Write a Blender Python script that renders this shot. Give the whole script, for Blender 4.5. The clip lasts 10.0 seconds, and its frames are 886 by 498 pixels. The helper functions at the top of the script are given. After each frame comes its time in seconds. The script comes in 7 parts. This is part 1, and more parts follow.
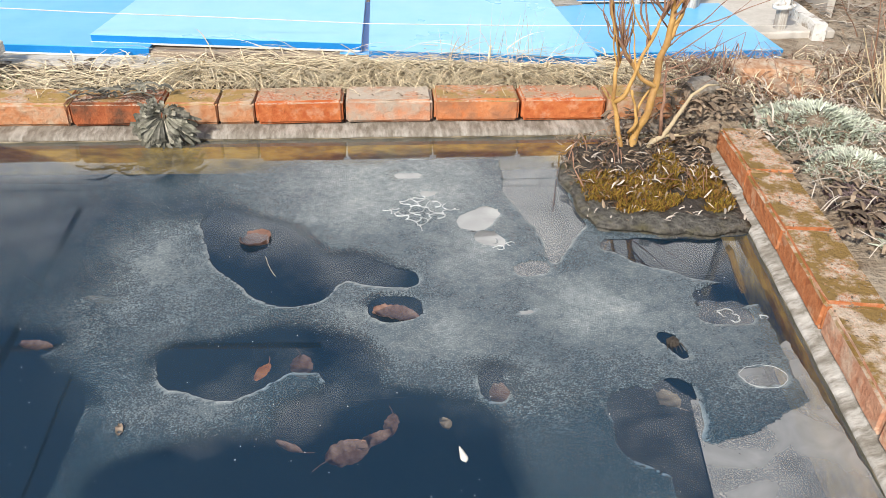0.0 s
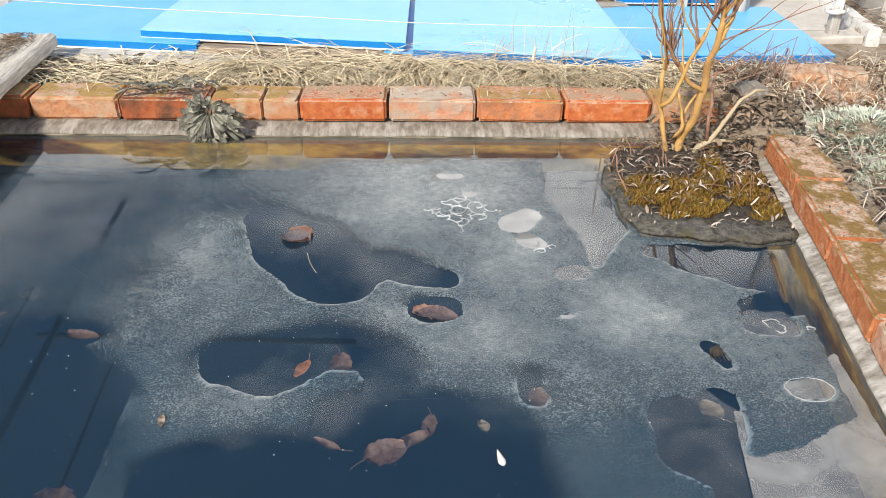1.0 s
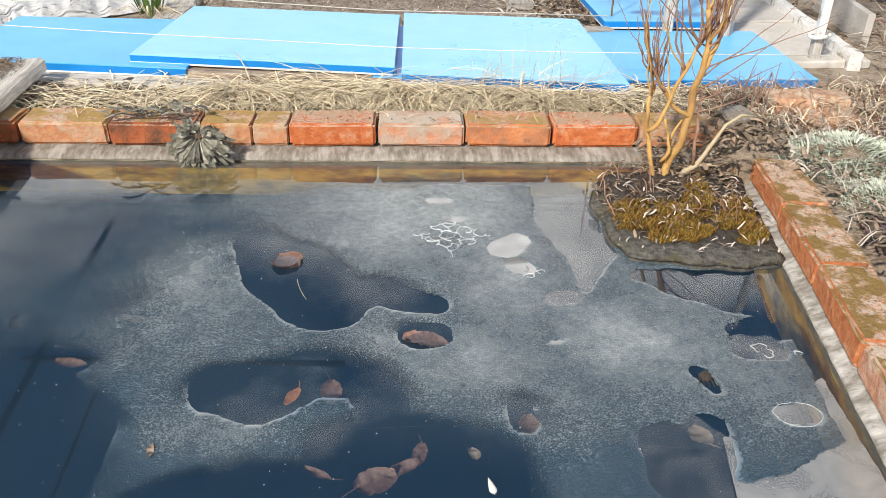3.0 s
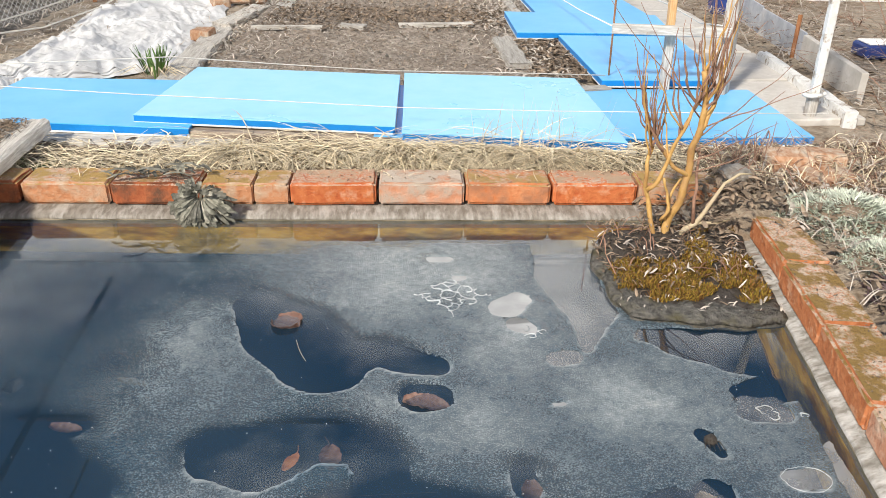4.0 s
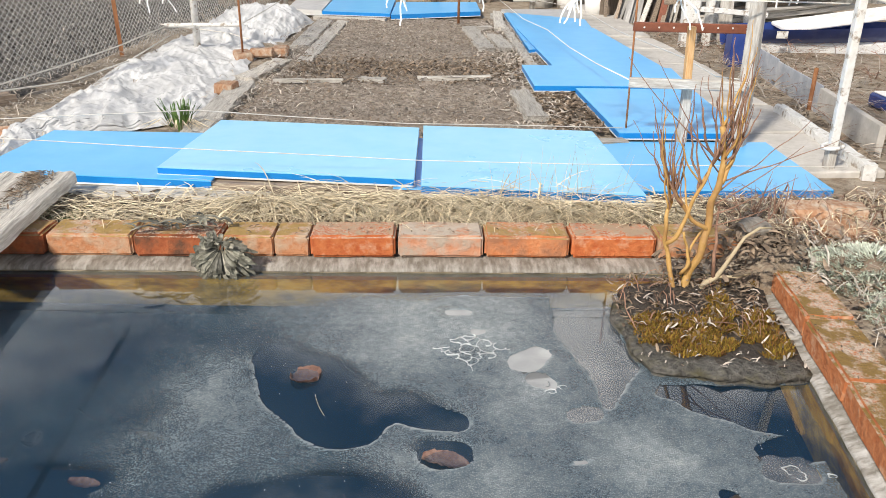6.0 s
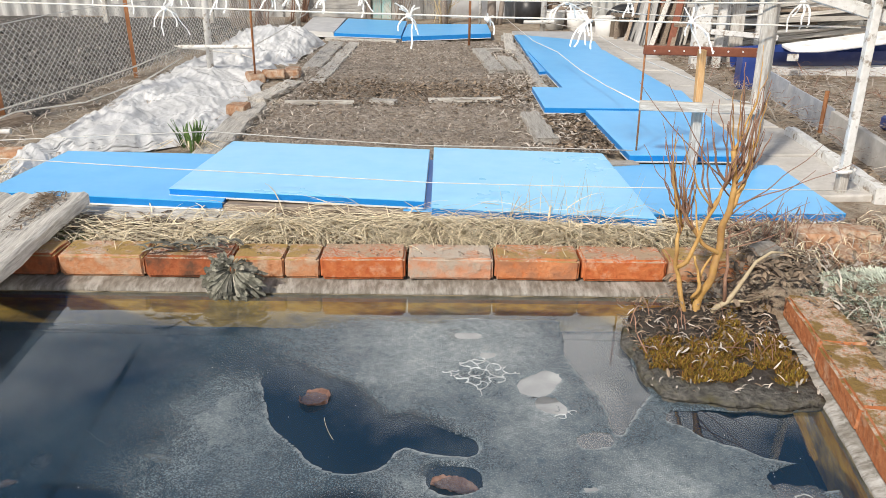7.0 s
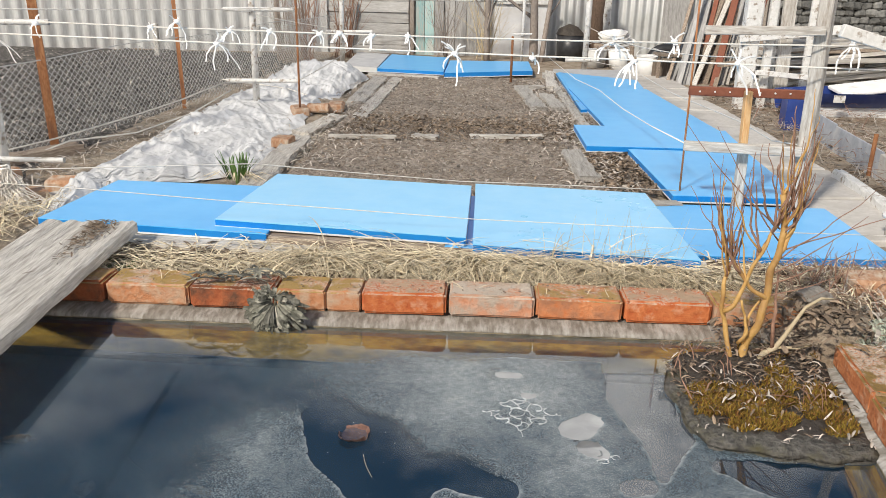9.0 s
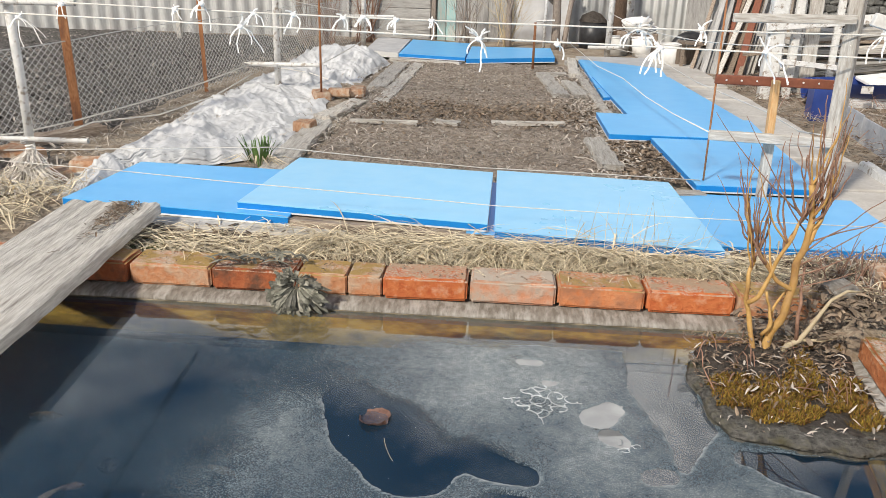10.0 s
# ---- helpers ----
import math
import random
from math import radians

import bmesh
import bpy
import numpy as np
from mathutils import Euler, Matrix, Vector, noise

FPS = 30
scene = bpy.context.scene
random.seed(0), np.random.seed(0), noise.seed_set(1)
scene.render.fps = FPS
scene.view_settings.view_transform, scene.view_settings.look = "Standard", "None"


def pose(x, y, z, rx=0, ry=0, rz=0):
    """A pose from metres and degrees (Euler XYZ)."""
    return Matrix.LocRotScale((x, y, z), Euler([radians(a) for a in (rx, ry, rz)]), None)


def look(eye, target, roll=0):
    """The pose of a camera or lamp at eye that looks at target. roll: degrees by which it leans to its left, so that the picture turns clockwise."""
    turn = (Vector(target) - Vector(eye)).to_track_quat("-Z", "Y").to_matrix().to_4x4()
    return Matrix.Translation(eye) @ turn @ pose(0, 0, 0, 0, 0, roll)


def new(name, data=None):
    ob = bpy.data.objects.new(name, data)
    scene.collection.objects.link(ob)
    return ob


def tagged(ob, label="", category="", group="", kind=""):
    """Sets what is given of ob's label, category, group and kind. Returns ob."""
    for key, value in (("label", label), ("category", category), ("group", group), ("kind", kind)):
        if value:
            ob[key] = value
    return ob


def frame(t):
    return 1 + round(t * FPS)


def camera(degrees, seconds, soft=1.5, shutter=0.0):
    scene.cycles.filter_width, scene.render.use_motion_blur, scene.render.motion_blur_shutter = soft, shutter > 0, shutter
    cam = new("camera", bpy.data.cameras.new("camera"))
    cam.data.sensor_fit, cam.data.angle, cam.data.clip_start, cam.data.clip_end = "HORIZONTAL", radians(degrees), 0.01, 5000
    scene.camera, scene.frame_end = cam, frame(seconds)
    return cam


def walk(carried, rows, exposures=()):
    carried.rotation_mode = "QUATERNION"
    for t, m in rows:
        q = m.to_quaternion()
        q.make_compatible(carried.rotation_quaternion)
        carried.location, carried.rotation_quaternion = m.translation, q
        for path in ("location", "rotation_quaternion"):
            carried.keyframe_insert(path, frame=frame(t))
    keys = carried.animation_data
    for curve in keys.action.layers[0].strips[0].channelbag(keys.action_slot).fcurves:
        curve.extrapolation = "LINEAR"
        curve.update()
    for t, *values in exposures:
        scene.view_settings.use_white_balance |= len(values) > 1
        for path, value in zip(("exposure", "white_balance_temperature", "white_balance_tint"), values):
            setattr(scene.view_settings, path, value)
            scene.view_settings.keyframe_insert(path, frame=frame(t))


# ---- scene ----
import itertools
cam = camera(58.6, 10.0, soft=0.85)
PATH = [
    (0, (0.119, -0.159, 0.954), (0.256, 1.533, -0.104), 1.2),
    (0.5, (0.115, -0.156, 0.952), (0.209, 1.533, -0.114), 0.9),
    (1, (0.107, -0.153, 0.954), (0.155, 1.541, -0.106), 1.1),
    (1.5, (0.102, -0.154, 0.958), (0.139, 1.548, -0.091), 1.3),
    (2, (0.105, -0.154, 0.961), (0.146, 1.551, -0.084), 1.0),
    (3.5, (0.103, -0.144, 0.975), (0.191, 1.601, 0.003), 1.6),
    (4, (0.103, -0.138, 0.981), (0.18, 1.645, 0.079), 1.2),
    (4.5, (0.098, -0.138, 0.987), (0.16, 1.665, 0.126), 0.8),
    (5, (0.096, -0.136, 0.99), (0.15, 1.681, 0.156), 0.9),
    (5.5, (0.096, -0.135, 0.993), (0.142, 1.691, 0.18), 0.9),
    (7, (0.095, -0.131, 1.004), (0.105, 1.724, 0.255), 0.8),
    (7.5, (0.091, -0.127, 1.01), (0.085, 1.738, 0.287), 0.9),
    (8, (0.088, -0.126, 1.012), (0.045, 1.745, 0.309), 0.8),
    (8.5, (0.08, -0.126, 1.013), (0.012, 1.753, 0.334), 0.8),
    (9, (0.075, -0.126, 1.012), (-0.006, 1.756, 0.341), 1.2),
    (9.5, (0.069, -0.124, 1.007), (-0.036, 1.755, 0.331), 1.4),
    (10, (0.06, -0.123, 1.007), (-0.062, 1.745, 0.304), 1.7),
]
walk(cam, [(t, look(eye, target, roll)) for t, eye, target, roll in PATH],
     exposures=[(0, 0.2), (2, 0.19), (4, 0.17), (5.5, 0.09), (7, -0.07), (8.5, -0.15), (10, -0.16)])

# ---- light ----
SUN_EL, SUN_AZ = 42.0, 218.0          # degrees; azimuth clockwise from +y
world = bpy.data.worlds.new("sky")
scene.world = world
world.use_nodes = True
wn, wl = world.node_tree.nodes, world.node_tree.links
wn.clear()
sky = wn.new("ShaderNodeTexSky")
sky.sky_type, sky.sun_disc = "NISHITA", False
sky.sun_elevation, sky.sun_rotation = radians(SUN_EL), radians(SUN_AZ)
wco = wn.new("ShaderNodeTexCoord")
wmap = wn.new("ShaderNodeMapping")
wmap.inputs["Scale"].default_value = (1.0, 1.0, 2.2)
wmap.inputs["Location"].default_value = (0.35, 0.1, 0.2)
wno = wn.new("ShaderNodeTexNoise")
wno.inputs["Scale"].default_value, wno.inputs["Detail"].default_value, wno.inputs["Roughness"].default_value = 2.3, 7.0, 0.55
wra = wn.new("ShaderNodeValToRGB")
wra.color_ramp.elements[0].position, wra.color_ramp.elements[1].position = 0.225, 0.375
wmi = wn.new("ShaderNodeMix")
wmi.data_type = "RGBA"
wmi.inputs["B"].default_value = (17.0, 16.6, 16.0, 1.0)
wbg, wou = wn.new("ShaderNodeBackground"), wn.new("ShaderNodeOutputWorld")
wbg.inputs["Strength"].default_value = 0.097
wl.new(wco.outputs["Generated"], wmap.inputs["Vector"])
wl.new(wmap.outputs["Vector"], wno.inputs["Vector"])
wdo = wn.new("ShaderNodeVectorMath")       # the clouds gather towards one side of the sky
wdo.operation = "DOT_PRODUCT"
wdo.inputs[1].default_value = (0.1, 0.06, -0.56)
wad = wn.new("ShaderNodeMath")
wl.new(wco.outputs["Generated"], wdo.inputs[0])
wl.new(wno.outputs["Fac"], wad.inputs[0])
wl.new(wdo.outputs["Value"], wad.inputs[1])
wl.new(wad.outputs[0], wra.inputs["Fac"])
wl.new(wra.outputs["Color"], wmi.inputs["Factor"])
wl.new(sky.outputs["Color"], wmi.inputs["A"])
wl.new(wmi.outputs["Result"], wbg.inputs["Color"])
wl.new(wbg.outputs["Background"], wou.inputs["Surface"])
sun = new("sun", bpy.data.lights.new("sun", "SUN"))
sun.data.energy, sun.data.angle, sun.data.color = 4.5, radians(5.5), (1.0, 0.925, 0.81)
az, el = radians(SUN_AZ), radians(SUN_EL)
sun.matrix_world = look((30 * math.sin(az) * math.cos(el), 30 * math.cos(az) * math.cos(el), 30 * math.sin(el)), (0, 2, 0))


# ---- materials ----
def surf(name, c1, c2, scale=20.0, rough=0.8, bump=0.3, c3=None, scale2=3.0, cover=0.5, metal=0.0, spec=0.4, stretch=(1, 1, 1),
         moss=None, moss_at=0.55, vary=0.25, dist=0.004, rough2=None, island=False, coat=0.0, soft=0.12, thru=0.0, dust=None, dust_at=0.45):
    """A rough surface: two colours by fine noise, a third in patches, an upward growth, random shade by piece, and relief."""
    m = bpy.data.materials.new(name)
    m.use_nodes = True
    n, l = m.node_tree.nodes, m.node_tree.links
    b = n["Principled BSDF"]
    co, inf, geo = n.new("ShaderNodeTexCoord"), n.new("ShaderNodeObjectInfo"), n.new("ShaderNodeNewGeometry")
    rnd = geo.outputs["Random Per Island"] if island else inf.outputs["Random"]
    sc = n.new("ShaderNodeVectorMath")
    sc.operation = "SCALE"
    sc.inputs[0].default_value = (37.0, 53.0, 71.0)
    l.new(rnd, sc.inputs["Scale"])
    mp = n.new("ShaderNodeMapping")
    mp.inputs["Scale"].default_value = stretch
    l.new(co.outputs["Object"], mp.inputs["Vector"])
    ad = n.new("ShaderNodeVectorMath")
    l.new(mp.outputs["Vector"], ad.inputs[0])
    l.new(sc.outputs["Vector"], ad.inputs[1])

    def noise_of(s, d=6.0, r=0.6):
        t = n.new("ShaderNodeTexNoise")
        t.inputs["Scale"].default_value, t.inputs["Detail"].default_value, t.inputs["Roughness"].default_value = s, d, r
        l.new(ad.outputs["Vector"], t.inputs["Vector"])
        return t.outputs["Fac"]

    def ramp(f, lo, hi):
        r = n.new("ShaderNodeMapRange")
        r.inputs["From Min"].default_value, r.inputs["From Max"].default_value = lo, hi
        l.new(f, r.inputs["Value"])
        return r.outputs["Result"]

    def mix(f, a, c):
        x = n.new("ShaderNodeMix")
        x.data_type = "RGBA"
        l.new(f, x.inputs["Factor"])
        for key, v in (("A", a), ("B", c)):
            if isinstance(v, tuple):
                x.inputs[key].default_value = (*v, 1.0)
            else:
                l.new(v, x.inputs[key])
        return x.outputs["Result"]

    fine, broad = noise_of(scale), noise_of(scale2, 4.0)
    col = mix(ramp(fine, 0.35, 0.65), c1, c2)
    if c3:
        mixed = n.new("ShaderNodeMath")
        mixed.operation = "MULTIPLY_ADD"
        l.new(fine, mixed.inputs[0])
        mixed.inputs[1].default_value = 0.35
        l.new(broad, mixed.inputs[2])
        patch = ramp(mixed.outputs[0], 1.18 - cover - soft, 1.18 - cover + soft)
        col = mix(patch, col, c3)
    hsv = n.new("ShaderNodeHueSaturation")
    l.new(col, hsv.inputs["Color"])
    r = n.new("ShaderNodeMapRange")
    r.inputs["To Min"].default_value, r.inputs["To Max"].default_value = 1.0 - vary, 1.0 + vary
    l.new(rnd, r.inputs["Value"])
    l.new(r.outputs["Result"], hsv.inputs["Value"])
    col = hsv.outputs["Color"]
    if dust:
        nz = n.new("ShaderNodeSeparateXYZ")
        l.new(geo.outputs["Normal"], nz.inputs["Vector"])
        du = n.new("ShaderNodeMath")
        du.operation = "MULTIPLY"
        l.new(ramp(nz.outputs["Z"], 0.3, 0.85), du.inputs[0])
        l.new(ramp(noise_of(130.0, 5.0, 0.75), dust_at - 0.05, dust_at + 0.07), du.inputs[1])
        col = mix(du.outputs[0], col, dust)
    if moss:
        xyz = n.new("ShaderNodeSeparateXYZ")
        l.new(geo.outputs["Normal"], xyz.inputs["Vector"])
        up = n.new("ShaderNodeMath")
        up.operation = "MULTIPLY"
        l.new(ramp(xyz.outputs["Z"], 0.55, 0.9), up.inputs[0])
        l.new(ramp(noise_of(13.0, 7.0, 0.68), moss_at - 0.05, moss_at + 0.05), up.inputs[1])
        col = mix(up.outputs[0], col, moss)
    l.new(col, b.inputs["Base Color"])
    b.inputs["Roughness"].default_value = rough
    if rough2 is not None:
        rr = n.new("ShaderNodeMapRange")
        rr.inputs["To Min"].default_value, rr.inputs["To Max"].default_value = rough, rough2
        l.new(broad, rr.inputs["Value"])
        l.new(rr.outputs["Result"], b.inputs["Roughness"])
    b.inputs["Metallic"].default_value = metal
    b.inputs["Specular IOR Level"].default_value = spec
    b.inputs["Coat Weight"].default_value = coat
    b.inputs["Coat Roughness"].default_value = 0.12
    if thru:
        b.inputs["Transmission Weight"].default_value = thru
    if bump:
        bp = n.new("ShaderNodeBump")
        bp.inputs["Strength"].default_value, bp.inputs["Distance"].default_value = bump, dist
        l.new(fine, bp.inputs["Height"])
        l.new(bp.outputs["Normal"], b.inputs["Normal"])
    return m


BRICK_LOOKS = {        # two body colours, the colour of flakes and their share, growth on top and its threshold
    "red": ((0.42, 0.1, 0.03), (0.54, 0.175, 0.06), (0.56, 0.34, 0.22), 0.28, (0.42, 0.3, 0.2), 0.52),
    "pink": ((0.5, 0.225, 0.125), (0.58, 0.31, 0.2), (0.42, 0.34, 0.27), 0.4, (0.5, 0.42, 0.34), 0.47),
    "orange": ((0.5, 0.16, 0.055), (0.58, 0.25, 0.115), (0.36, 0.16, 0.085), 0.42, (0.36, 0.235, 0.09), 0.51),
    "dark": ((0.3, 0.08, 0.03), (0.42, 0.13, 0.05), (0.13, 0.06, 0.035), 0.4, (0.34, 0.21, 0.085), 0.52),
    "ochre": ((0.46, 0.19, 0.085), (0.55, 0.27, 0.14), (0.5, 0.36, 0.25), 0.4, (0.36, 0.235, 0.08), 0.48)}
M_BRICKS = {key: surf(key + "_brick", c1, c2, 42, 0.9, 1.0, c3, 20, part + 0.06, moss=grown, moss_at=at, vary=0.06, dist=0.008, dust=(0.5, 0.4, 0.31), dust_at=0.5)
            for key, (c1, c2, c3, part, grown, at) in BRICK_LOOKS.items()}
M_BRICK2 = surf("brick_mossy", (0.42, 0.13, 0.045), (0.54, 0.21, 0.085), 60, 0.9, 1.0, (0.58, 0.38, 0.25), 18, 0.34, moss=(0.23, 0.14, 0.04), moss_at=0.475, vary=0.1, dist=0.009, dust=(0.52, 0.42, 0.33), dust_at=0.44)
M_BRICK_PALE = surf("brick_pale_mossy", (0.45, 0.2, 0.115), (0.57, 0.31, 0.2), 60, 0.9, 1.0, (0.6, 0.45, 0.34), 18, 0.4, moss=(0.23, 0.14, 0.04), moss_at=0.5, vary=0.1, dist=0.009, dust=(0.52, 0.42, 0.33), dust_at=0.4)
M_OLDBRICK = surf("dirty_old_brick", (0.34, 0.17, 0.09), (0.46, 0.28, 0.17), 40, 0.9, 0.8, (0.5, 0.42, 0.33), 14, 0.45, vary=0.25, dist=0.006)
M_LIME = surf("lime_crust", (0.2, 0.18, 0.15), (0.38, 0.36, 0.325), 40, 0.85, 0.8, (0.6, 0.58, 0.55), 12, 0.44, vary=0.0, dist=0.005, stretch=(0.7, 1.8, 0.7))
M_CURB = surf("limed_concrete", (0.18, 0.155, 0.125), (0.31, 0.28, 0.24), 42, 0.85, 0.9, (0.46, 0.43, 0.385), 9, 0.4, vary=0.0, dist=0.006, stretch=(1.8, 0.6, 0.6))
M_ALGAE = surf("algae_wall", (0.62, 0.4, 0.085), (0.46, 0.29, 0.065), 24, 0.8, 0.3, (0.2, 0.135, 0.045), 8, 0.46, vary=0.0)
M_DARKCURB = surf("dark_concrete", (0.2, 0.16, 0.1), (0.3, 0.24, 0.16), 50, 0.45, 0.6, (0.14, 0.11, 0.06), 12, 0.45, vary=0.0, dist=0.006)
M_FLOOR = surf("pond_silt", (0.016, 0.028, 0.042), (0.022, 0.033, 0.045), 6, 0.9, 0.0, (0.02, 0.028, 0.034), 2, 0.45, vary=0.0)
M_SOIL = surf("garden_soil", (0.17, 0.135, 0.105), (0.33, 0.275, 0.22), 48, 0.95, 1.0, (0.42, 0.36, 0.3), 16, 0.42, vary=0.0, dist=0.02)
M_FIELD = surf("dark_field_soil", (0.065, 0.06, 0.054), (0.18, 0.165, 0.15), 34, 0.95, 1.0, (0.3, 0.28, 0.255), 22, 0.36, vary=0.0, dist=0.05)
M_GROUND = surf("garden_ground", (0.19, 0.14, 0.095), (0.33, 0.26, 0.19), 45, 0.95, 1.0, (0.4, 0.34, 0.265), 7, 0.5, vary=0.0, dist=0.02)
# Lighter patches in both blues paint a mottled sheen of reflected cloud.
M_BLUE = surf("blue_painted_sheet", (0.085, 0.42, 0.835), (0.1, 0.445, 0.855), 9, 0.3, 0.0, (0.17, 0.51, 0.88), 2.4, 0.4, spec=0.4, vary=0.04, rough2=0.45, soft=0.3)
# Same blue panels, base colour lightened to carry the reflected white sky.
M_SHEENBLUE = surf("sky_sheen_blue_sheet", (0.17, 0.54, 0.88), (0.2, 0.57, 0.89), 9, 0.2, 0.0, (0.31, 0.64, 0.91), 2.4, 0.46, spec=0.5, vary=0.04, rough2=0.4, soft=0.3)
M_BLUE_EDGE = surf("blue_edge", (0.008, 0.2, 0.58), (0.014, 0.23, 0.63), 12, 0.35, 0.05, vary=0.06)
M_WHITE_EDGE = surf("white_edge", (0.7, 0.7, 0.68), (0.78, 0.78, 0.76), 20, 0.5, 0.05)
M_GREYSHEET = surf("grey_sheet", (0.4, 0.4, 0.41), (0.5, 0.5, 0.5), 10, 0.6, 0.05)
M_BOARD = surf("weathered_board", (0.42, 0.39, 0.345), (0.68, 0.65, 0.6), 26, 0.85, 0.9, (0.24, 0.21, 0.18), 9, 0.38, stretch=(9, 0.7, 9), dist=0.008)
M_BOARD_BROWN = surf("brown_board", (0.2, 0.15, 0.11), (0.4, 0.33, 0.26), 26, 0.85, 0.7, (0.14, 0.1, 0.08), 9, 0.4, stretch=(9, 0.7, 9), vary=0.4)
M_PLANKX = surf("grey_plank_lengthwise", (0.4, 0.37, 0.33), (0.58, 0.55, 0.5), 26, 0.85, 0.7, (0.28, 0.25, 0.22), 9, 0.4, stretch=(0.7, 9, 9))
M_CLOTH = surf("white_fabric", (0.58, 0.58, 0.58), (0.74, 0.74, 0.74), 16, 0.55, 0.8, (0.46, 0.46, 0.455), 6, 0.42, vary=0.0, dist=0.008, soft=0.15)
M_WHITE_PAINT = surf("white_paint", (0.6, 0.59, 0.56), (0.72, 0.71, 0.69), 40, 0.6, 0.4, (0.3, 0.25, 0.2), 26, 0.4, vary=0.05, soft=0.06)
M_GREYWHITE = surf("worn_whitewash", (0.42, 0.39, 0.35), (0.64, 0.62, 0.58), 30, 0.8, 0.5, (0.3, 0.26, 0.22), 13, 0.42, stretch=(6, 6, 0.8), vary=0.1)
M_ORANGEWOOD = surf("fresh_wood", (0.55, 0.3, 0.12), (0.66, 0.45, 0.24), 30, 0.7, 0.4, (0.75, 0.7, 0.62), 4, 0.34, stretch=(7, 7, 0.7))
M_RUST = surf("rust", (0.25, 0.095, 0.035), (0.4, 0.19, 0.085), 40, 0.8, 0.5, (0.15, 0.065, 0.035), 9, 0.4, stretch=(3, 3, 1))
# Near-black colour paints the backlit silhouette of the rails.
M_SILHOUETTE = surf("silhouette_rail", (0.07, 0.045, 0.03), (0.13, 0.08, 0.05), 40, 0.8, 0.3)
M_REDBEAM = surf("red_primer", (0.2, 0.065, 0.035), (0.26, 0.09, 0.05), 40, 0.7, 0.3)
M_WIRE = surf("galvanised_wire", (0.5, 0.5, 0.49), (0.62, 0.62, 0.6), 30, 0.6, 0.0)
M_TWINE = surf("white_twine", (0.66, 0.63, 0.57), (0.8, 0.78, 0.73), 200, 0.8, 0.2)
M_RIBBON = surf("white_ribbon", (0.8, 0.8, 0.79), (0.86, 0.86, 0.85), 60, 0.7, 0.1, vary=0.05)
M_SLATE = surf("grey_slate_sheet", (0.38, 0.38, 0.37), (0.5, 0.5, 0.49), 14, 0.85, 0.3, (0.3, 0.29, 0.28), 4, 0.42, stretch=(4, 4, 0.5), vary=0.0)
M_METALSHEET = surf("pale_metal_sheet", (0.5, 0.51, 0.5), (0.58, 0.58, 0.57), 8, 0.5, 0.05, (0.42, 0.42, 0.4), 2, 0.4, metal=0.2)
M_STEEL = surf("bluish_steel_strip", (0.3, 0.32, 0.36), (0.42, 0.44, 0.47), 14, 0.55, 0.2, (0.5, 0.5, 0.5), 5, 0.4, metal=0.1)
M_SHEDWOOD = surf("grey_shed_planks", (0.42, 0.405, 0.38), (0.58, 0.565, 0.54), 20, 0.9, 0.5, (0.3, 0.285, 0.26), 6, 0.4, stretch=(0.8, 6, 6), vary=0.2)
M_SHEDWOOD_V = surf("grey_upright_boards", (0.3, 0.29, 0.28), (0.44, 0.43, 0.41), 20, 0.9, 0.5, (0.22, 0.21, 0.2), 6, 0.4, stretch=(6, 6, 0.8), vary=0.2)
M_TEAL = surf("faded_teal_paint", (0.24, 0.42, 0.42), (0.34, 0.48, 0.46), 24, 0.8, 0.4, (0.4, 0.41, 0.38), 6, 0.5, stretch=(6, 6, 0.8))
M_PLASTER = surf("whitewashed_plaster", (0.6, 0.6, 0.61), (0.7, 0.7, 0.7), 14, 0.9, 0.3, (0.5, 0.49, 0.48), 3, 0.4, vary=0.0)
M_STONE = surf("rubble_stone", (0.1, 0.1, 0.095), (0.21, 0.205, 0.19), 25, 0.9, 0.6, vary=0.5)
M_SLAB = surf("concrete_slab", (0.48, 0.45, 0.41), (0.58, 0.55, 0.51), 40, 0.9, 0.4, (0.4, 0.37, 0.33), 6, 0.4, vary=0.08)
M_BLACK = surf("black_plastic", (0.02, 0.02, 0.022), (0.035, 0.035, 0.037), 20, 0.4, 0.1)
M_WHITEPLASTIC = surf("dirty_white_plastic", (0.66, 0.65, 0.62), (0.76, 0.75, 0.73), 10, 0.5, 0.1, (0.5, 0.47, 0.42), 5, 0.36)
M_NAVY = surf("navy_paint", (0.015, 0.035, 0.16), (0.025, 0.05, 0.2), 12, 0.4, 0.05, (0.06, 0.08, 0.2), 4, 0.35)
M_DRYGRASS = surf("dry_grass", (0.52, 0.43, 0.29), (0.78, 0.69, 0.51), 30, 0.75, 0.0, vary=0.42, island=True)
M_LITTER = surf("dead_litter", (0.12, 0.085, 0.058), (0.3, 0.23, 0.165), 30, 0.85, 0.0, vary=0.6, island=True)
M_PALELITTER = surf("pale_litter", (0.4, 0.35, 0.3), (0.52, 0.47, 0.41), 30, 0.85, 0.0, vary=0.4, island=True)
M_MOSS = surf("moss", (0.17, 0.12, 0.015), (0.31, 0.22, 0.028), 14, 0.9, 0.0, (0.17, 0.075, 0.022), 7, 0.5, vary=0.6, island=True)
M_MUD = surf("wet_mud", (0.035, 0.028, 0.022), (0.075, 0.062, 0.05), 50, 0.6, 1.0, vary=0.0, dist=0.014)
M_WETSTONE = surf("grey_wet_stone", (0.06, 0.056, 0.048), (0.17, 0.16, 0.14), 60, 0.6, 1.0, (0.09, 0.08, 0.04), 16, 0.4, vary=0.0, dist=0.02)
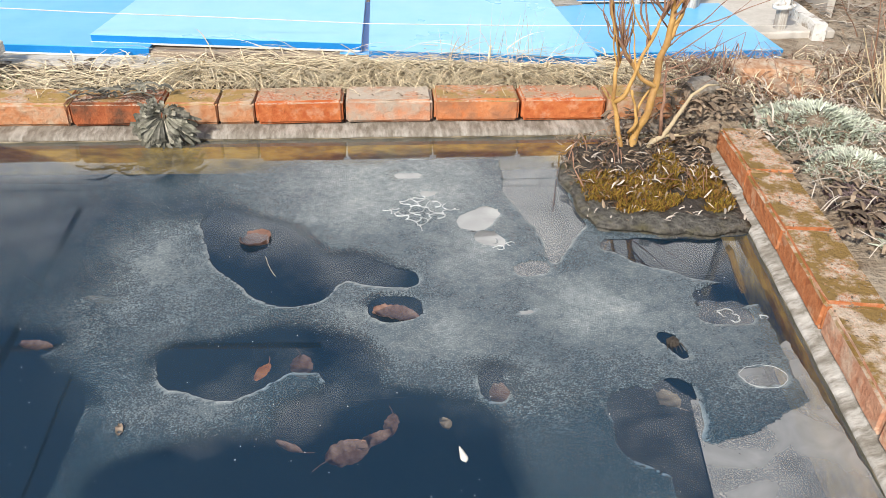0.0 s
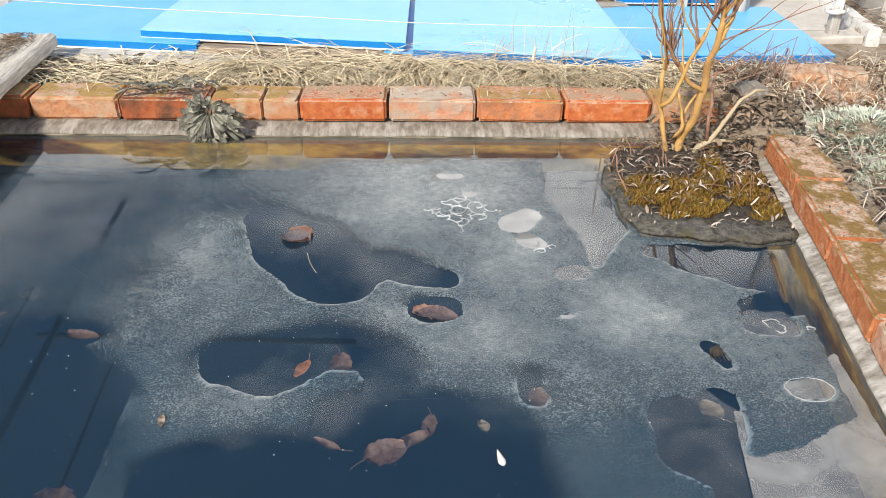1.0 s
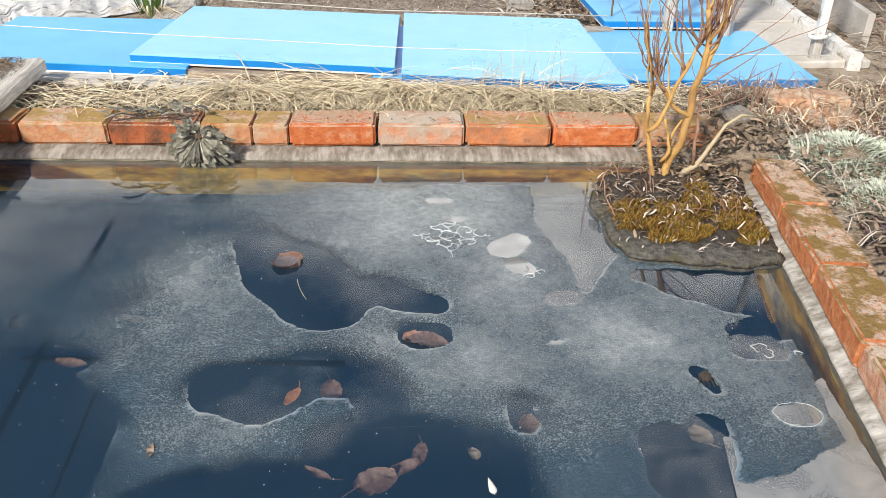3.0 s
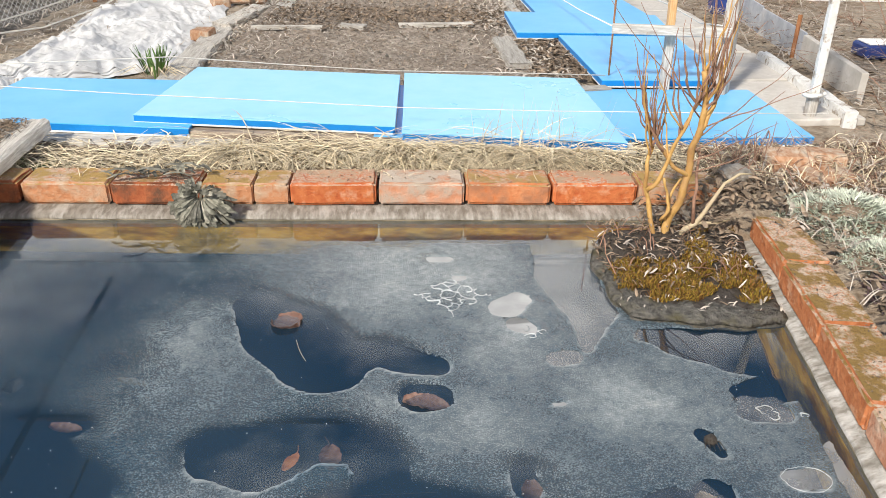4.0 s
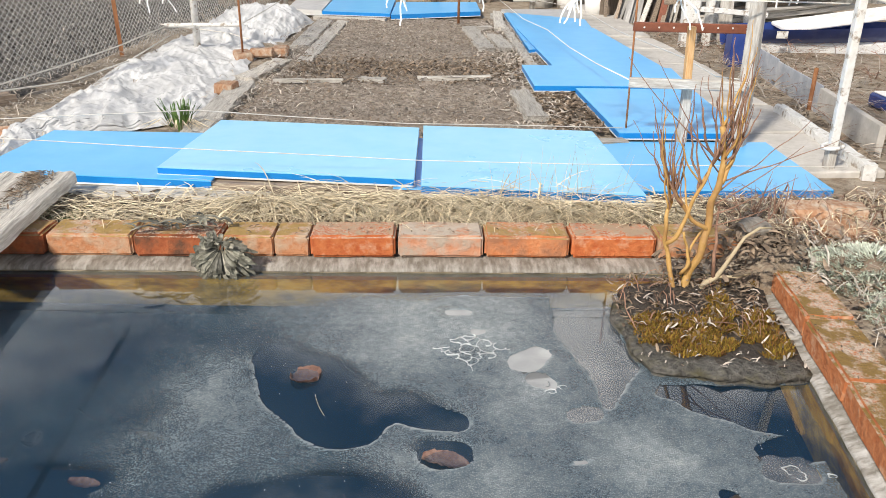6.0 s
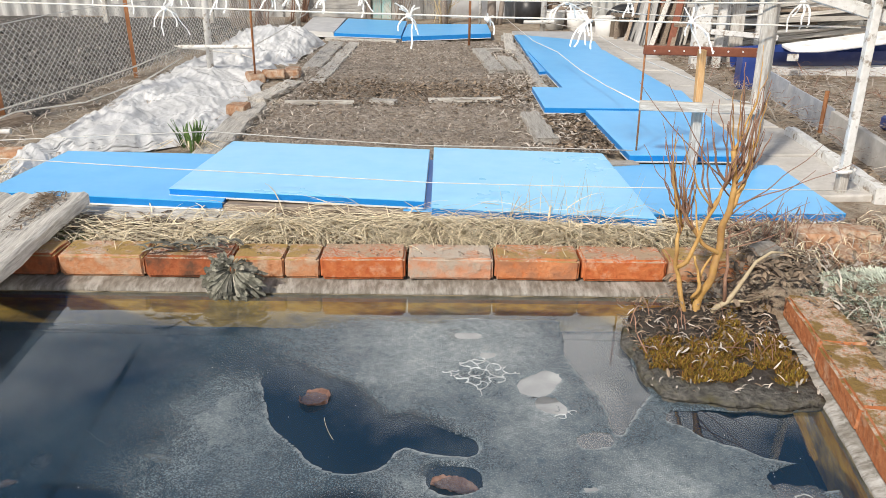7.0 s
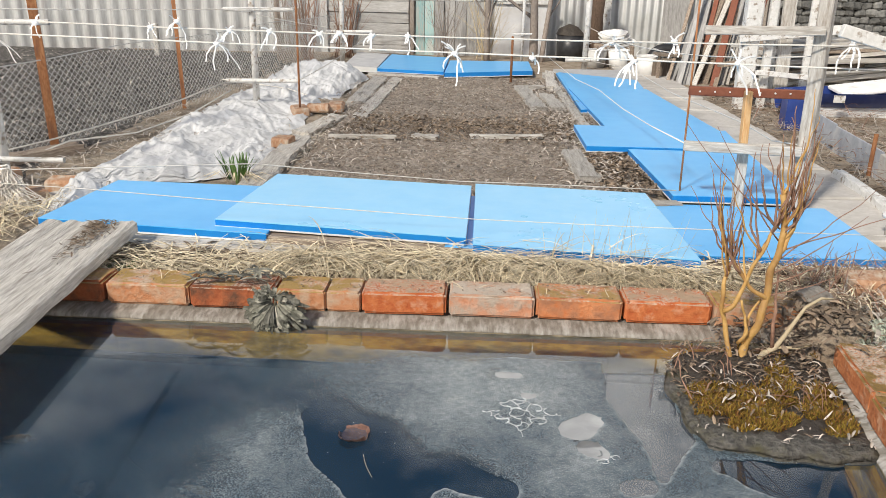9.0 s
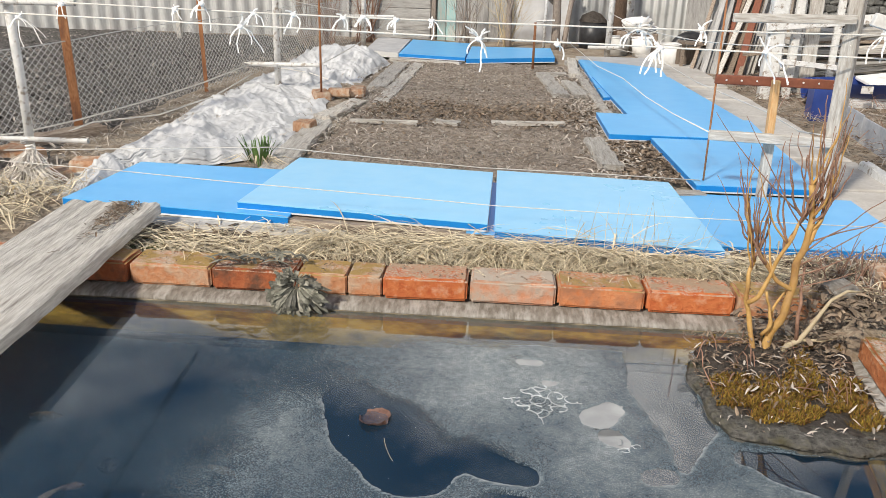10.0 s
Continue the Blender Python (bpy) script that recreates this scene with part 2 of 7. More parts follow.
M_WILLOW = surf("yellow_willow_bark", (0.44, 0.25, 0.07), (0.6, 0.38, 0.14), 50, 0.6, 0.3, (0.32, 0.17, 0.07), 12, 0.42, vary=0.12)
M_TWIG = surf("brown_twig", (0.2, 0.11, 0.075), (0.32, 0.19, 0.13), 50, 0.7, 0.1, vary=0.35, island=True)
M_PALESTEM = surf("pale_stem", (0.5, 0.4, 0.25), (0.6, 0.5, 0.34), 40, 0.7, 0.1, vary=0.2)
M_ROSETTE = surf("greygreen_leaf", (0.1, 0.1, 0.075), (0.21, 0.2, 0.16), 60, 0.55, 0.2, (0.34, 0.31, 0.25), 20, 0.34, vary=0.7, island=True)
M_SILVER = surf("silver_leaf", (0.42, 0.46, 0.37), (0.58, 0.61, 0.52), 30, 0.75, 0.0, vary=0.4, island=True)
M_GREEN = surf("green_leaf", (0.09, 0.17, 0.04), (0.15, 0.25, 0.07), 30, 0.6, 0.0, vary=0.35, island=True)
M_PURPLE = surf("purple_leaf", (0.1, 0.07, 0.075), (0.2, 0.15, 0.15), 30, 0.8, 0.0, vary=0.4, island=True)
M_LEAFBROWN = surf("drowned_leaf", (0.12, 0.058, 0.04), (0.21, 0.115, 0.085), 90, 0.6, 0.6, (0.26, 0.17, 0.135), 26, 0.42, vary=0.2)
M_LEAFPALE = surf("pale_drowned_leaf", (0.19, 0.14, 0.1), (0.27, 0.21, 0.16), 60, 0.6, 0.4, vary=0.2)
M_LEAFORANGE = surf("orange_leaf", (0.3, 0.115, 0.045), (0.4, 0.18, 0.08), 60, 0.55, 0.4)
M_SHELL = surf("white_shell", (0.7, 0.66, 0.58), (0.8, 0.78, 0.72), 60, 0.5, 0.2)
M_BARK = surf("grey_bark", (0.22, 0.18, 0.15), (0.34, 0.29, 0.25), 30, 0.9, 0.5, stretch=(5, 5, 1))


def water_material():
    """Clear water over murk: a refracting surface mixed with its own dull blue body."""
    m = bpy.data.materials.new("pond_water")
    m.use_nodes = True
    n, l = m.node_tree.nodes, m.node_tree.links
    clear, out = n["Principled BSDF"], n["Material Output"]
    clear.inputs["Base Color"].default_value = (0.75, 0.88, 0.92, 1)
    clear.inputs["Transmission Weight"].default_value = 1.0
    murk = n.new("ShaderNodeBsdfPrincipled")
    murk.inputs["Base Color"].default_value = (0.004, 0.038, 0.088, 1)
    mix = n.new("ShaderNodeMixShader")
    mix.inputs["Fac"].default_value = 0.36
    for s, k in ((clear, 1), (murk, 2)):
        s.inputs["Roughness"].default_value = 0.0
        s.inputs["IOR"].default_value = 1.7
        l.new(s.outputs["BSDF"], mix.inputs[k])
    l.new(mix.outputs["Shader"], out.inputs["Surface"])
    return m


def ice_material():
    m = bpy.data.materials.new("slushy_ice")
    m.use_nodes = True
    n, l = m.node_tree.nodes, m.node_tree.links
    b = n["Principled BSDF"]
    co = n.new("ShaderNodeTexCoord")

    def tex(s, d, r):
        t = n.new("ShaderNodeTexNoise")
        t.inputs["Scale"].default_value, t.inputs["Detail"].default_value, t.inputs["Roughness"].default_value = s, d, r
        l.new(co.outputs["Object"], t.inputs["Vector"])
        return t.outputs["Fac"]

    def span(f, a, c, lo, hi):
        r = n.new("ShaderNodeMapRange")
        for key, v in zip(("From Min", "From Max", "To Min", "To Max"), (a, c, lo, hi)):
            r.inputs[key].default_value = v
        l.new(f, r.inputs["Value"])
        return r.outputs["Result"]

    def attr(name):
        t = n.new("ShaderNodeAttribute")
        t.attribute_name = name
        return t.outputs["Fac"]

    def maths(op, a, c):
        t = n.new("ShaderNodeMath")
        t.operation, t.use_clamp = op, True
        for k, v in enumerate((a, c)):
            if isinstance(v, float):
                t.inputs[k].default_value = v
            else:
                l.new(v, t.inputs[k])
        return t.outputs[0]

    fine, broad, frost, rim = tex(60.0, 5.0, 0.7), tex(9.0, 4.0, 0.6), attr("frost"), attr("rim")
    vor = n.new("ShaderNodeTexVoronoi")       # single grains of slush
    vor.inputs["Scale"].default_value = 320.0
    l.new(co.outputs["Object"], vor.inputs["Vector"])
    shade = n.new("ShaderNodeSeparateColor")
    l.new(vor.outputs["Color"], shade.inputs["Color"])
    dome = span(vor.outputs["Distance"], 0.05, 0.65, 1.0, 0.0)
    grain = maths("MULTIPLY", dome, span(shade.outputs["Red"], 0.0, 0.9, 0.25, 1.0))
    big = n.new("ShaderNodeTexVoronoi")       # bubbles held in it
    big.inputs["Scale"].default_value = 95.0
    l.new(co.outputs["Object"], big.inputs["Vector"])
    dots = maths("MULTIPLY", span(big.outputs["Distance"], 0.04, 0.2, 1.0, 0.0), span(fine, 0.5, 0.65, 0.0, 0.7))
    body = maths("MULTIPLY", maths("MULTIPLY", frost, span(broad, 0.3, 0.7, 0.75, 1.3)), span(fine, 0.3, 0.7, 0.5, 1.15))
    speck = maths("MULTIPLY", grain, span(body, 0.0, 0.5, 0.5, 1.0))
    spark = maths("MULTIPLY", span(shade.outputs["Green"], 0.86, 0.97, 0.0, 1.0), maths("MULTIPLY", dome, span(body, 0.1, 0.6, 0.0, 0.7)))
    white = maths("ADD", maths("ADD", maths("ADD", maths("MULTIPLY", speck, 0.31), maths("MULTIPLY", body, 0.4)), maths("MULTIPLY", span(frost, 0.6, 1.0, 0.0, 0.36), span(fine, 0.3, 0.65, 0.3, 1.0))), maths("ADD", maths("ADD", maths("MULTIPLY", dots, 0.1), maths("MULTIPLY", spark, 0.3)), maths("MULTIPLY", rim, 0.5)))
    mx = n.new("ShaderNodeMix")
    mx.data_type = "RGBA"
    mx.inputs["A"].default_value, mx.inputs["B"].default_value = (0.012, 0.05, 0.088, 1), (0.55, 0.585, 0.595, 1)
    tint = n.new("ShaderNodeMix")             # blue of the reflected sky, painted into ice with little frost
    tint.data_type = "RGBA"
    tint.inputs["A"].default_value, tint.inputs["B"].default_value = (0.26, 0.43, 0.57, 1), (0.5, 0.54, 0.53, 1)
    l.new(span(frost, 0.12, 0.42, 0.0, 1.0), tint.inputs["Factor"])
    l.new(tint.outputs["Result"], mx.inputs["B"])
    l.new(white, mx.inputs["Factor"])
    l.new(mx.outputs["Result"], b.inputs["Base Color"])
    cover = maths("ADD", maths("ADD", span(frost, 0.0, 0.8, 0.45, 0.9), maths("MULTIPLY", speck, 0.3)), maths("ADD", rim, spark))
    melt = maths("ADD", attr("melt"), maths("MULTIPLY", maths("MULTIPLY", attr("melt"), grain), 0.8))
    l.new(maths("MULTIPLY", cover, melt), b.inputs["Alpha"])
    b.inputs["Roughness"].default_value = 0.2
    b.inputs["IOR"].default_value = 1.55
    bp = n.new("ShaderNodeBump")
    bp.inputs["Strength"].default_value, bp.inputs["Distance"].default_value = 0.9, 0.0026
    l.new(maths("ADD", maths("MULTIPLY", grain, 0.8), dots), bp.inputs["Height"])
    l.new(bp.outputs["Normal"], b.inputs["Normal"])
    return m


def film_material(name, low, high):
    """A smooth skin of new ice; its cloudy pale colour paints the glare of reflected clouds."""
    m = bpy.data.materials.new(name)
    m.use_nodes = True
    n, l = m.node_tree.nodes, m.node_tree.links
    b = n["Principled BSDF"]
    co, t, r = n.new("ShaderNodeTexCoord"), n.new("ShaderNodeTexNoise"), n.new("ShaderNodeMapRange")
    t.inputs["Scale"].default_value, t.inputs["Detail"].default_value, t.inputs["Distortion"].default_value = 11.0, 4.0, 0.6
    for key, v in zip(("From Min", "From Max", "To Min", "To Max"), (0.36, 0.66, low, high)):
        r.inputs[key].default_value = v
    l.new(co.outputs["Object"], t.inputs["Vector"])
    l.new(t.outputs["Fac"], r.inputs["Value"])
    l.new(r.outputs["Result"], b.inputs["Alpha"])
    b.inputs["Base Color"].default_value = (0.58, 0.585, 0.58, 1)
    b.inputs["Roughness"].default_value, b.inputs["IOR"].default_value = 0.02, 1.5
    return m


M_GLAREFILM, M_WHITEGLARE, M_CLEARFILM, M_FAINTFILM, M_WATER, M_ICE = film_material("cloud_glare_ice", 0.26, 0.5), film_material("white_glare_ice", 0.55, 0.85), film_material("thin_clear_ice", 0.08, 0.3), film_material("faint_clear_ice", 0.02, 0.12), water_material(), ice_material()


# ---- builders ----
def mesh_of(name, verts, faces, material, smooth=False):
    me = bpy.data.meshes.new(name)
    me.from_pydata([tuple(v) for v in verts], [], faces)
    me.materials.append(material)
    if smooth:
        me.polygons.foreach_set("use_smooth", [True] * len(me.polygons))
    me.update()
    return me


def under(ob, parent, label=""):
    if parent is not None:
        ob.parent = parent
    if label:
        ob["label"] = label
    return ob


def put(name, geo, material, parent=None, label="", smooth=False, m=None):
    """One mesh object out of (verts, faces), under a thing or a part."""
    ob = under(new(name, mesh_of(name, geo[0], geo[1], material, smooth)), parent, label)
    if m is not None:
        ob.matrix_basis = m
    return ob


def thing(name, m, label, category, group="", kind=""):
    ob = new(name)
    ob.empty_display_size = 0.05
    ob.matrix_basis = m
    return tagged(ob, label, category, group, kind)


def joined(*geos):
    vs, fs = [], []
    for v, f in geos:
        k = len(vs)
        vs += list(v)
        fs += [tuple(i + k for i in p) for p in f]
    return vs, fs


def moved(geo, m):
    return [m @ Vector(v) for v in geo[0]], geo[1]


def block(sx, sy, sz, bevel=0.004, wobble=0.0, seed=0, at=(0, 0, 0)):
    """A box, its base at z = 0, with chamfered edges and corners pushed about a little."""
    bm = bmesh.new()
    bmesh.ops.create_cube(bm, size=1.0)
    rng = random.Random(seed)
    for v in bm.verts:
        v.co = Vector((v.co.x * sx, v.co.y * sy, (v.co.z + 0.5) * sz))
        v.co += Vector([rng.uniform(-wobble, wobble) for _ in range(3)])
    if bevel:
        bmesh.ops.bevel(bm, geom=bm.edges[:], offset=bevel, segments=1, affect="EDGES")
    bm.normal_update()
    bm.verts.index_update()
    vs, fs = [v.co + Vector(at) for v in bm.verts], [tuple(v.index for v in f.verts) for f in bm.faces]
    bm.free()
    return vs, fs


def worn_brick(sx, sy, sz, seed):
    """A brick with rounded, chipped edges and uneven faces, its base at z = 0."""
    gx, gy, gz = (0, 0.03, 0.2, 0.4, 0.6, 0.8, 0.97, 1), (0, 0.06, 0.5, 0.94, 1), (0, 0.12, 0.88, 1)
    nx, ny, nz = len(gx) - 1, len(gy) - 1, len(gz) - 1
    vs, fs, at = [], [], {}

    def vert(i, j, k):
        if (i, j, k) not in at:
            p = Vector((gx[i] - 0.5, gy[j] - 0.5, gz[k]))
            rim = (i in (0, nx)) + (j in (0, ny)) + (k in (0, nz))
            q = Vector((p.x * sx, p.y * sy, p.z * sz))
            if rim > 1:
                q -= Vector((p.x * 2, p.y * 2, 2 * p.z - 1)) * (0.004 * (rim - 1) + 0.009 * abs(noise.noise(q * 40 + Vector((seed * 3.7, 0, 0)))))
            at[i, j, k] = len(vs)
            vs.append(q + 0.0024 * noise.noise_vector(q * 34 + Vector((0, seed * 5.1, 0))))
        return at[i, j, k]

    for i in range(nx):
        for j in range(ny):
            fs += [(vert(i, j, nz), vert(i + 1, j, nz), vert(i + 1, j + 1, nz), vert(i, j + 1, nz)), (vert(i, j, 0), vert(i, j + 1, 0), vert(i + 1, j + 1, 0), vert(i + 1, j, 0))]
        for k in range(nz):
            fs += [(vert(i, 0, k), vert(i + 1, 0, k), vert(i + 1, 0, k + 1), vert(i, 0, k + 1)), (vert(i, ny, k), vert(i, ny, k + 1), vert(i + 1, ny, k + 1), vert(i + 1, ny, k))]
    for j in range(ny):
        for k in range(nz):
            fs += [(vert(0, j, k), vert(0, j, k + 1), vert(0, j + 1, k + 1), vert(0, j + 1, k)), (vert(nx, j, k), vert(nx, j + 1, k), vert(nx, j + 1, k + 1), vert(nx, j, k + 1))]
    return vs, fs


def tube(points, radii, sides=6, cap=True):
    """A round rod along points; radii is a number or one for each point."""
    pts = [Vector(p) for p in points]
    if not isinstance(radii, (list, tuple)):
        radii = [radii] * len(pts)
    vs, fs, side = [], [], None
    for i, p in enumerate(pts):
        d = (pts[min(i + 1, len(pts) - 1)] - pts[max(i - 1, 0)]).normalized()
        side = (side or Vector((0.31, 0.87, 0.39) if abs(d.z) > 0.5 else (0, 0, 1)))
        side = (side - d * side.dot(d))
        side = side.normalized() if side.length > 1e-5 else d.orthogonal().normalized()
        other = d.cross(side)
        for k in range(sides):
            a = 2 * math.pi * k / sides
            vs.append(p + (side * math.cos(a) + other * math.sin(a)) * radii[i])
    for i in range(len(pts) - 1):
        for k in range(sides):
            a, b = i * sides + k, i * sides + (k + 1) % sides
            fs.append((a, b, b + sides, a + sides))
    if cap:
        fs += [tuple(range(sides - 1, -1, -1)), tuple(range((len(pts) - 1) * sides, len(pts) * sides))]
    return vs, fs


def hollow(radius, height, thick, sides=20, taper=1.0):
    """An open round vessel, base at z = 0."""
    rings = [(radius * taper, 0), (radius, height), (radius - thick, height), (radius * taper - thick, thick)]
    vs = [Vector((r * math.cos(2 * math.pi * k / sides), r * math.sin(2 * math.pi * k / sides), z)) for r, z in rings for k in range(sides)]
    fs = [(i * sides + k, i * sides + (k + 1) % sides, (i + 1) * sides + (k + 1) % sides, (i + 1) * sides + k) for i in range(3) for k in range(sides)]
    return vs, fs + [tuple(range(sides - 1, -1, -1)), tuple(range(3 * sides, 4 * sides))]


def blade(points, width, fold=0.25, spoon=0.0):
    """A thin leaf along points, widest in the middle, creased along its rib."""
    pts = [Vector(p) for p in points]
    k = len(pts)
    vs, fs = [], []
    for i, p in enumerate(pts):
        d = (pts[min(i + 1, k - 1)] - pts[max(i - 1, 0)]).normalized()
        s = d.cross(Vector((0, 0, 1)))
        s = s.normalized() if s.length > 1e-4 else Vector((1, 0, 0))
        u = s.cross(d)
        q = i / (k - 1)
        w = width * (0.25 + 0.75 * math.sin(math.pi * min(1.0, 0.18 + 0.82 * q)))
        if spoon:
            w = width * (0.28 + 0.72 * math.sin(math.pi * (0.12 + 0.8 * q ** 1.6)) ** 1.3)
        vs += [p - s * w / 2 + u * w * fold, p, p + s * w / 2 + u * w * fold]
    for i in range(k - 1):
        a = 3 * i
        fs += [(a, a + 1, a + 4, a + 3), (a + 1, a + 2, a + 5, a + 4)]
    return vs, fs


def strip(points, width):
    """A flat band along points."""
    pts = [Vector(p) for p in points]
    vs, fs = [], []
    for i, p in enumerate(pts):
        d = (pts[min(i + 1, len(pts) - 1)] - pts[max(i - 1, 0)]).normalized()
        s = d.cross(Vector((0.35, 0.9, 0.2)))
        s = s.normalized() if s.length > 1e-4 else Vector((1, 0, 0))
        vs += [p - s * width / 2, p + s * width / 2]
    fs = [(2 * i, 2 * i + 1, 2 * i + 3, 2 * i + 2) for i in range(len(pts) - 1)]
    return vs, fs


def sheet(xs, ys, height, keep=None, shift=None):
    """A grid over xs and ys with z = height(x, y)."""
    vs, fs, at = [], [], {}
    for j, y in enumerate(ys):
        for i, x in enumerate(xs):
            p = (x, y) if shift is None else shift(x, y)
            at[i, j] = len(vs)
            vs.append(Vector((p[0], p[1], height(p[0], p[1]))))
    for j in range(len(ys) - 1):
        for i in range(len(xs) - 1):
            if keep is None or keep((xs[i] + xs[i + 1]) / 2, (ys[j] + ys[j + 1]) / 2):
                fs.append((at[i, j], at[i + 1, j], at[i + 1, j + 1], at[i, j + 1]))
    return vs, fs


def steps(a, b, n):
    return [a + (b - a) * i / n for i in range(n + 1)]


def bumps(x, y, s, seed=0.0):
    return noise.fractal(Vector((x * s, y * s, seed)), 1.0, 2.0, 4)


def sag(a, b, drop, n=14, wave=0.0, seed=0):
    """Points of a slack line."""
    a, b, rng = Vector(a), Vector(b), random.Random(seed)
    return [a.lerp(b, u) - Vector((0, 0, drop * 4 * u * (1 - u))) + Vector((0, 0, rng.uniform(-wave, wave) if 0 < u < 1 else 0)) for u in steps(0, 1, n)]


# ---- the pond ----
P = 0.257                                  # brick and joint
LEFT_X, NEAR_Y, FAR_Y = -1.75, 0.12, 2.0
WATER = 0.018                              # level of the pond


def right_x(y):
    """Inner edge of the pond's slanting side."""
    return 1.03 + 0.134 * (y - 1.76)


def ground_z(x, y):
    z = 0.055 + 0.012 * bumps(x, y, 2.2)
    if x > 1.0 and y < 2.3:
        z += 0.035 * min(1, (x - 1.0) / 0.25)
    if 2.05 < y < 2.5 and x < 1.1:
        z += 0.02
    return z


def shear(x, y):
    k = max(0.0, min(1.0, (4.0 - x) / 2.9)) if x > 1.09 else max(0.0, x / 1.09)
    if y > FAR_Y + 0.2 or y < -0.2:
        k = 0.0
    return x + k * (right_x(y) + 0.06 - 1.09), y


xs = [-60, -25, -12, -8] + steps(-6, LEFT_X - 0.06, 40) + steps(LEFT_X - 0.06, 1.09, 30)[1:] + steps(1.09, 6, 60)[1:] + [9, 14, 25, 60]
ys = [-60, -25, -10, -4, -2] + steps(-1, NEAR_Y - 0.06, 8) + steps(NEAR_Y - 0.06, FAR_Y + 0.06, 24)[1:] + steps(FAR_Y + 0.06, 10, 120)[1:] + [12, 16, 30, 80]
inside = lambda x, y: not (LEFT_X - 0.06 < x < 1.09 and NEAR_Y - 0.06 < y < FAR_Y + 0.06)
ground = put("ground", sheet(xs, ys, ground_z, inside, shear), M_GROUND, smooth=True)
tagged(ground, "bare brown garden earth with dry scraps", "ground", kind="structure")

floor_z = -0.42
pond_floor = put("pond_floor", sheet(steps(LEFT_X - 0.1, 1.2, 12), steps(NEAR_Y - 0.1, FAR_Y + 0.1, 12), lambda x, y: floor_z + 0.02 * bumps(x, y, 3)), M_FLOOR, smooth=True)
tagged(pond_floor, "dark blue silted bottom of the pond", "pond floor", kind="structure")


def run_wall(name, a, b, label):
    """One side of the basin from a to b, water to its left: algae-grown foot, limed concrete curb above."""
    a, b = Vector((*a, 0)), Vector((*b, 0))
    d = (b - a).normalized()
    out = Vector((-d.y, d.x, 0))
    n = max(8, int((b - a).length / 0.035))

    def skin(z_rows, proud, amp, seed):
        vs, fs = [], []
        for i in range(n + 1):
            p = a.lerp(b, i / n)
            for j, (z, o) in enumerate(z_rows):
                w = amp * noise.fractal(Vector((i * 0.55, z * 40, seed)), 1.0, 2.0, 3)
                vs.append(p + out * (o - proud + w) + Vector((0, 0, z + (0.4 * w if 0 < j < len(z_rows) - 1 else 0))))
        k = len(z_rows)
        for i in range(n):
            for j in range(k - 1):
                q = i * k + j
                fs.append((q, q + k, q + k + 1, q + 1))
        return vs, fs

    ledge = 0.018 if name.endswith("east") else 0.055
    top = -0.011 if name.endswith("east") else -0.054
    wall = put(name, skin([(-0.33, 0.0), (-0.09, 0.002), (top, 0.0), (top, 0.12), (-0.33, 0.12)], ledge, 0.003, 1.0), M_ALGAE, smooth=False)
    tagged(wall, label, "pond wall", kind="structure")
    put("footing", skin([(floor_z - 0.02, 0), (-0.36, 0.003), (-0.33, 0.008), (-0.33, 0.12), (floor_z - 0.02, 0.12)], ledge, 0.004, 9.0), M_FLOOR, wall, "dark silted foot of the wall")
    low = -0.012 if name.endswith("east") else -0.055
    put("wet_band", skin([(low, 0.0), (low * 0.6, -0.001), (0.0, -0.001), (0.023, 0.003), (0.023, 0.12), (low, 0.12)], ledge, 0.0025, 3.0), M_DARKCURB, wall, "dark grey-brown band at the waterline", smooth=True)
    put("curb", skin([(0.022, 0.0), (0.026, 0.0), (0.031, 0.006), (0.0345, 0.02), (0.038, ledge + 0.002), (0.0395, ledge + 0.03), (0.0395, ledge + 0.14), (0.022, ledge + 0.14)], ledge, 0.0035, 5.0), M_LIME if name.endswith("east") else M_CURB, wall, "lime-crusted grey concrete curb", smooth=True)
    return wall


corner = (right_x(FAR_Y) - 0.004, FAR_Y)
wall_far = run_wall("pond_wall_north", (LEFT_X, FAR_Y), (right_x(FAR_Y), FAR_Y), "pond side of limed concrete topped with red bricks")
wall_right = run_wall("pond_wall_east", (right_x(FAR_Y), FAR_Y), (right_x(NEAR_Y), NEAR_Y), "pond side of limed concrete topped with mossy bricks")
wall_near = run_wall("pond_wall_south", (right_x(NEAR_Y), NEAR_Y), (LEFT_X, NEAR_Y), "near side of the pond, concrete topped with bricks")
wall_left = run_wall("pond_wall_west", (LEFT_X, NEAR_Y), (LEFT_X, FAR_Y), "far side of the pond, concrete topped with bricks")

water = put("water", ([Vector((x, y, WATER)) for x, y in ((LEFT_X - 0.04, NEAR_Y - 0.04), (right_x(NEAR_Y) + 0.04, NEAR_Y - 0.04), (right_x(FAR_Y) + 0.04, FAR_Y + 0.04), (LEFT_X - 0.04, FAR_Y + 0.04))], [(0, 1, 2, 3)]), M_WATER)
tagged(water, "still dark blue pond water between the ice", "water", kind="structure")
water.visible_shadow = False


def afloat(x, y):
    """A place on the pond's surface."""
    return 0.105 + 0.981 * (x - 0.105), -0.145 + 0.981 * (y + 0.145)


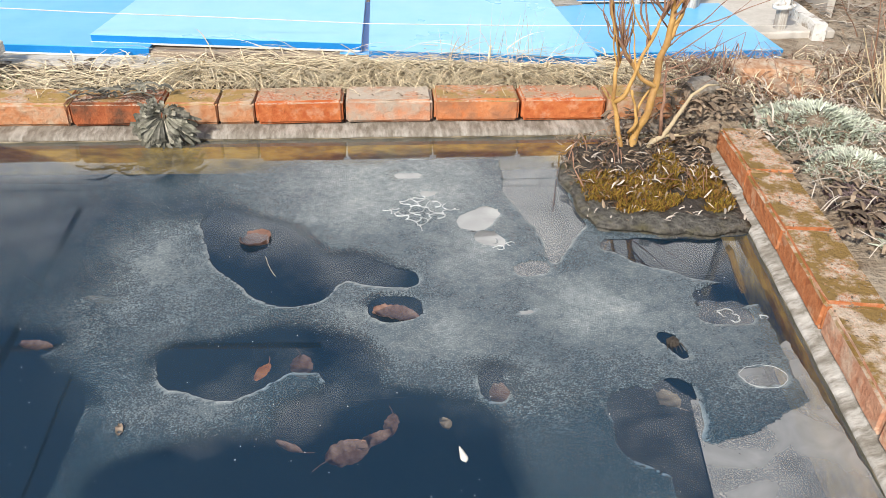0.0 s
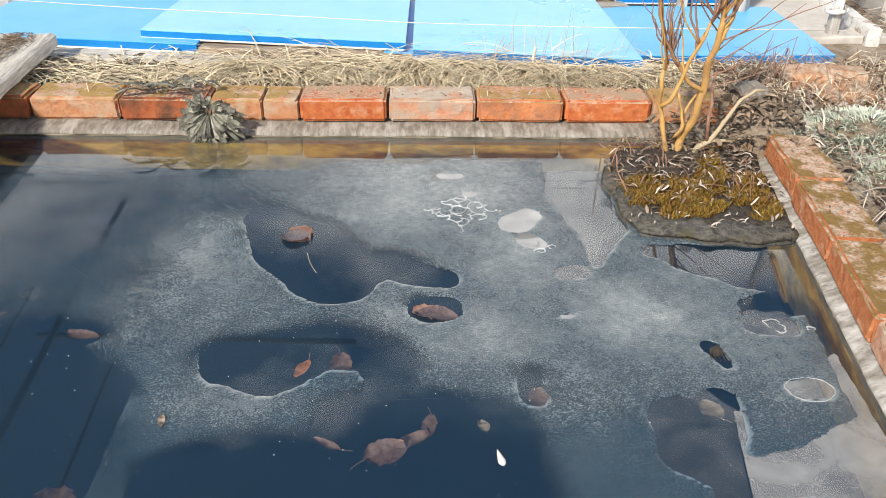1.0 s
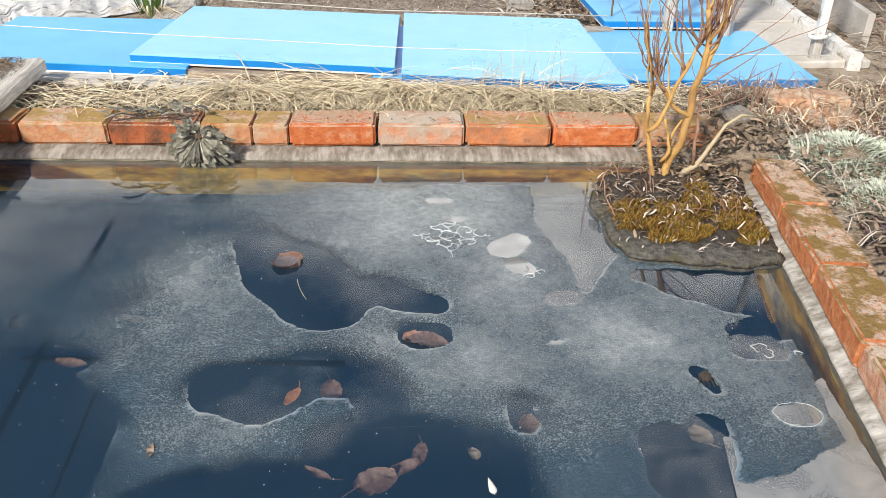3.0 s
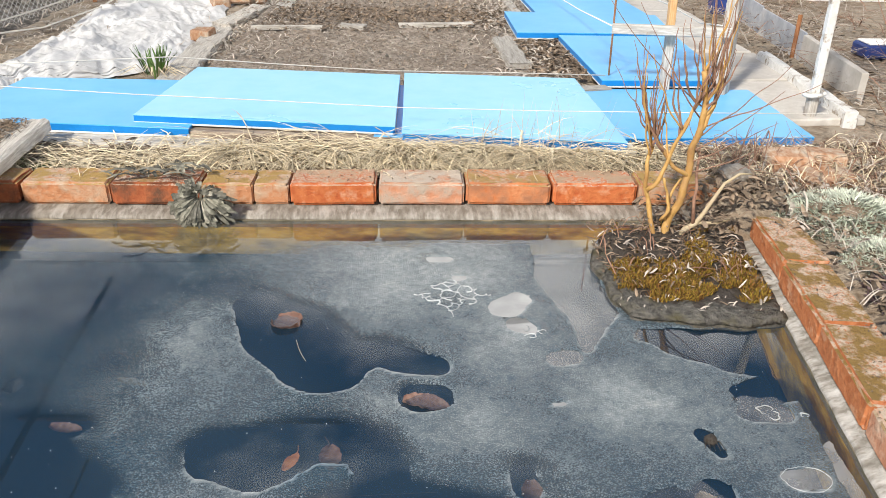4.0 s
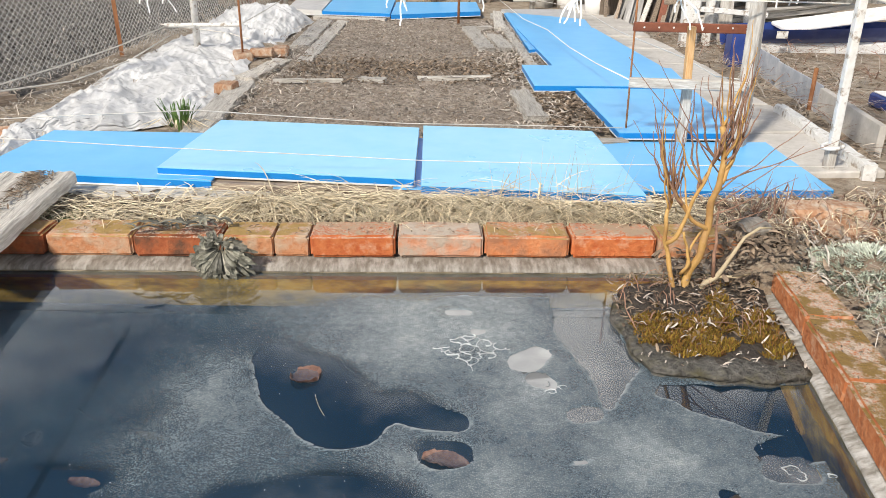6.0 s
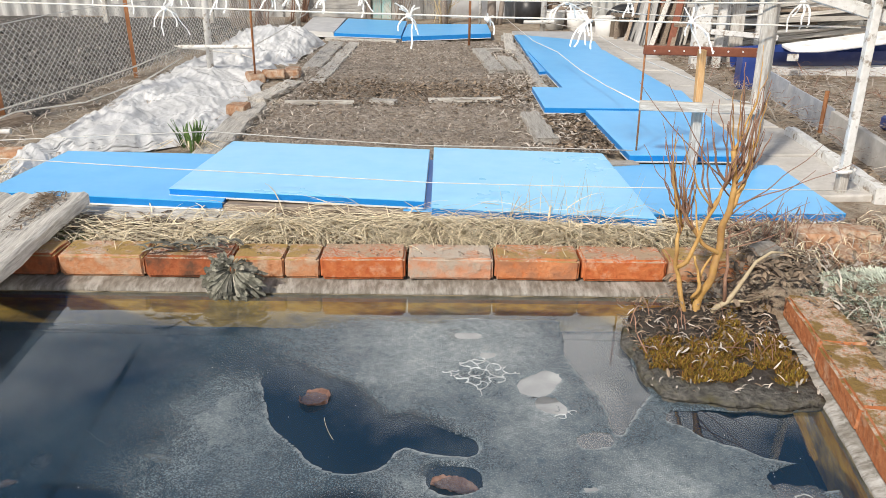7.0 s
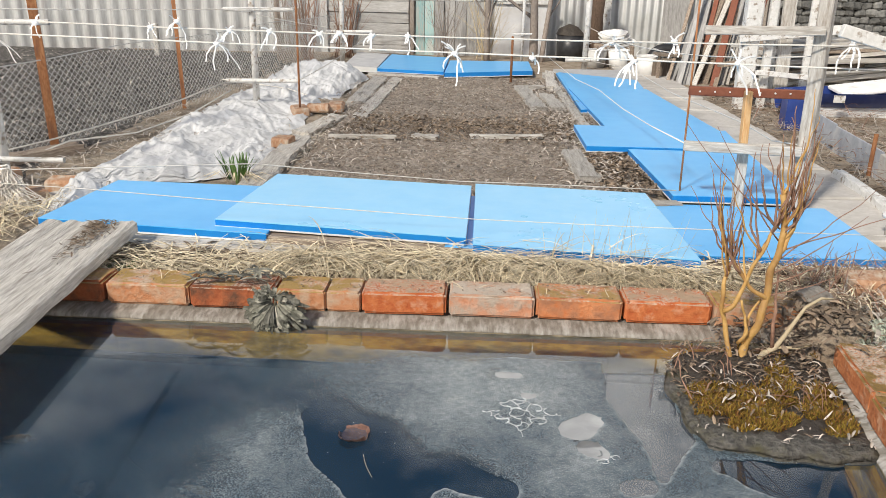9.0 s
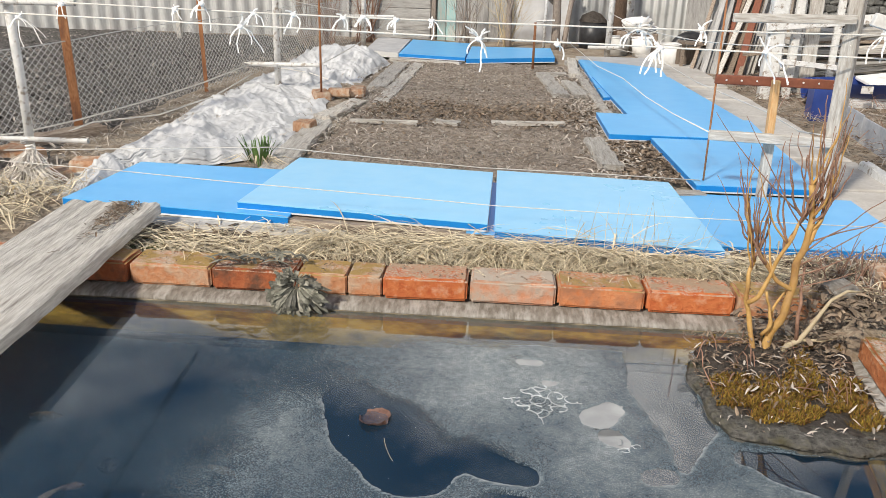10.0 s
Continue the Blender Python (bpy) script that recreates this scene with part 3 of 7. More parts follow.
# Open places in the ice: strokes of x, y and half width.
OPEN = [
    [(-0.27, 1.5, 0.055), (-0.185, 1.39, 0.105), (-0.085, 1.258, 0.1), (0.025, 1.298, 0.046), (0.1, 1.264, 0.045), (0.15, 1.25, 0.036)],
    [(-0.25, 0.975, 0.06), (-0.17, 0.965, 0.08), (-0.09, 1.01, 0.062), (0.02, 0.995, 0.045), (0.05, 0.93, 0.05), (0.05, 0.84, 0.06)],
    [(-0.01, 0.805, 0.07), (0.1, 0.79, 0.1), (0.195, 0.76, 0.1), (0.2, 0.62, 0.1)],
    [(-0.27, 0.67, 0.075), (-0.15, 0.7, 0.085), (0.0, 0.66, 0.1), (0.2, 0.64, 0.1)],
    [(-0.72, 0.95, 0.1), (-0.56, 0.93, 0.09), (-0.5, 0.85, 0.1), (-0.52, 0.68, 0.12)],
    [(-0.75, 0.75, 0.14), (-0.6, 0.7, 0.12)],
    [(-0.63, 1.06, 0.028), (-0.535, 1.048, 0.022)],
    [(0.545, 0.825, 0.058), (0.558, 0.76, 0.07), (0.6, 0.69, 0.045), (0.6, 0.6, 0.05)],
    [(0.625, 0.872, 0.034), (0.612, 0.8, 0.04)],
    [(0.66, 0.655, 0.085), (0.76, 0.68, 0.085), (0.86, 0.74, 0.085), (0.925, 0.83, 0.055), (0.94, 0.95, 0.05)],
    [(0.655, 1.016, 0.021), (0.672, 0.967, 0.011)],
    [(0.33, 1.49, 0.044), (0.362, 1.528, 0.032)], [(0.345, 1.41, 0.028), (0.368, 1.39, 0.024)],
    [(0.42, 1.272, 0.027), (0.445, 1.277, 0.027)],
    [(0.53, 1.79, 0.1), (0.5, 1.62, 0.082), (0.53, 1.49, 0.07), (0.51, 1.39, 0.034), (0.487, 1.31, 0.012)],
    [(0.64, 1.36, 0.03), (0.7, 1.34, 0.055), (0.82, 1.305, 0.095), (0.92, 1.295, 0.1)], [(0.785, 1.15, 0.034), (0.85, 1.16, 0.045), (0.94, 1.18, 0.04)],
    [(0.775, 1.085, 0.03), (0.825, 1.083, 0.03)],
    [(0.783, 0.9, 0.026), (0.82, 0.9, 0.026)],
    [(0.3, 0.92, 0.024), (0.303, 0.88, 0.024)], [(0.118, 1.138, 0.043), (0.14, 1.138, 0.043)],
    [(0.155, 1.739, 0.016), (0.195, 1.739, 0.016)], [(0.22, 1.632, 0.016), (0.23, 1.634, 0.012)],
    [(0.39, 1.115, 0.006), (0.405, 1.117, 0.006)]]
# Where the ice has thinned to a clear skin: x, y, half axes and how far.
# The spot at (-1.2, 1.4) is added to darken the thick board's shadow.
THIN = [(-0.72, 1.42, 0.28, 0.28, 0.5), (-0.45, 1.59, 0.2, 0.07, 0.75), (-0.67, 1.5, 0.11, 0.12, 1.0), (-0.88, 1.5, 0.14, 0.16, 0.8), (-0.52, 1.27, 0.09, 0.05, 0.6), (-0.75, 1.1, 0.25, 0.12, 0.7), (-0.6, 1.72, 0.35, 0.08, 0.35),
        (0.36, 0.89, 0.05, 0.05, 0.3), (-0.05, 1.09, 0.13, 0.05, 0.4), (0.45, 0.84, 0.03, 0.05, 0.4), (-1.2, 1.4, 0.3, 0.8, 0.5), (-0.36, 1.58, 0.07, 0.07, 0.8), (0.3, 0.7, 0.05, 0.1, 0.4), (0.2, 1.53, 0.06, 0.06, 0.45)]
FROST = [(-0.36, 1.34, 0.14, 0.75), (-0.42, 1.12, 0.15, 0.3), (0.51, 1.09, 0.1, 0.9), (0.33, 1.29, 0.12, 0.65), (0.21, 1.02, 0.12, 0.7), (-0.3, 0.86, 0.09, 0.45), (-0.19, 0.84, 0.09, 0.6), (0.37, 0.9, 0.09, 0.45), (0.07, 1.1, 0.1, 0.45),
         (0.65, 1.2, 0.2, 0.4), (0.2, 1.55, 0.3, 0.4), (0.75, 0.95, 0.2, 0.4), (0.1, 1.7, 0.3, 0.3), (-0.36, 1.2, 0.2, 0.3), (0.0, 1.5, 0.12, 0.3)]


def frost_at(x, y):
    """How white and thick the slush is."""
    f = 0.3 - 0.2 * max(0.0, min(1.0, (1.0 - y) / 0.3)) + 0.07 * bumps(x, y, 6, 3) + 0.12 * max(-0.85, min(1.0, (x + 0.3) / 0.5)) + 0.24 * max(0.0, min(1.0, (y - 1.35) / 0.3)) * max(0.0, min(1.0, (x + 0.55) / 0.3)) * max(0.3, min(1.0, (0.55 - x) / 0.3))
    for cx, cy, r, s in FROST:
        f += s * 0.5 * math.exp(-((x - cx) ** 2 + (y - cy) ** 2) / (r * r)) * (0.8 + 0.4 * bumps(x, y, 14, 8))
    return max(0.0, min(1.0, f))


def openness(px, py):
    """Signed distance-like value: negative inside the ice, positive over open water."""
    x, y = 0.105 + (px - 0.105) / 0.981, -0.145 + (py + 0.145) / 0.981
    wx = x + 0.008 * noise.noise(Vector((x * 15, y * 15, 3.0))) + 0.003 * noise.noise(Vector((x * 60, y * 60, 8.0)))
    wy = y + 0.008 * noise.noise(Vector((x * 15, y * 15, 7.0))) + 0.003 * noise.noise(Vector((x * 60, y * 60, 1.0)))
    total = 1e-9
    for stroke in OPEN:
        best = -9.0
        for (ax, ay, ar), (bx, by, br) in zip(stroke, stroke[1:]):
            dx, dy = bx - ax, by - ay
            u = max(0.0, min(1.0, ((wx - ax) * dx + (wy - ay) * dy) / (dx * dx + dy * dy)))
            best = max(best, ar + (br - ar) * u - math.hypot(wx - ax - dx * u, wy - ay - dy * u))
        if best > -0.08:
            total += math.exp(best / 0.009)
    best = 0.009 * math.log(total)
    bank = 0.03 * noise.noise(Vector((x * 5, y * 5, 2.0)))
    return max(best, wx - (right_x(y) - 0.062 + 0.5 * bank), wy - (1.835 + 0.6 * bank - 0.05 * max(0, min(1, -x - 0.1))))


def thinness(px, py):
    x, y = 0.105 + (px - 0.105) / 0.981, -0.145 + (py + 0.145) / 0.981
    keep = 1.0
    for cx, cy, rx, ry, how in THIN:
        keep *= 1 - how * math.exp(-((x - cx) / rx) ** 2 - ((y - cy) / ry) ** 2) * (0.8 + 0.4 * bumps(x, y, 9, 4))
    return max(0.0, min(1.0, keep))


def ice_sheet():
    h = 0.0075
    nx, ny = int(2.75 / h), int(1.8 / h)
    x0, y0 = LEFT_X + 0.03, NEAR_Y + 0.02
    val = [[openness(x0 + i * h, y0 + j * h) for i in range(nx)] for j in range(ny)]
    vs, fs, at, edge, melt = [], [], {}, [], []
    for j in range(1, ny - 1):
        for i in range(1, nx - 1):
            v = val[j][i]
            if v < 0.62 * h:
                x, y = x0 + i * h, y0 + j * h
                if v > -0.62 * h:
                    gx, gy = (val[j][i + 1] - val[j][i - 1]) / (2 * h), (val[j + 1][i] - val[j - 1][i]) / (2 * h)
                    g = max(0.3, gx * gx + gy * gy)
                    x, y, v = x - v * gx / g, y - v * gy / g, 0.0
                slope = (val[j + 1][i] - val[j - 1][i]) / (2 * h)
                soft = max(0.0, min(1.0, 0.35 - 1.1 * slope + 0.9 * noise.noise(Vector((x * 9, y * 9, 31)))))
                fade = min(1.0, -v / 0.05)
                if y > 1.66:
                    soft, fade = 1.0, min(1.0, -v / (0.13 - 0.085 * max(0.0, min(1.0, (x + 0.5) / 0.4))))
                soft *= 1 - 0.93 * max(max(0.0, min(1.0, (x - 0.36) / 0.08)), max(0.0, min(1.0, (x - 0.06) / 0.12)) * max(0.0, min(1.0, (y - 1.0) / 0.1)))
                melt.append((1 - soft * (1 - fade * fade * (3 - 2 * fade))) * thinness(x, y))
                depth = min(1.0, -v / 0.02)
                rim = 0.002 * math.exp(-((-v - 0.006) / 0.005) ** 2)
                edge.append(math.exp(-((-v) / 0.004) ** 2) * min(1, 3 * frost_at(x, y)) * max(0.0, 0.15 + 0.9 * slope + 0.8 * noise.noise(Vector((x * 7, y * 7, 12)))))
                at[i, j] = len(vs)
                vs.append(Vector((x, y, WATER + 0.0012 + 0.0022 * math.sqrt(max(0, depth)) + rim + 0.0008 * noise.noise(Vector((x * 40, y * 40, 0))))))
    for (i, j), a in at.items():
        q = [at.get((i + 1, j)), at.get((i + 1, j + 1)), at.get((i, j + 1))]
        if None not in q:
            fs.append((a, *q))
    return vs, fs, edge, melt


ice_geo = ice_sheet()
ice = put("ice_sheet", ice_geo[:2], M_ICE, smooth=True)
for key, values in (("rim", [min(1.0, e) for e in ice_geo[2]]), ("melt", ice_geo[3]), ("frost", [frost_at(v.x, v.y) for v in ice_geo[0]])):
    ice.data.attributes.new(key, "FLOAT", "POINT").data.foreach_set("value", values)
tagged(ice, "thin melting grey slush ice with open holes floating on the pond", "ice")


def film(patches, label, material=M_GLAREFILM, under=0.003, kept=None):
    """A smooth skin of new ice over a few open places."""
    spots = [afloat(p[0], p[1]) for p in patches]
    def reach(x, y):
        """Positive outside the skin."""
        wx, wy = x + 0.012 * noise.noise(Vector((x * 24, y * 24, 5))), y + 0.012 * noise.noise(Vector((x * 24, y * 24, 9)))
        d = max((1.08 - math.hypot((wx - cx) / rx, (wy - cy) / ry)) * min(rx, ry) for (cx, cy), (_, _, rx, ry) in zip(spots, patches))
        return -min(d, openness(x, y) + under, kept(x, y) if kept else 9.0)
    h = 0.006
    x0, x1 = min(p[0] - 1.2 * p[2] for p in patches) - 0.03, max(p[0] + 1.2 * p[2] for p in patches) + 0.03
    y0, y1 = min(p[1] - 1.2 * p[3] for p in patches) - 0.05, max(p[1] + 1.2 * p[3] for p in patches) + 0.03
    nx, ny = int((x1 - x0) / h), int((y1 - y0) / h)
    val = [[reach(x0 + i * h, y0 + j * h) for i in range(nx)] for j in range(ny)]
    vs, fs, at = [], [], {}
    for j in range(1, ny - 1):
        for i in range(1, nx - 1):
            v = val[j][i]
            if v < 0.62 * h:
                x, y = x0 + i * h, y0 + j * h
                if v > -0.62 * h:
                    gx, gy = (val[j][i + 1] - val[j][i - 1]) / (2 * h), (val[j + 1][i] - val[j - 1][i]) / (2 * h)
                    g = max(0.3, gx * gx + gy * gy)
                    x, y = x - v * gx / g, y - v * gy / g
                at[i, j] = len(vs)
                vs.append(Vector((x, y, WATER + 0.0008)))
    for (i, j), a in at.items():
        q = [at.get((i + 1, j)), at.get((i + 1, j + 1)), at.get((i, j + 1))]
        if None not in q:
            fs.append((a, *q))
    geo = vs, fs
    return tagged(put("clear_ice", geo, material), label, "ice", "clear ice")


# The pale tone of these skins is reflected cloud put into colour and alpha.
film([(0.34, 1.5, 0.075, 0.08)], "smooth skin of ice in a hole of the slush, pale with painted cloud glare", M_WHITEGLARE, under=0.03)
film([(0.355, 1.4, 0.06, 0.045)], "small smooth skin of ice in a narrow hole, pale with painted cloud glare", M_WHITEGLARE, under=0.03)
film([(0.432, 1.275, 0.06, 0.04)], "small smooth skin of ice before the island, pale with painted cloud glare", under=0.03)
film([(0.53, 1.487, 0.1, 0.2), (0.485, 1.62, 0.1, 0.12), (0.5, 1.75, 0.09, 0.07)], "smooth clear skin of ice beside the island", M_CLEARFILM)
film([(0.8, 0.69, 0.24, 0.17), (0.9, 0.83, 0.12, 0.15)], "smooth skin of ice at the pond's side, grey with painted cloud glare",
     kept=lambda x, y: min(x - 0.6145 - 0.17 * (y - 0.72), 0.864 + 0.05 * (y - 0.75) + 0.004 * noise.noise(Vector((y * 30, 2, 0))) - x))
film([(0.56, 0.79, 0.09, 0.11), (0.59, 0.68, 0.08, 0.1)], "thin bluish skin of ice over a leaf", M_FAINTFILM, kept=lambda x, y: 0.6115 + 0.17 * (y - 0.72) - x if y < 0.75 else 9.0)
film([(0.175, 1.739, 0.05, 0.03)], "small smooth patch of ice, pale with painted cloud glare", M_WHITEGLARE, under=0.03)
film([(0.225, 1.633, 0.03, 0.025)], "tiny smooth patch of ice, pale with painted cloud glare", M_WHITEGLARE, under=0.03)
film([(0.397, 1.116, 0.02, 0.009)], "tiny pale streak of new ice", M_WHITEGLARE, under=0.01)
film([(0.797, 0.9, 0.048, 0.028)], "small smooth grey patch of ice")
film([(0.8, 1.085, 0.075, 0.05)], "thin bluish skin of ice in a hole with seams", M_CLEARFILM)

# ---- blue panels ----


def panel(corners, z, thick, label, top=M_BLUE, edge=M_BLUE_EDGE, tilt=(0, 0, 0, 0)):
    """A sheet-metal clad panel with four plan corners, front left first, counter-clockwise."""
    c = sum((Vector((*p, 0)) for p in corners), Vector()) / 4
    ob = thing("grey_cover_board" if top is M_GREYSHEET else "blue_cover_board", pose(c.x, c.y, z - thick), label, "panel", "panels round the bed")
    pts = [Vector((p[0] - c.x, p[1] - c.y, t)) for p, t in zip(corners, tilt)]
    def ring(inset, zz):
        return [Vector((p.x * (1 - inset), p.y * (1 - inset), p.z + zz)) for p in pts]
    side = [(0, 1, 5, 4), (1, 2, 6, 5), (2, 3, 7, 6), (3, 0, 4, 7)]
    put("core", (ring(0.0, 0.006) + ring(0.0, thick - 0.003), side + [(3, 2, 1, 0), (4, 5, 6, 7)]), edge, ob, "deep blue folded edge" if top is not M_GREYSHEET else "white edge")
    put("sheet", (ring(-0.002, thick - 0.003) + ring(-0.002, thick - 0.001) + ring(0.004, thick), side + [tuple(i + 4 for i in f) for f in side] + [(3, 2, 1, 0), (8, 9, 10, 11)]), top, ob)
    put("backing", (ring(-0.004, 0.0) + ring(-0.004, 0.006), side + [(3, 2, 1, 0), (4, 5, 6, 7)]), M_WHITE_EDGE, ob, "white backing sheet")
    return ob


panel([(-1.53, 2.562), (-0.66, 2.468), (-0.66, 3.09), (-1.477, 3.115)], 0.12, 0.032, "blue metal-faced panel lying flat on a weathered board")
panel([(-0.862, 2.539), (0.042, 2.441), (0.05, 3.13), (-0.806, 3.23)], 0.142, 0.03, "blue metal-faced panel overlapping another, raised on a plank", M_SHEENBLUE, tilt=(0.004, 0, 0, 0))
panel([(-0.03, 2.43), (0.13, 2.42), (0.11, 3.08), (-0.01, 3.09)], 0.11, 0.03, "narrow blue panel strip under the gap between two panels")
panel([(0.068, 2.404), (0.812, 2.322), (0.785, 3.138), (0.068, 3.204)], 0.132, 0.036, "blue metal-faced panel on boards, its colour lightened as sky sheen", M_SHEENBLUE)
panel([(0.7, 2.47), (1.532, 2.503), (1.53, 3.122), (0.7, 3.11)], 0.094, 0.036, "blue metal-faced panel partly under its neighbour")
panel([(0.908, 3.16), (1.462, 3.168), (1.5, 4.07), (0.873, 4.07)], 0.12, 0.032, "blue metal-faced panel beside the path")
panel([(0.655, 4.09), (1.5, 4.105), (1.545, 4.64), (0.65, 4.7)], 0.127, 0.034, "blue metal-faced panel laid crosswise over the bed edge")
panel([(0.848, 4.735), (1.53, 4.66), (1.42, 6.45), (0.79, 6.36)], 0.115, 0.03, "long blue metal-faced panel beside the path")
panel([(0.775, 5.4), (0.845, 5.43), (0.83, 7.45), (0.775, 7.45)], 0.105, 0.028, "narrow blue panel edge under its neighbour")
panel([(0.79, 6.4), (1.415, 6.5), (1.455, 7.05), (0.8, 7.48)], 0.108, 0.028, "blue metal-faced panel at the far end of the path")
panel([(0.8, 7.5), (1.45, 7.07), (1.482, 7.85), (0.78, 7.8)], 0.1, 0.026, "plain grey panel at the far end of the path", M_GREYSHEET, M_WHITE_EDGE)
panel([(-1.226, 7.423), (-0.89, 7.28), (-0.914, 8.5), (-1.274, 8.65)], 0.13, 0.05, "plain grey panel across the bed's far end", M_GREYSHEET, M_WHITE_EDGE)
panel([(-0.885, 7.274), (-0.267, 7.152), (-0.267, 8.354), (-0.896, 8.546)], 0.125, 0.035, "blue metal-faced panel across the bed's far end")
panel([(-0.255, 7.07), (0.553, 7.4), (0.553, 8.171), (-0.245, 8.087)], 0.125, 0.045, "blue metal-faced panel tilted across the bed's far end")


# ---- boards and planks ----
def plank(a, b, width, thick, z, label, material=None, name="plank", wob=0.004, seed=0, group="bed planks", lift=0.0):
    """A worn plank from a to b on the ground, its top grained along its length."""
    a, b = Vector((*a, z)), Vector((*b, z + lift))
    ln = (b - a).length
    n = max(3, int(ln / 0.06))
    rng = random.Random(seed + 11)
    prof = [(-0.5, 0.0), (-0.5, 0.85), (-0.46, 1.0), (-0.2, 1.0), (0.02, 0.97), (0.22, 1.0), (0.46, 1.0), (0.5, 0.85), (0.5, 0.0)]
    vs, fs = [], []
    for i in range(n + 1):
        e = 0.5 * (1 if i == 0 else -1 if i == n else 0)
        for j, (u, w) in enumerate(prof):
            vs.append(Vector((u * width * (1 + 0.02 * rng.uniform(-1, 1)) + wob * rng.uniform(-1, 1), (i / n) * ln + e * wob * rng.uniform(-1, 3), w * thick + wob * 0.6 * rng.uniform(-1, 1) * w)))
    k = len(prof)
    for i in range(n):
        for j in range(k):
            p, q = i * k + j, i * k + (j + 1) % k
            fs.append((p, p + k, q + k, q))
    fs += [tuple(range(k)), tuple(range((n + 1) * k - 1, n * k - 1, -1))]
    d = b - a
    m = Matrix.Translation(a) @ d.to_track_quat("Y", "Z").to_matrix().to_4x4()
    ob = put(name, (vs, fs), material or M_BOARD, m=m)
    return tagged(ob, label, "plank", group)


# The thick board over the pond's corner, with a rotten groove filled with scraps.
def thick_board():
    a, b = Vector((-1.155, 0.75, 0.125)), Vector((-1.265, 2.43, 0.12))
    ln, w, t = (b - a).length, 0.32, 0.042
    vs, fs = [], []
    n, k = 90, 24
    for i in range(n + 1):
        y = ln * i / n
        ragged = 0.012 * noise.noise(Vector((0, 0, i))) if i in (0, n) else 0
        for j in range(k + 1):
            u = j / k - 0.5
            crack = 0.0
            for cx, amp, wd in ((-0.1, 0.012, 0.012), (-0.02, 0.009, 0.02), (0.06, 0.016, 0.03), (0.11, 0.006, 0.012)):
                c = cx + 0.03 * noise.noise(Vector((cx * 30, y * 1.6, 0)))
                on = max(0, min(1, 0.6 + 1.3 * noise.noise(Vector((cx * 9, y * 2.2, 4)))))
                crack += amp * on * math.exp(-((u * w - c) / wd) ** 2)
            grain = 0.0022 * noise.noise(Vector((u * 60, y * 2.0, 2)))
            edge = 0.008 * max(0, (abs(u) - 0.46) / 0.04)
            vs.append(Vector((u * w + 0.004 * noise.noise(Vector((j, y * 3, 1))), y + ragged, t - crack + grain - edge)))
    top = len(vs)
    for i in range(n + 1):
        for u in (-0.5, 0.5):
            vs.append(Vector((u * w + 0.005 * noise.noise(Vector((u * 9, i * 0.2, 6))), ln * i / n, 0.004 * noise.noise(Vector((u, i * 0.3, 9))))))
    r = k + 1
    for i in range(n):
        for j in range(k):
            q = i * r + j
            fs.append((q, q + 1, q + 1 + r, q + r))
        p = top + 2 * i
        fs += [(p, i * r, (i + 1) * r, p + 2), (i * r + k, p + 1, p + 3, (i + 1) * r + k), (p + 1, p, p + 2, p + 3)]
    fs += [(top, top + 1) + tuple(range(k, -1, -1)), (top + 2 * n + 1, top + 2 * n) + tuple(n * r + j for j in range(k + 1))]
    m = Matrix.Translation(a) @ (b - a).to_track_quat("Y", "Z").to_matrix().to_4x4()
    ob = put("thick_board", (vs, fs), M_BOARD, m=m)
    tagged(ob, "thick grey weathered board with rotten cracks lying across the pond's corner", "board")
    rng = random.Random(5)
    bits = []
    for _ in range(260):
        p = m @ Vector((0.06 + rng.gauss(0, 0.022), ln - abs(rng.gauss(0, 0.16)) - 0.01, t + 0.003))
        a2 = rng.uniform(0, 6.28)
        q = Vector((math.cos(a2), math.sin(a2), rng.uniform(-0.1, 0.3))) * rng.uniform(0.006, 0.02)
        bits.append(blade([p - q, p, p + q], rng.uniform(0.003, 0.007)))
    tagged(put("rot_scraps", joined(*bits), M_LITTER), "brown rotten wood crumbs and needles on the board", "debris", kind="stuff")


thick_board()
plank((-1.35, 2.49), (-0.45, 2.43), 0.1, 0.036, 0.05, "grey weathered board under the blue panels", M_BOARD, wob=0.002, seed=1)
plank((-0.75, 2.53), (0.1, 2.46), 0.1, 0.05, 0.058, "brown weathered board under a raised panel", M_BOARD_BROWN, wob=0.002, seed=2)
plank((0.1, 2.42), (0.85, 2.37), 0.1, 0.035, 0.06, "grey weathered board under the blue panels", M_BOARD, wob=0.002, seed=3)
plank((0.75, 2.47), (1.56, 2.48), 0.09, 0.024, 0.032, "pale grey board under the corner panel", M_BOARD, wob=0.002, seed=4)
plank((0.79, 3.1), (0.93, 3.13), 0.07, 0.03, 0.07, "small pale board end between the panels", M_BOARD, seed=5)
plank((-0.93, 3.22), (-0.95, 4.33), 0.13, 0.03, 0.06, "long grey plank edging the bed", M_BOARD, wob=0.008, seed=6)
plank((-0.83, 5.55), (-0.82, 6.95), 0.13, 0.03, 0.06, "grey plank edging the bed", M_BOARD, wob=0.008, seed=7)
plank((-0.71, 4.95), (-0.67, 6.95), 0.1, 0.028, 0.06, "grey plank lying along the bed", M_BOARD, wob=0.008, seed=8)
plank((-0.98, 4.45), (-0.86, 5.05), 0.12, 0.03, 0.055, "short broken plank by the white fabric", M_BOARD, wob=0.01, seed=9)
plank((0.6, 3.5), (0.57, 4.08), 0.1, 0.03, 0.078, "short grey plank at the bed's edge", M_BOARD, wob=0.008, seed=10)
plank((0.49, 5.45), (0.41, 6.5), 0.11, 0.03, 0.078, "grey plank lying in the bed", M_BOARD, wob=0.008, seed=11)
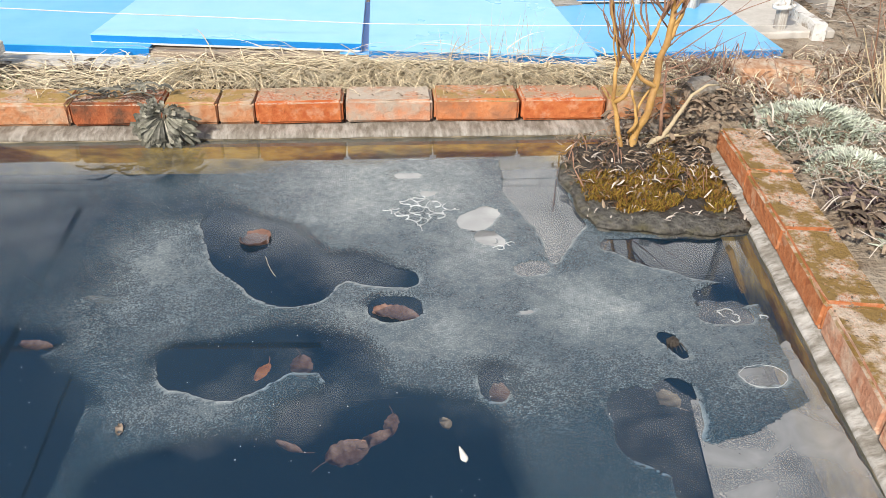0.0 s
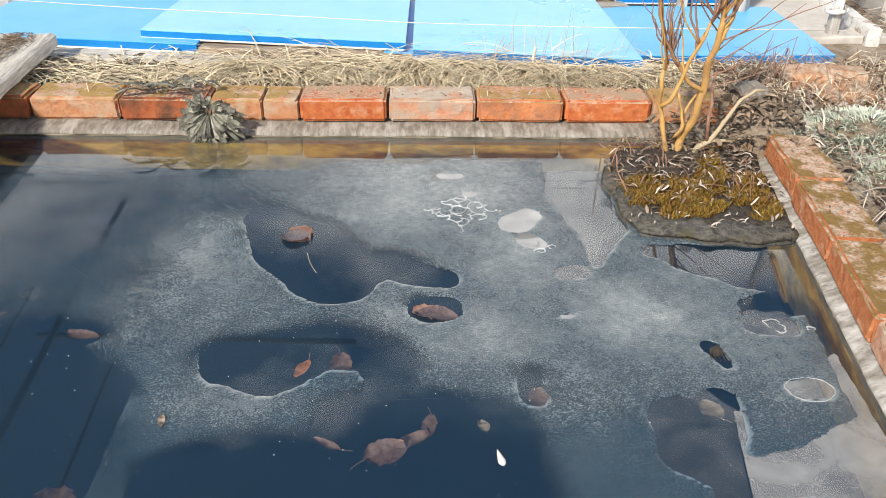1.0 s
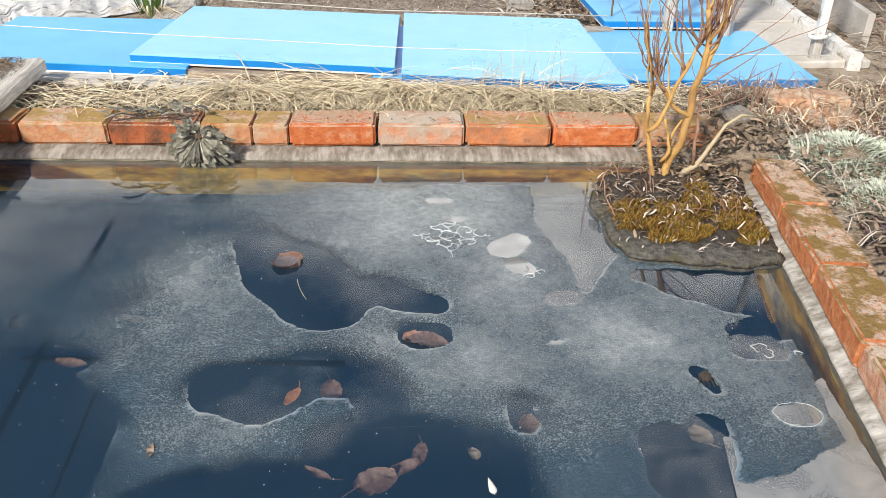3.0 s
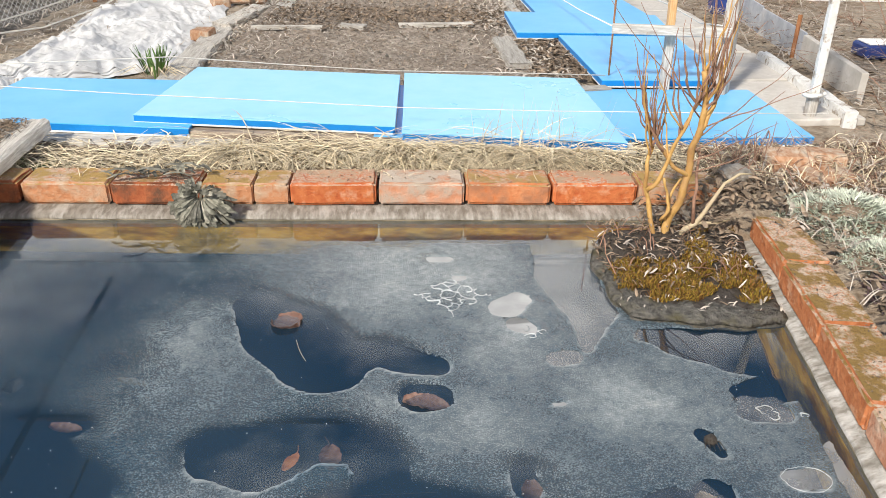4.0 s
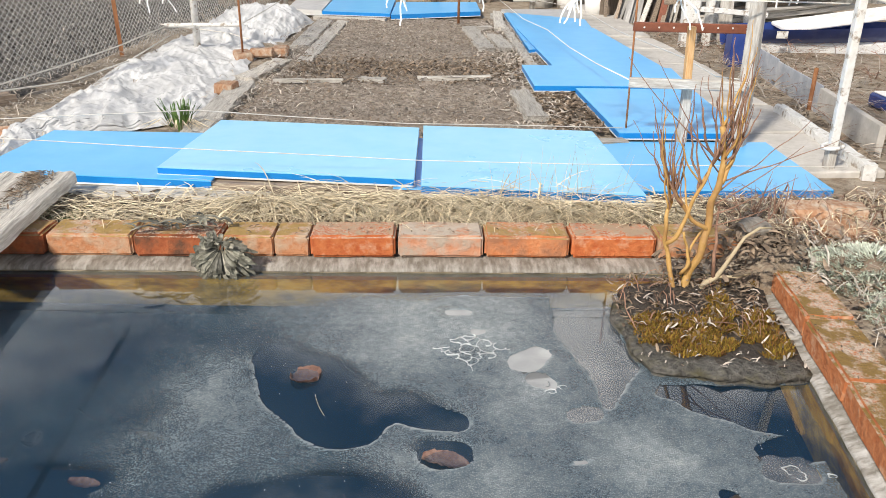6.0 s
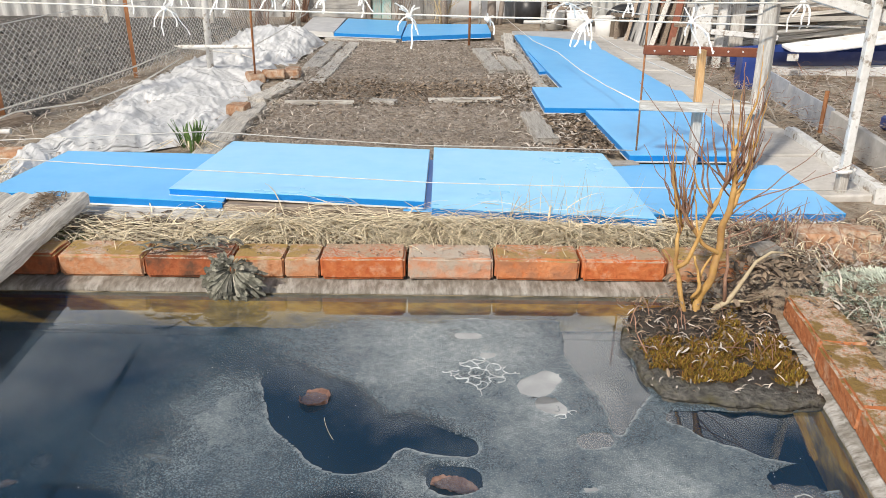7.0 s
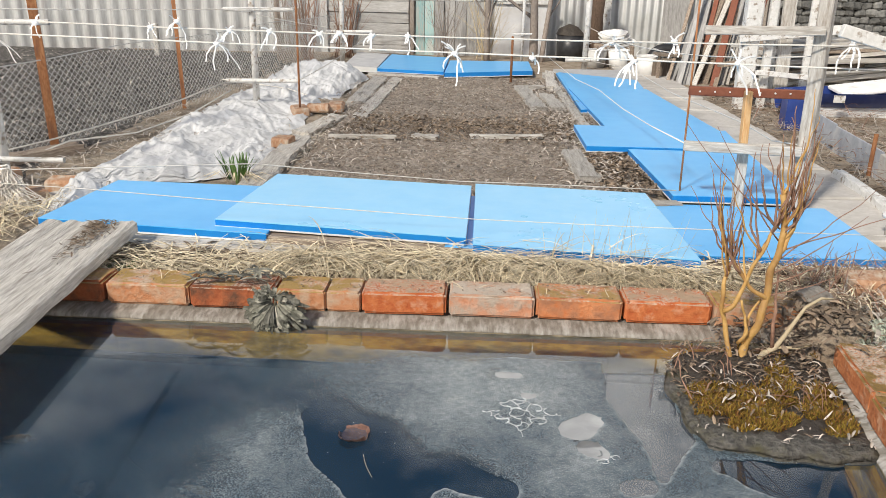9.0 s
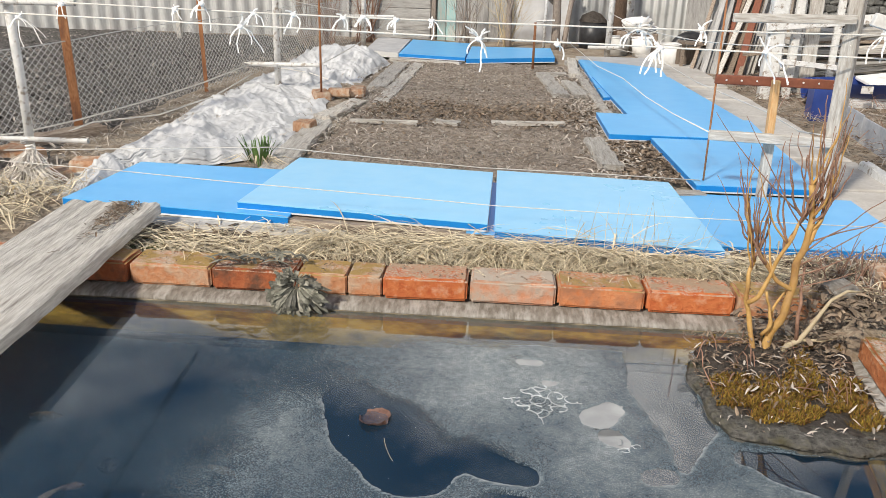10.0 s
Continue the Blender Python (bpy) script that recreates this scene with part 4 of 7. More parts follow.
plank((0.63, 5.48), (0.58, 6.1), 0.1, 0.03, 0.078, "short pale plank in the bed", M_BOARD, wob=0.008, seed=12)
plank((0.36, 6.5), (0.6, 6.55), 0.08, 0.025, 0.078, "short plank end in the bed", M_BOARD, wob=0.008, seed=13)
plank((-0.79, 4.33), (-0.4, 4.36), 0.03, 0.02, 0.078, "thin lath lying across the bed", M_BOARD, wob=0.003, seed=14)
plank((-0.31, 4.42), (-0.16, 4.38), 0.06, 0.02, 0.078, "short pale board lying across the bed", M_BOARD, wob=0.004, seed=15)
plank((0.02, 4.44), (0.45, 4.5), 0.05, 0.02, 0.078, "grey lath half buried in the soil", M_BOARD, wob=0.004, seed=16)
plank((0.74, 4.8), (0.68, 7.5), 0.06, 0.05, 0.05, "long grey board edging the panel path", M_BOARD, wob=0.008, seed=17)
plank((0.66, 6.5), (0.72, 7.55), 0.08, 0.06, 0.05, "grey board edging the panel path", M_BOARD, wob=0.006, seed=18)
plank((-0.95, 7.22), (-0.3, 7.08), 0.08, 0.03, 0.06, "grey board under the far panels", M_BOARD, wob=0.003, seed=19)
plank((1.84, 3.74), (1.775, 2.72), 0.05, 0.07, 0.05, "long white-painted worn board edging the path", M_WHITE_PAINT, wob=0.003, seed=20)
plank((-2.25, 3.45), (-2.02, 3.86), 0.1, 0.06, 0.05, "short weathered beam beside the fence post", M_BOARD_BROWN, wob=0.006, seed=21)
plank((-1.7, 3.05), (-1.95, 2.7), 0.05, 0.02, 0.06, "thin pale lath on the ground", M_BOARD, wob=0.004, seed=22)


# ---- soil of the beds ----
def soil(name, xs, ys, base, amp, material, label):
    def hz(x, y):
        e = min(x - xs[0], xs[-1] - x, y - ys[0], ys[-1] - y)
        return base + amp * (bumps(x, y, 7, 3) * 0.7 + 0.6 * bumps(x, y, 24, 5)) - 0.05 * max(0, 1 - e / 0.1)
    ob = put(name, sheet(xs, ys, hz), material, smooth=True)
    return tagged(ob, label, "soil", kind="structure")


soil("garden_bed", steps(-0.9, 0.92, 90), steps(3.2, 7.3, 190), 0.075, 0.015, M_SOIL, "crumbly dark brown dug soil of the garden bed")
soil("fallow_field", steps(-9, -2.0, 90), steps(2.5, 9.0, 110), 0.07, 0.025, M_FIELD, "dark grey ploughed earth behind the wire fence")
slabs = thing("slab_path", pose(1.66, 2.75, 0.05), "path of pale concrete slabs beside the panels", "path", kind="structure")
slab_geo = [block(0.42, 0.56, 0.03, 0.006, 0.006, s) for s in range(3)]
slab_mesh = [mesh_of("slab", *g, M_SLAB) for g in slab_geo]
rng = random.Random(3)
for k in range(10):
    s = under(new("slab", slab_mesh[k % 3]), slabs)
    s.matrix_basis = pose(rng.uniform(-0.02, 0.02) - 0.004 * k, 0.28 + 0.58 * k, 0.0, rng.uniform(-1, 1), rng.uniform(-1, 1), rng.uniform(-2, 2))


# ---- white fabric ----
def fabric():
    rows, cols = 420, 90
    left = lambda u: -1.7 - 0.12 * math.sin(2.6 * u) + 0.2 * max(0, u - 0.72) + 0.04 * noise.noise(Vector((u * 9, 0, 0)))
    right = lambda u, y: -1.09 + 0.06 * math.sin(5.5 * u + 1.0) + 0.16 * u + 0.06 * noise.noise(Vector((u * 11, 4, 0))) - 0.5 * max(0, min(1, 1 - (y - 3.1) / 0.45)) ** 1.3
    vs = []
    for i in range(rows + 1):
        u = i / rows
        y0 = 2.72 + 3.95 * u + 1.6 * max(0, u - 0.8)
        for j in range(cols + 1):
            v = j / cols
            x = left(u) * (1 - v) + right(u, y0) * v
            y = y0 + 0.08 * min(1, 1.6 * v) * (1 - u) ** 6
            mound = math.sin(math.pi * min(1, v * 1.02)) ** 0.6 * (0.05 + 0.03 * math.exp(-((u - 0.1) / 0.1) ** 2) + 0.1 * math.exp(-((u - 0.97) / 0.06) ** 2) + 0.05 * noise.noise(Vector((u * 7, v * 2, 2))))
            w = noise.noise(Vector((x * 2.5, y * 2.5, 7)))
            q = Vector((x * 4.2 + y * 1.6 + 0.8 * w, y * 1.5 - x * 0.8 + 0.6 * noise.noise(Vector((x * 3, y * 3, 17))), 0.5))
            crease = lambda k, p: (1 - abs(noise.noise(q * k + Vector((0, 0, k))))) ** p
            fold = 0.055 * crease(0.6, 2) + 0.036 * crease(1.2, 4) + 0.022 * crease(2.4, 6) + 0.012 * crease(5.2, 8) + 0.005 * crease(11, 7)
            edge = min(1, v / 0.08, (1 - v) / 0.08, u / 0.02, (1 - u) / 0.02)
            vs.append(Vector((x, y + 0.02 * noise.noise(Vector((j * 0.4, i * 0.1, 0))), 0.06 + max(0, (mound + 1.0 * (fold - 0.055) * (0.35 + 0.65 * edge)) * min(1, (u / 0.035) ** 0.5) * (0.7 + 0.3 * max(0, min(1, (u - 0.6) / 0.3)))))))
    r = cols + 1
    return vs, [(i * r + j, i * r + j + 1, (i + 1) * r + j + 1, (i + 1) * r + j) for i in range(rows) for j in range(cols)]


tagged(put("garden_fabric", fabric(), M_CLOTH, smooth=True), "long crumpled white garden fabric lying along the bed", "fabric")
brick_loose = mesh_of("brick", *block(0.12, 0.246, 0.063, 0.012, 0.006, 3), M_OLDBRICK)
for x, y, z, a, b, k in ((-0.92, 5.32, 0.06, 5, 0, 0.8), (-1.13, 5.13, 0.06, 20, 0, 0.75), (-1.02, 5.2, 0.07, 95, 6, 0.6), (-1.0, 4.13, 0.062, 80, 0, 0.42), (-1.76, 2.94, 0.06, 40, 0, 0.45), (-1.72, 3.14, 0.06, 100, 0, 0.6), (-2.12, 3.28, 0.06, 70, 0, 0.9), (1.3, 2.2, 0.09, 88, 0, 0.55), (1.43, 2.22, 0.085, 75, 8, 0.5), (1.38, 2.11, 0.06, 96, 0, 0.7)):
    o = new("loose_brick", brick_loose)
    o.matrix_basis = pose(x, y, z, 0, b, a) @ Matrix.Diagonal((1 if k == 1 else 0.9, k, 0.9, 1))
    tagged(o, "worn orange brick lying loose on the ground", "brick", "loose bricks")


# ---- wire fence ----
def fence_at(y):
    return -2.17 + (y - 3.9) * 0.152


fence = thing("wire_fence", pose(fence_at(3.9), 3.9, 0), "sagging chain-link fence on rusty steel posts", "fence")
origin = fence.matrix_basis.inverted()
for y in (2.4, 3.9, 5.25):
    tall = 3 < y < 6
    r = 0.03 if y < 5 else 0.017
    post = put("post", moved(tube([(fence_at(y), y, 0.02), (fence_at(y) - 0.02, y, 1.15)], r, 4), origin), M_RUST, fence, "rusty brown steel post")
    # Added rods, kept hair-thin, only so that the overhead rails have support.
    if tall:
        put("rod", moved(tube([(fence_at(y) - 0.02, y, 1.1), (fence_at(y) - 0.02, y, 2.08)], 0.0018, 5), origin), M_SILHOUETTE, post, "thin added rod that holds up the overhead rails")
wires = []
cell, top_z, low_z = 0.047, 0.52, 0.07
y0, y1 = 1.6, 8.4
n = int((y1 - y0) / cell)
for s in (1, -1):
    for k in range(-20, n + 20):
        ya = y0 + k * cell
        yb = ya + s * (top_z - low_z) * 1.25
        pts = []
        for q in steps(0, 1, 4):
            y = ya + (yb - ya) * q
            if y0 <= y <= y1:
                pts.append((fence_at(y) - 0.034 + 0.004 * s + 0.012 * noise.noise(Vector((y * 2, q * 2, 0))), y, low_z + (top_z - low_z) * q))
        if len(pts) > 1:
            wires.append(tube(pts, 0.0018, 3, False))
put("wire_mesh", moved(joined(*wires), origin), M_WIRE, fence, "grey diamond wire mesh")
put("top_wire", moved(tube([(fence_at(y), y, 0.535 + 0.01 * math.sin(y * 3)) for y in steps(1.6, 8.4, 20)], 0.003, 5), origin), M_WIRE, fence)


# ---- pipe supports, rods and posts ----
def pipe_support(x, y, arms, height, r, label, base=0.06):
    ob = thing("pipe_support", pose(x, y, base), label, "plant support", "pipe supports")
    put("upright", tube([(0, 0, 0), (0.004, 0, height * 0.5), (-0.004, 0, height)], r, 10), M_WHITE_PAINT, ob, smooth=True)
    for z, a, b in arms:
        put("arm", tube([(a, -r * 1.8, z), (b, -r * 1.8, z + 0.008)], r * 0.62, 10, False), M_WHITE_PAINT, ob, smooth=True)
        put("lashing", joined(*[tube([(r * 1.2 * math.cos(t), -r * 0.9 + r * 2.1 * math.sin(t), z + dz + 0.004 * math.sin(t)) for t in steps(0, 6.28, 10)], 0.002, 4) for dz in (-0.006, 0.002, 0.009)]), M_WIRE, ob, "twisted wire tie")
    return ob


pipe_support(-2.02, 3.2, [(0.12, -0.3, 0.29), (0.7, -0.5, 0.31)], 0.8, 0.019, "white-painted pipe support with two cross arms by the fence")
pipe_support(-1.5, 5.4, [(0.185, -0.19, 0.31), (0.66, -0.18, 0.3)], 1.15, 0.024, "white-painted pipe support with cross arms among the fabric")
pipe_support(-1.405, 8.4, [(0.3, -0.16, 0.33), (0.85, -0.16, 0.33)], 1.1, 0.025, "white-painted pipe support at the bed's far end")
pipe_support(1.115, 8.1, [(0.1, -0.2, 0.1), (0.75, -0.3, 0.2)], 1.2, 0.03, "white-painted pipe support by the far panels")
pipe_support(0.5, 8.6, [(0.3, -0.1, 0.1)], 1.1, 0.016, "thin pale pipe standing by a tree")
pipe_support(0.62, 8.9, [(0.62, -1.7, 0.02)], 1.2, 0.02, "pale pole with a long rail")
# Rails above the view, placed for their dark reflections in the pond.
for a, b, r in (((-2.04, 2.6, 2.066), (-2.23, 5.3, 2.066), 0.021), ((-1.6, 2.2, 2.066), (-1.715, 4.3, 2.066), 0.011), ((-2.33, 3.2, 2.066), (-2.44, 4.15, 2.066), 0.01), ((-2.22, 3.66, 2.095), (-0.3, 3.6, 2.095), 0.019)):
    ob = put("overhead_rail", tube([a, Vector(a).lerp(Vector(b), 0.5) - Vector((0.008, 0, 0.006)), b], r, 7), M_SILHOUETTE, smooth=True)
    tagged(ob, "rail high over the fence posts, darkened to a silhouette", "rail", "overhead rails")
for x, y, h, r, lean in ((-1.125, 5.1, 1.0, 0.007, 0.0), (0.335, 6.9, 0.42, 0.011, 0.0), (0.955, 3.24, 0.95, 0.0045, -0.015)):
    ob = put("steel_rod", tube([(0, 0, 0), (lean * 0.5, 0, h * 0.5), (lean, 0, h)], r, 6), M_RUST, smooth=True, m=pose(x, y, 0.05))
    tagged(ob, "thin rusty steel rod stuck upright in the ground", "rod", "rods")


def timber(name, a, b, w, d, material, parent=None, label="", seed=0):
    """A squared bar from a to b."""
    a, b = Vector(a), Vector(b)
    ln = (b - a).length
    g = block(w, d, ln, min(w, d) * 0.1, min(w, d) * 0.05, seed)
    return put(name, g, material, parent, label, m=Matrix.Translation(a) @ (b - a).to_track_quat("Z", "Y").to_matrix().to_4x4())


trellis = thing("post_trellis", pose(1.39, 3.08, 0.0), "wooden post trellis with crossbars standing between the panels", "trellis")
tz = Vector((1.39, 3.08, 0))
def tr(name, a, b, w, d, mat, label, seed):
    return timber(name, Vector(a) - tz, Vector(b) - tz, w, d, mat, trellis, label, seed)
tr("post", (1.395, 3.075, 0.05), (1.38, 3.085, 1.1), 0.062, 0.05, M_GREYWHITE, "grey-white worn square post", 1)
tr("leg", (1.17, 3.13, 0.05), (1.15, 3.13, 0.57), 0.035, 0.03, M_ORANGEWOOD, "fresh orange-brown wooden stake", 2)
tr("foot", (1.168, 3.126, 0.05), (1.163, 3.126, 0.325), 0.042, 0.034, M_GREYWHITE, "white-painted foot of the stake", 9)
tr("crossbar", (0.91, 3.095, 0.348), (1.375, 3.035, 0.348), 0.03, 0.038, M_GREYWHITE, "white-painted crossbar", 3)
tr("upper_crossbar", (0.918, 3.02, 0.81), (1.37, 3.035, 0.815), 0.022, 0.032, M_GREYWHITE, "white-painted upper crossbar", 4)
red_rail = tr("red_rail", (0.92, 3.155, 0.562), (1.45, 3.16, 0.555), 0.025, 0.036, M_REDBEAM, "dull red drilled steel rail", 5)
for k in range(8):
    b = put("bolt_hole", tube([(0, 0, 0), (0, -0.002, 0)], 0.004, 8), M_WHITE_PAINT, red_rail)
    b.matrix_basis = red_rail.matrix_basis.inverted() @ pose(0.96 + 0.06 * k - tz.x, 3.141 - tz.y, 0.562)

post_r = thing("white_post", pose(1.65, 2.8, 0.04), "white-painted worn post with a ring collar beside the path", "post")
timber("shaft", (0.0, 0, 0.12), (-0.01, 0, 0.98), 0.033, 0.033, M_WHITE_PAINT, post_r, seed=2)
timber("foot", (0.0, 0, 0), (0, 0, 0.12), 0.036, 0.036, M_GREYWHITE, post_r, seed=5)
put("collar", tube([(0.036 * math.cos(t), 0.036 * math.sin(t), 0.13 + 0.006 * math.cos(t)) for t in steps(0, 6.2832, 20)], 0.008, 6), M_WHITE_PAINT, post_r, "white ring collar", smooth=True)
timber("fork", (-0.01, 0.03, 0.9), (-0.03, 0.03, 1.2), 0.04, 0.025, M_BOARD, post_r, "grey batten on the post's top", 6)
timber("fork", (0.0, -0.03, 0.9), (0.12, -0.03, 1.14), 0.04, 0.025, M_ORANGEWOOD, post_r, "orange-brown batten on the post's top", 7)
timber("arm", (-0.3, 0.05, 0.79), (0.28, 0.04, 0.63), 0.03, 0.045, M_WHITE_PAINT, post_r, "white-painted sloping arm", 3)


# ---- twine and ribbons ----
def twine(points, r, label, name="twine"):
    ob = put(name, tube(points, r, 5), M_TWINE, smooth=True)
    return tagged(ob, label, "twine", "twines")


twine(sag((-1.72, 3.12, 0.772), (1.5, 3.03, 0.762), 0.012, 24, 0.001), 0.0034, "white twine stretched across the garden between posts")
twine(sag((-2.6, 3.02, 0.745), (1.7, 2.99, 0.678), 0.002, 24, 0.001), 0.0034, "white twine stretched across the garden between posts")
twine(sag((-2.0, 3.1, 0.82), (-1.2, 5.4, 0.74), 0.01, 12), 0.003, "dark grey twine slung between pipe supports")
twine(sag((-1.68, 5.38, 0.73), (-1.55, 8.38, 0.4), 0.01, 12), 0.003, "white twine slung between pipe supports")
twine(sag((-1.2, 5.38, 0.25), (-1.08, 8.38, 0.37), 0.03, 12), 0.003, "white twine slung between pipe supports")
twine([(-1.95, 2.5, 0.27), (-1.71, 2.5, 0.268), (-1.3, 2.5, 0.253), (-0.85, 2.5, 0.229), (-0.42, 2.5, 0.212), (0.07, 2.5, 0.19), (0.6, 2.5, 0.182), (1.1, 2.5, 0.18), (1.56, 2.5, 0.18), (1.66, 2.78, 0.2)], 0.0016, "thin white twine sagging over the blue panels")
twine([(-1.95, 2.9, 0.2), (-0.915, 3.25, 0.178), (-0.5, 3.25, 0.153), (0.0, 3.24, 0.13), (0.5, 3.24, 0.127), (0.93, 3.2, 0.13)], 0.0024, "thin pale twine along the panels' back edge")
twine([(-2.6, 3.4, 0.09), (-2.29, 3.6, 0.11), (-2.1, 3.8, 0.144), (-1.98, 4.4, 0.15), (-1.89, 5.0, 0.16), (-1.71, 5.38, 0.23)], 0.0045, "slack white cord along the wire fence")
twine([(-2.12, 3.62, 0.1), (-2.04, 3.8, 0.13), (-1.86, 4.2, 0.1), (-1.75, 4.8, 0.11), (-1.62, 5.2, 0.2)], 0.0045, "slack white cord lying by the fabric")
twine([(0.74, 8.05, 0.19), (0.86, 6.6, 0.16), (0.92, 5.6, 0.212), (0.97, 4.9, 0.2), (1.0, 4.2, 0.227), (0.955, 3.26, 0.325)], 0.003, "frayed white cord over the panel path")
twine([(1.12, 8.0, 0.17), (1.5, 7.6, 0.14), (1.435, 5.6, 0.206), (1.48, 4.2, 0.262), (1.45, 3.6, 0.28), (1.4, 3.1, 0.36)], 0.003, "frayed white cord beside the slab path")
twine(sag((1.1, 8.1, 0.5), (1.375, 3.05, 0.72), 0.1, 12), 0.003, "white twine slung from post to post")
twine([(-1.08, 5.1, 0.2), (-1.4, 5.9, 0.12), (-1.7, 5.3, 0.26)], 0.004, "white cord end over the fabric")


def ribbon(x, y, z, size, tails, seed, label="white fabric strip knotted on the twine"):
    rng = random.Random(seed)
    ob = thing("tied_ribbon", pose(x, y, z), label, "ribbon", "tied ribbons")
    put("knot", tube([(-0.011, 0, 0.004), (0, -0.004, -0.003), (0.011, 0, 0.003)], [0.006, 0.01, 0.006], 7), M_RIBBON, ob, smooth=True)
    for k in range(tails + 3):
        up = rng.random() < 0.35
        a = rng.uniform(-1.0, 1.0)
        ln = size * rng.uniform(0.3, 0.9) * (0.5 if up else 1)
        pts, p = [], Vector((0, -0.004, 0))
        v = Vector((math.sin(a) * 0.8, rng.uniform(-0.4, 0.2), 0.8 if up else -0.2)).normalized()
        for i in range(7):
            pts.append(p.copy())
            p += v * ln / 6
            v = (v + Vector((rng.uniform(-0.5, 0.5), rng.uniform(-0.3, 0.3), -0.12 if up else -0.35))).normalized()
        put("tail", strip(pts, 0.0062), M_RIBBON, ob)
    return ob


seed = 0
for x, z, size, tails in ((-1.72, 0.77, 0.1, 3), (-1.86, 0.72, 0.17, 3), (-1.25, 0.765, 0.08, 3), (-1.14, 0.79, 0.14, 4), (-0.96, 0.715, 0.18, 5), (-0.93, 0.76, 0.08, 3), (-0.77, 0.76, 0.11, 2),
                          (-0.57, 0.755, 0.11, 3), (-0.49, 0.76, 0.1, 3), (-0.36, 0.755, 0.09, 2), (-0.22, 0.755, 0.09, 2), (-0.03, 0.7, 0.2, 6), (0.27, 0.69, 0.08, 3),
                          (0.58, 0.75, 0.16, 9), (0.66, 0.69, 0.15, 8), (0.82, 0.76, 0.13, 4), (1.05, 0.69, 0.18, 5), (1.5, 0.76, 0.15, 11)):
    seed += 1
    ribbon(x, 3.08 if z > 0.74 else 3.0, z, size, tails, seed, "white fabric strips knotted on the twine, ends hanging" if tails > 4 else "white fabric strip knotted on the twine")

# ---- background: fences, sheds, walls ----


def corrugated(name, x0, x1, y, h, period, amp, material, label, skew=0.0, z=0.02):
    n = int((x1 - x0) / period * 8)
    vs, fs = [], []
    for t in (0.0, 0.007):
        for i in range(n + 1):
            x = x0 + (x1 - x0) * i / n
            yy = y + skew * (x - x0) + amp * math.cos(2 * math.pi * (x - x0) / period) + t
            vs += [Vector((x, yy, z)), Vector((x, yy, h))]
    k = 2 * (n + 1)
    for i in range(n):
        a = 2 * i
        fs += [(a, a + 2, a + 3, a + 1), (k + a, k + a + 1, k + a + 3, k + a + 2), (a + 1, a + 3, k + a + 3, k + a + 1)]
    return tagged(put(name, (vs, fs), material, smooth=True), label, "fence", kind="structure")


corrugated("slate_fence", -9.0, -1.72, 8.55, 1.7, 0.15, 0.022, M_SLATE, "tall fence of pale grey corrugated slate sheets", skew=0.1)
for x in (-5.5, -3.4, -2.3):
    timber("rail_post", (x, 8.4, 0), (x, 8.4, 0.4), 0.05, 0.05, M_BOARD)
shed = thing("plank_shed", pose(-1.17, 9.3, 0), "grey weathered plank shed with a faded teal door", "shed")
for k in range(12):
    o = put("plank", block(0.98, 0.03, 0.118, 0.004, 0.004, k), M_SHEDWOOD, shed)
    o.matrix_basis = pose(-0.1, 0.012 * (k % 2), 0.03 + 0.122 * k)
timber("batten", (-0.28, -0.035, 0.05), (-0.2, -0.035, 0.62), 0.05, 0.02, M_SHEDWOOD_V, shed)
for k in range(3):
    o = put("door_board", block(0.105, 0.03, 1.7, 0.004, 0.004, k), M_TEAL if k < 2 else M_SHEDWOOD_V, shed, "faded teal door board" if k < 2 else "")
    o.matrix_basis = pose(0.52 + 0.11 * k, 0, 0.03)
for k in range(4):
    o = put("board", block(0.125, 0.03, 1.7, 0.004, 0.004, k), M_SHEDWOOD_V, shed)
    o.matrix_basis = pose(0.86 + 0.13 * k, 0.02, 0.03)
timber("door_post", (0.43, -0.02, 0), (0.43, -0.02, 1.7), 0.05, 0.05, M_BARK, shed)
put("roof", block(2.6, 1.6, 0.04, 0.004), M_SLATE, shed, m=pose(0.3, 0.7, 1.85, 6))
put("back_wall", block(2.4, 0.05, 1.7, 0.004), M_SHEDWOOD_V, shed, m=pose(0.3, 1.4, 0.02))
hut = thing("white_hut", pose(0.5, 9.45, 0), "small hut with a whitewashed plaster wall", "hut")
put("wall", block(0.66, 0.12, 1.7, 0.008, 0.006), M_PLASTER, hut, m=pose(0, 0, 0))
timber("corner_post", (-0.35, -0.05, 0), (-0.35, -0.05, 1.7), 0.06, 0.06, M_WHITE_PAINT, hut)
timber("rail", (-0.34, -0.075, 0.66), (0.36, -0.075, 0.66), 0.03, 0.05, M_WHITE_PAINT, hut)
put("roof", block(0.9, 1.2, 0.04, 0.004), M_SLATE, hut, m=pose(0, 0.5, 1.75, 4))
corrugated("metal_wall", 0.8, 2.6, 9.6, 1.9, 0.09, 0.012, M_METALSHEET, "wall of pale ribbed metal sheets")
timber("corner_post", (1.5, 9.45, 0), (1.5, 9.45, 1.8), 0.09, 0.06, M_WHITE_PAINT)
for o in list(scene.objects):
    if o.parent is None and o.name.startswith(("rail_post", "corner_post")):
        tagged(o, "plain weathered upright post against the fence", "post")
brown = put("brown_shutter", block(0.22, 0.04, 0.6, 0.006, 0.004), M_REDBEAM, m=pose(1.38, 9.45, 0.45))
tagged(brown, "dull red-brown shutter on the metal wall", "shutter")
brace = put("grey_wall_board", block(0.3, 0.04, 0.9, 0.006, 0.004), M_SHEDWOOD_V, m=pose(2.3, 9.5, 0.1))
tagged(brace, "grey board leaning against the metal wall", "board")

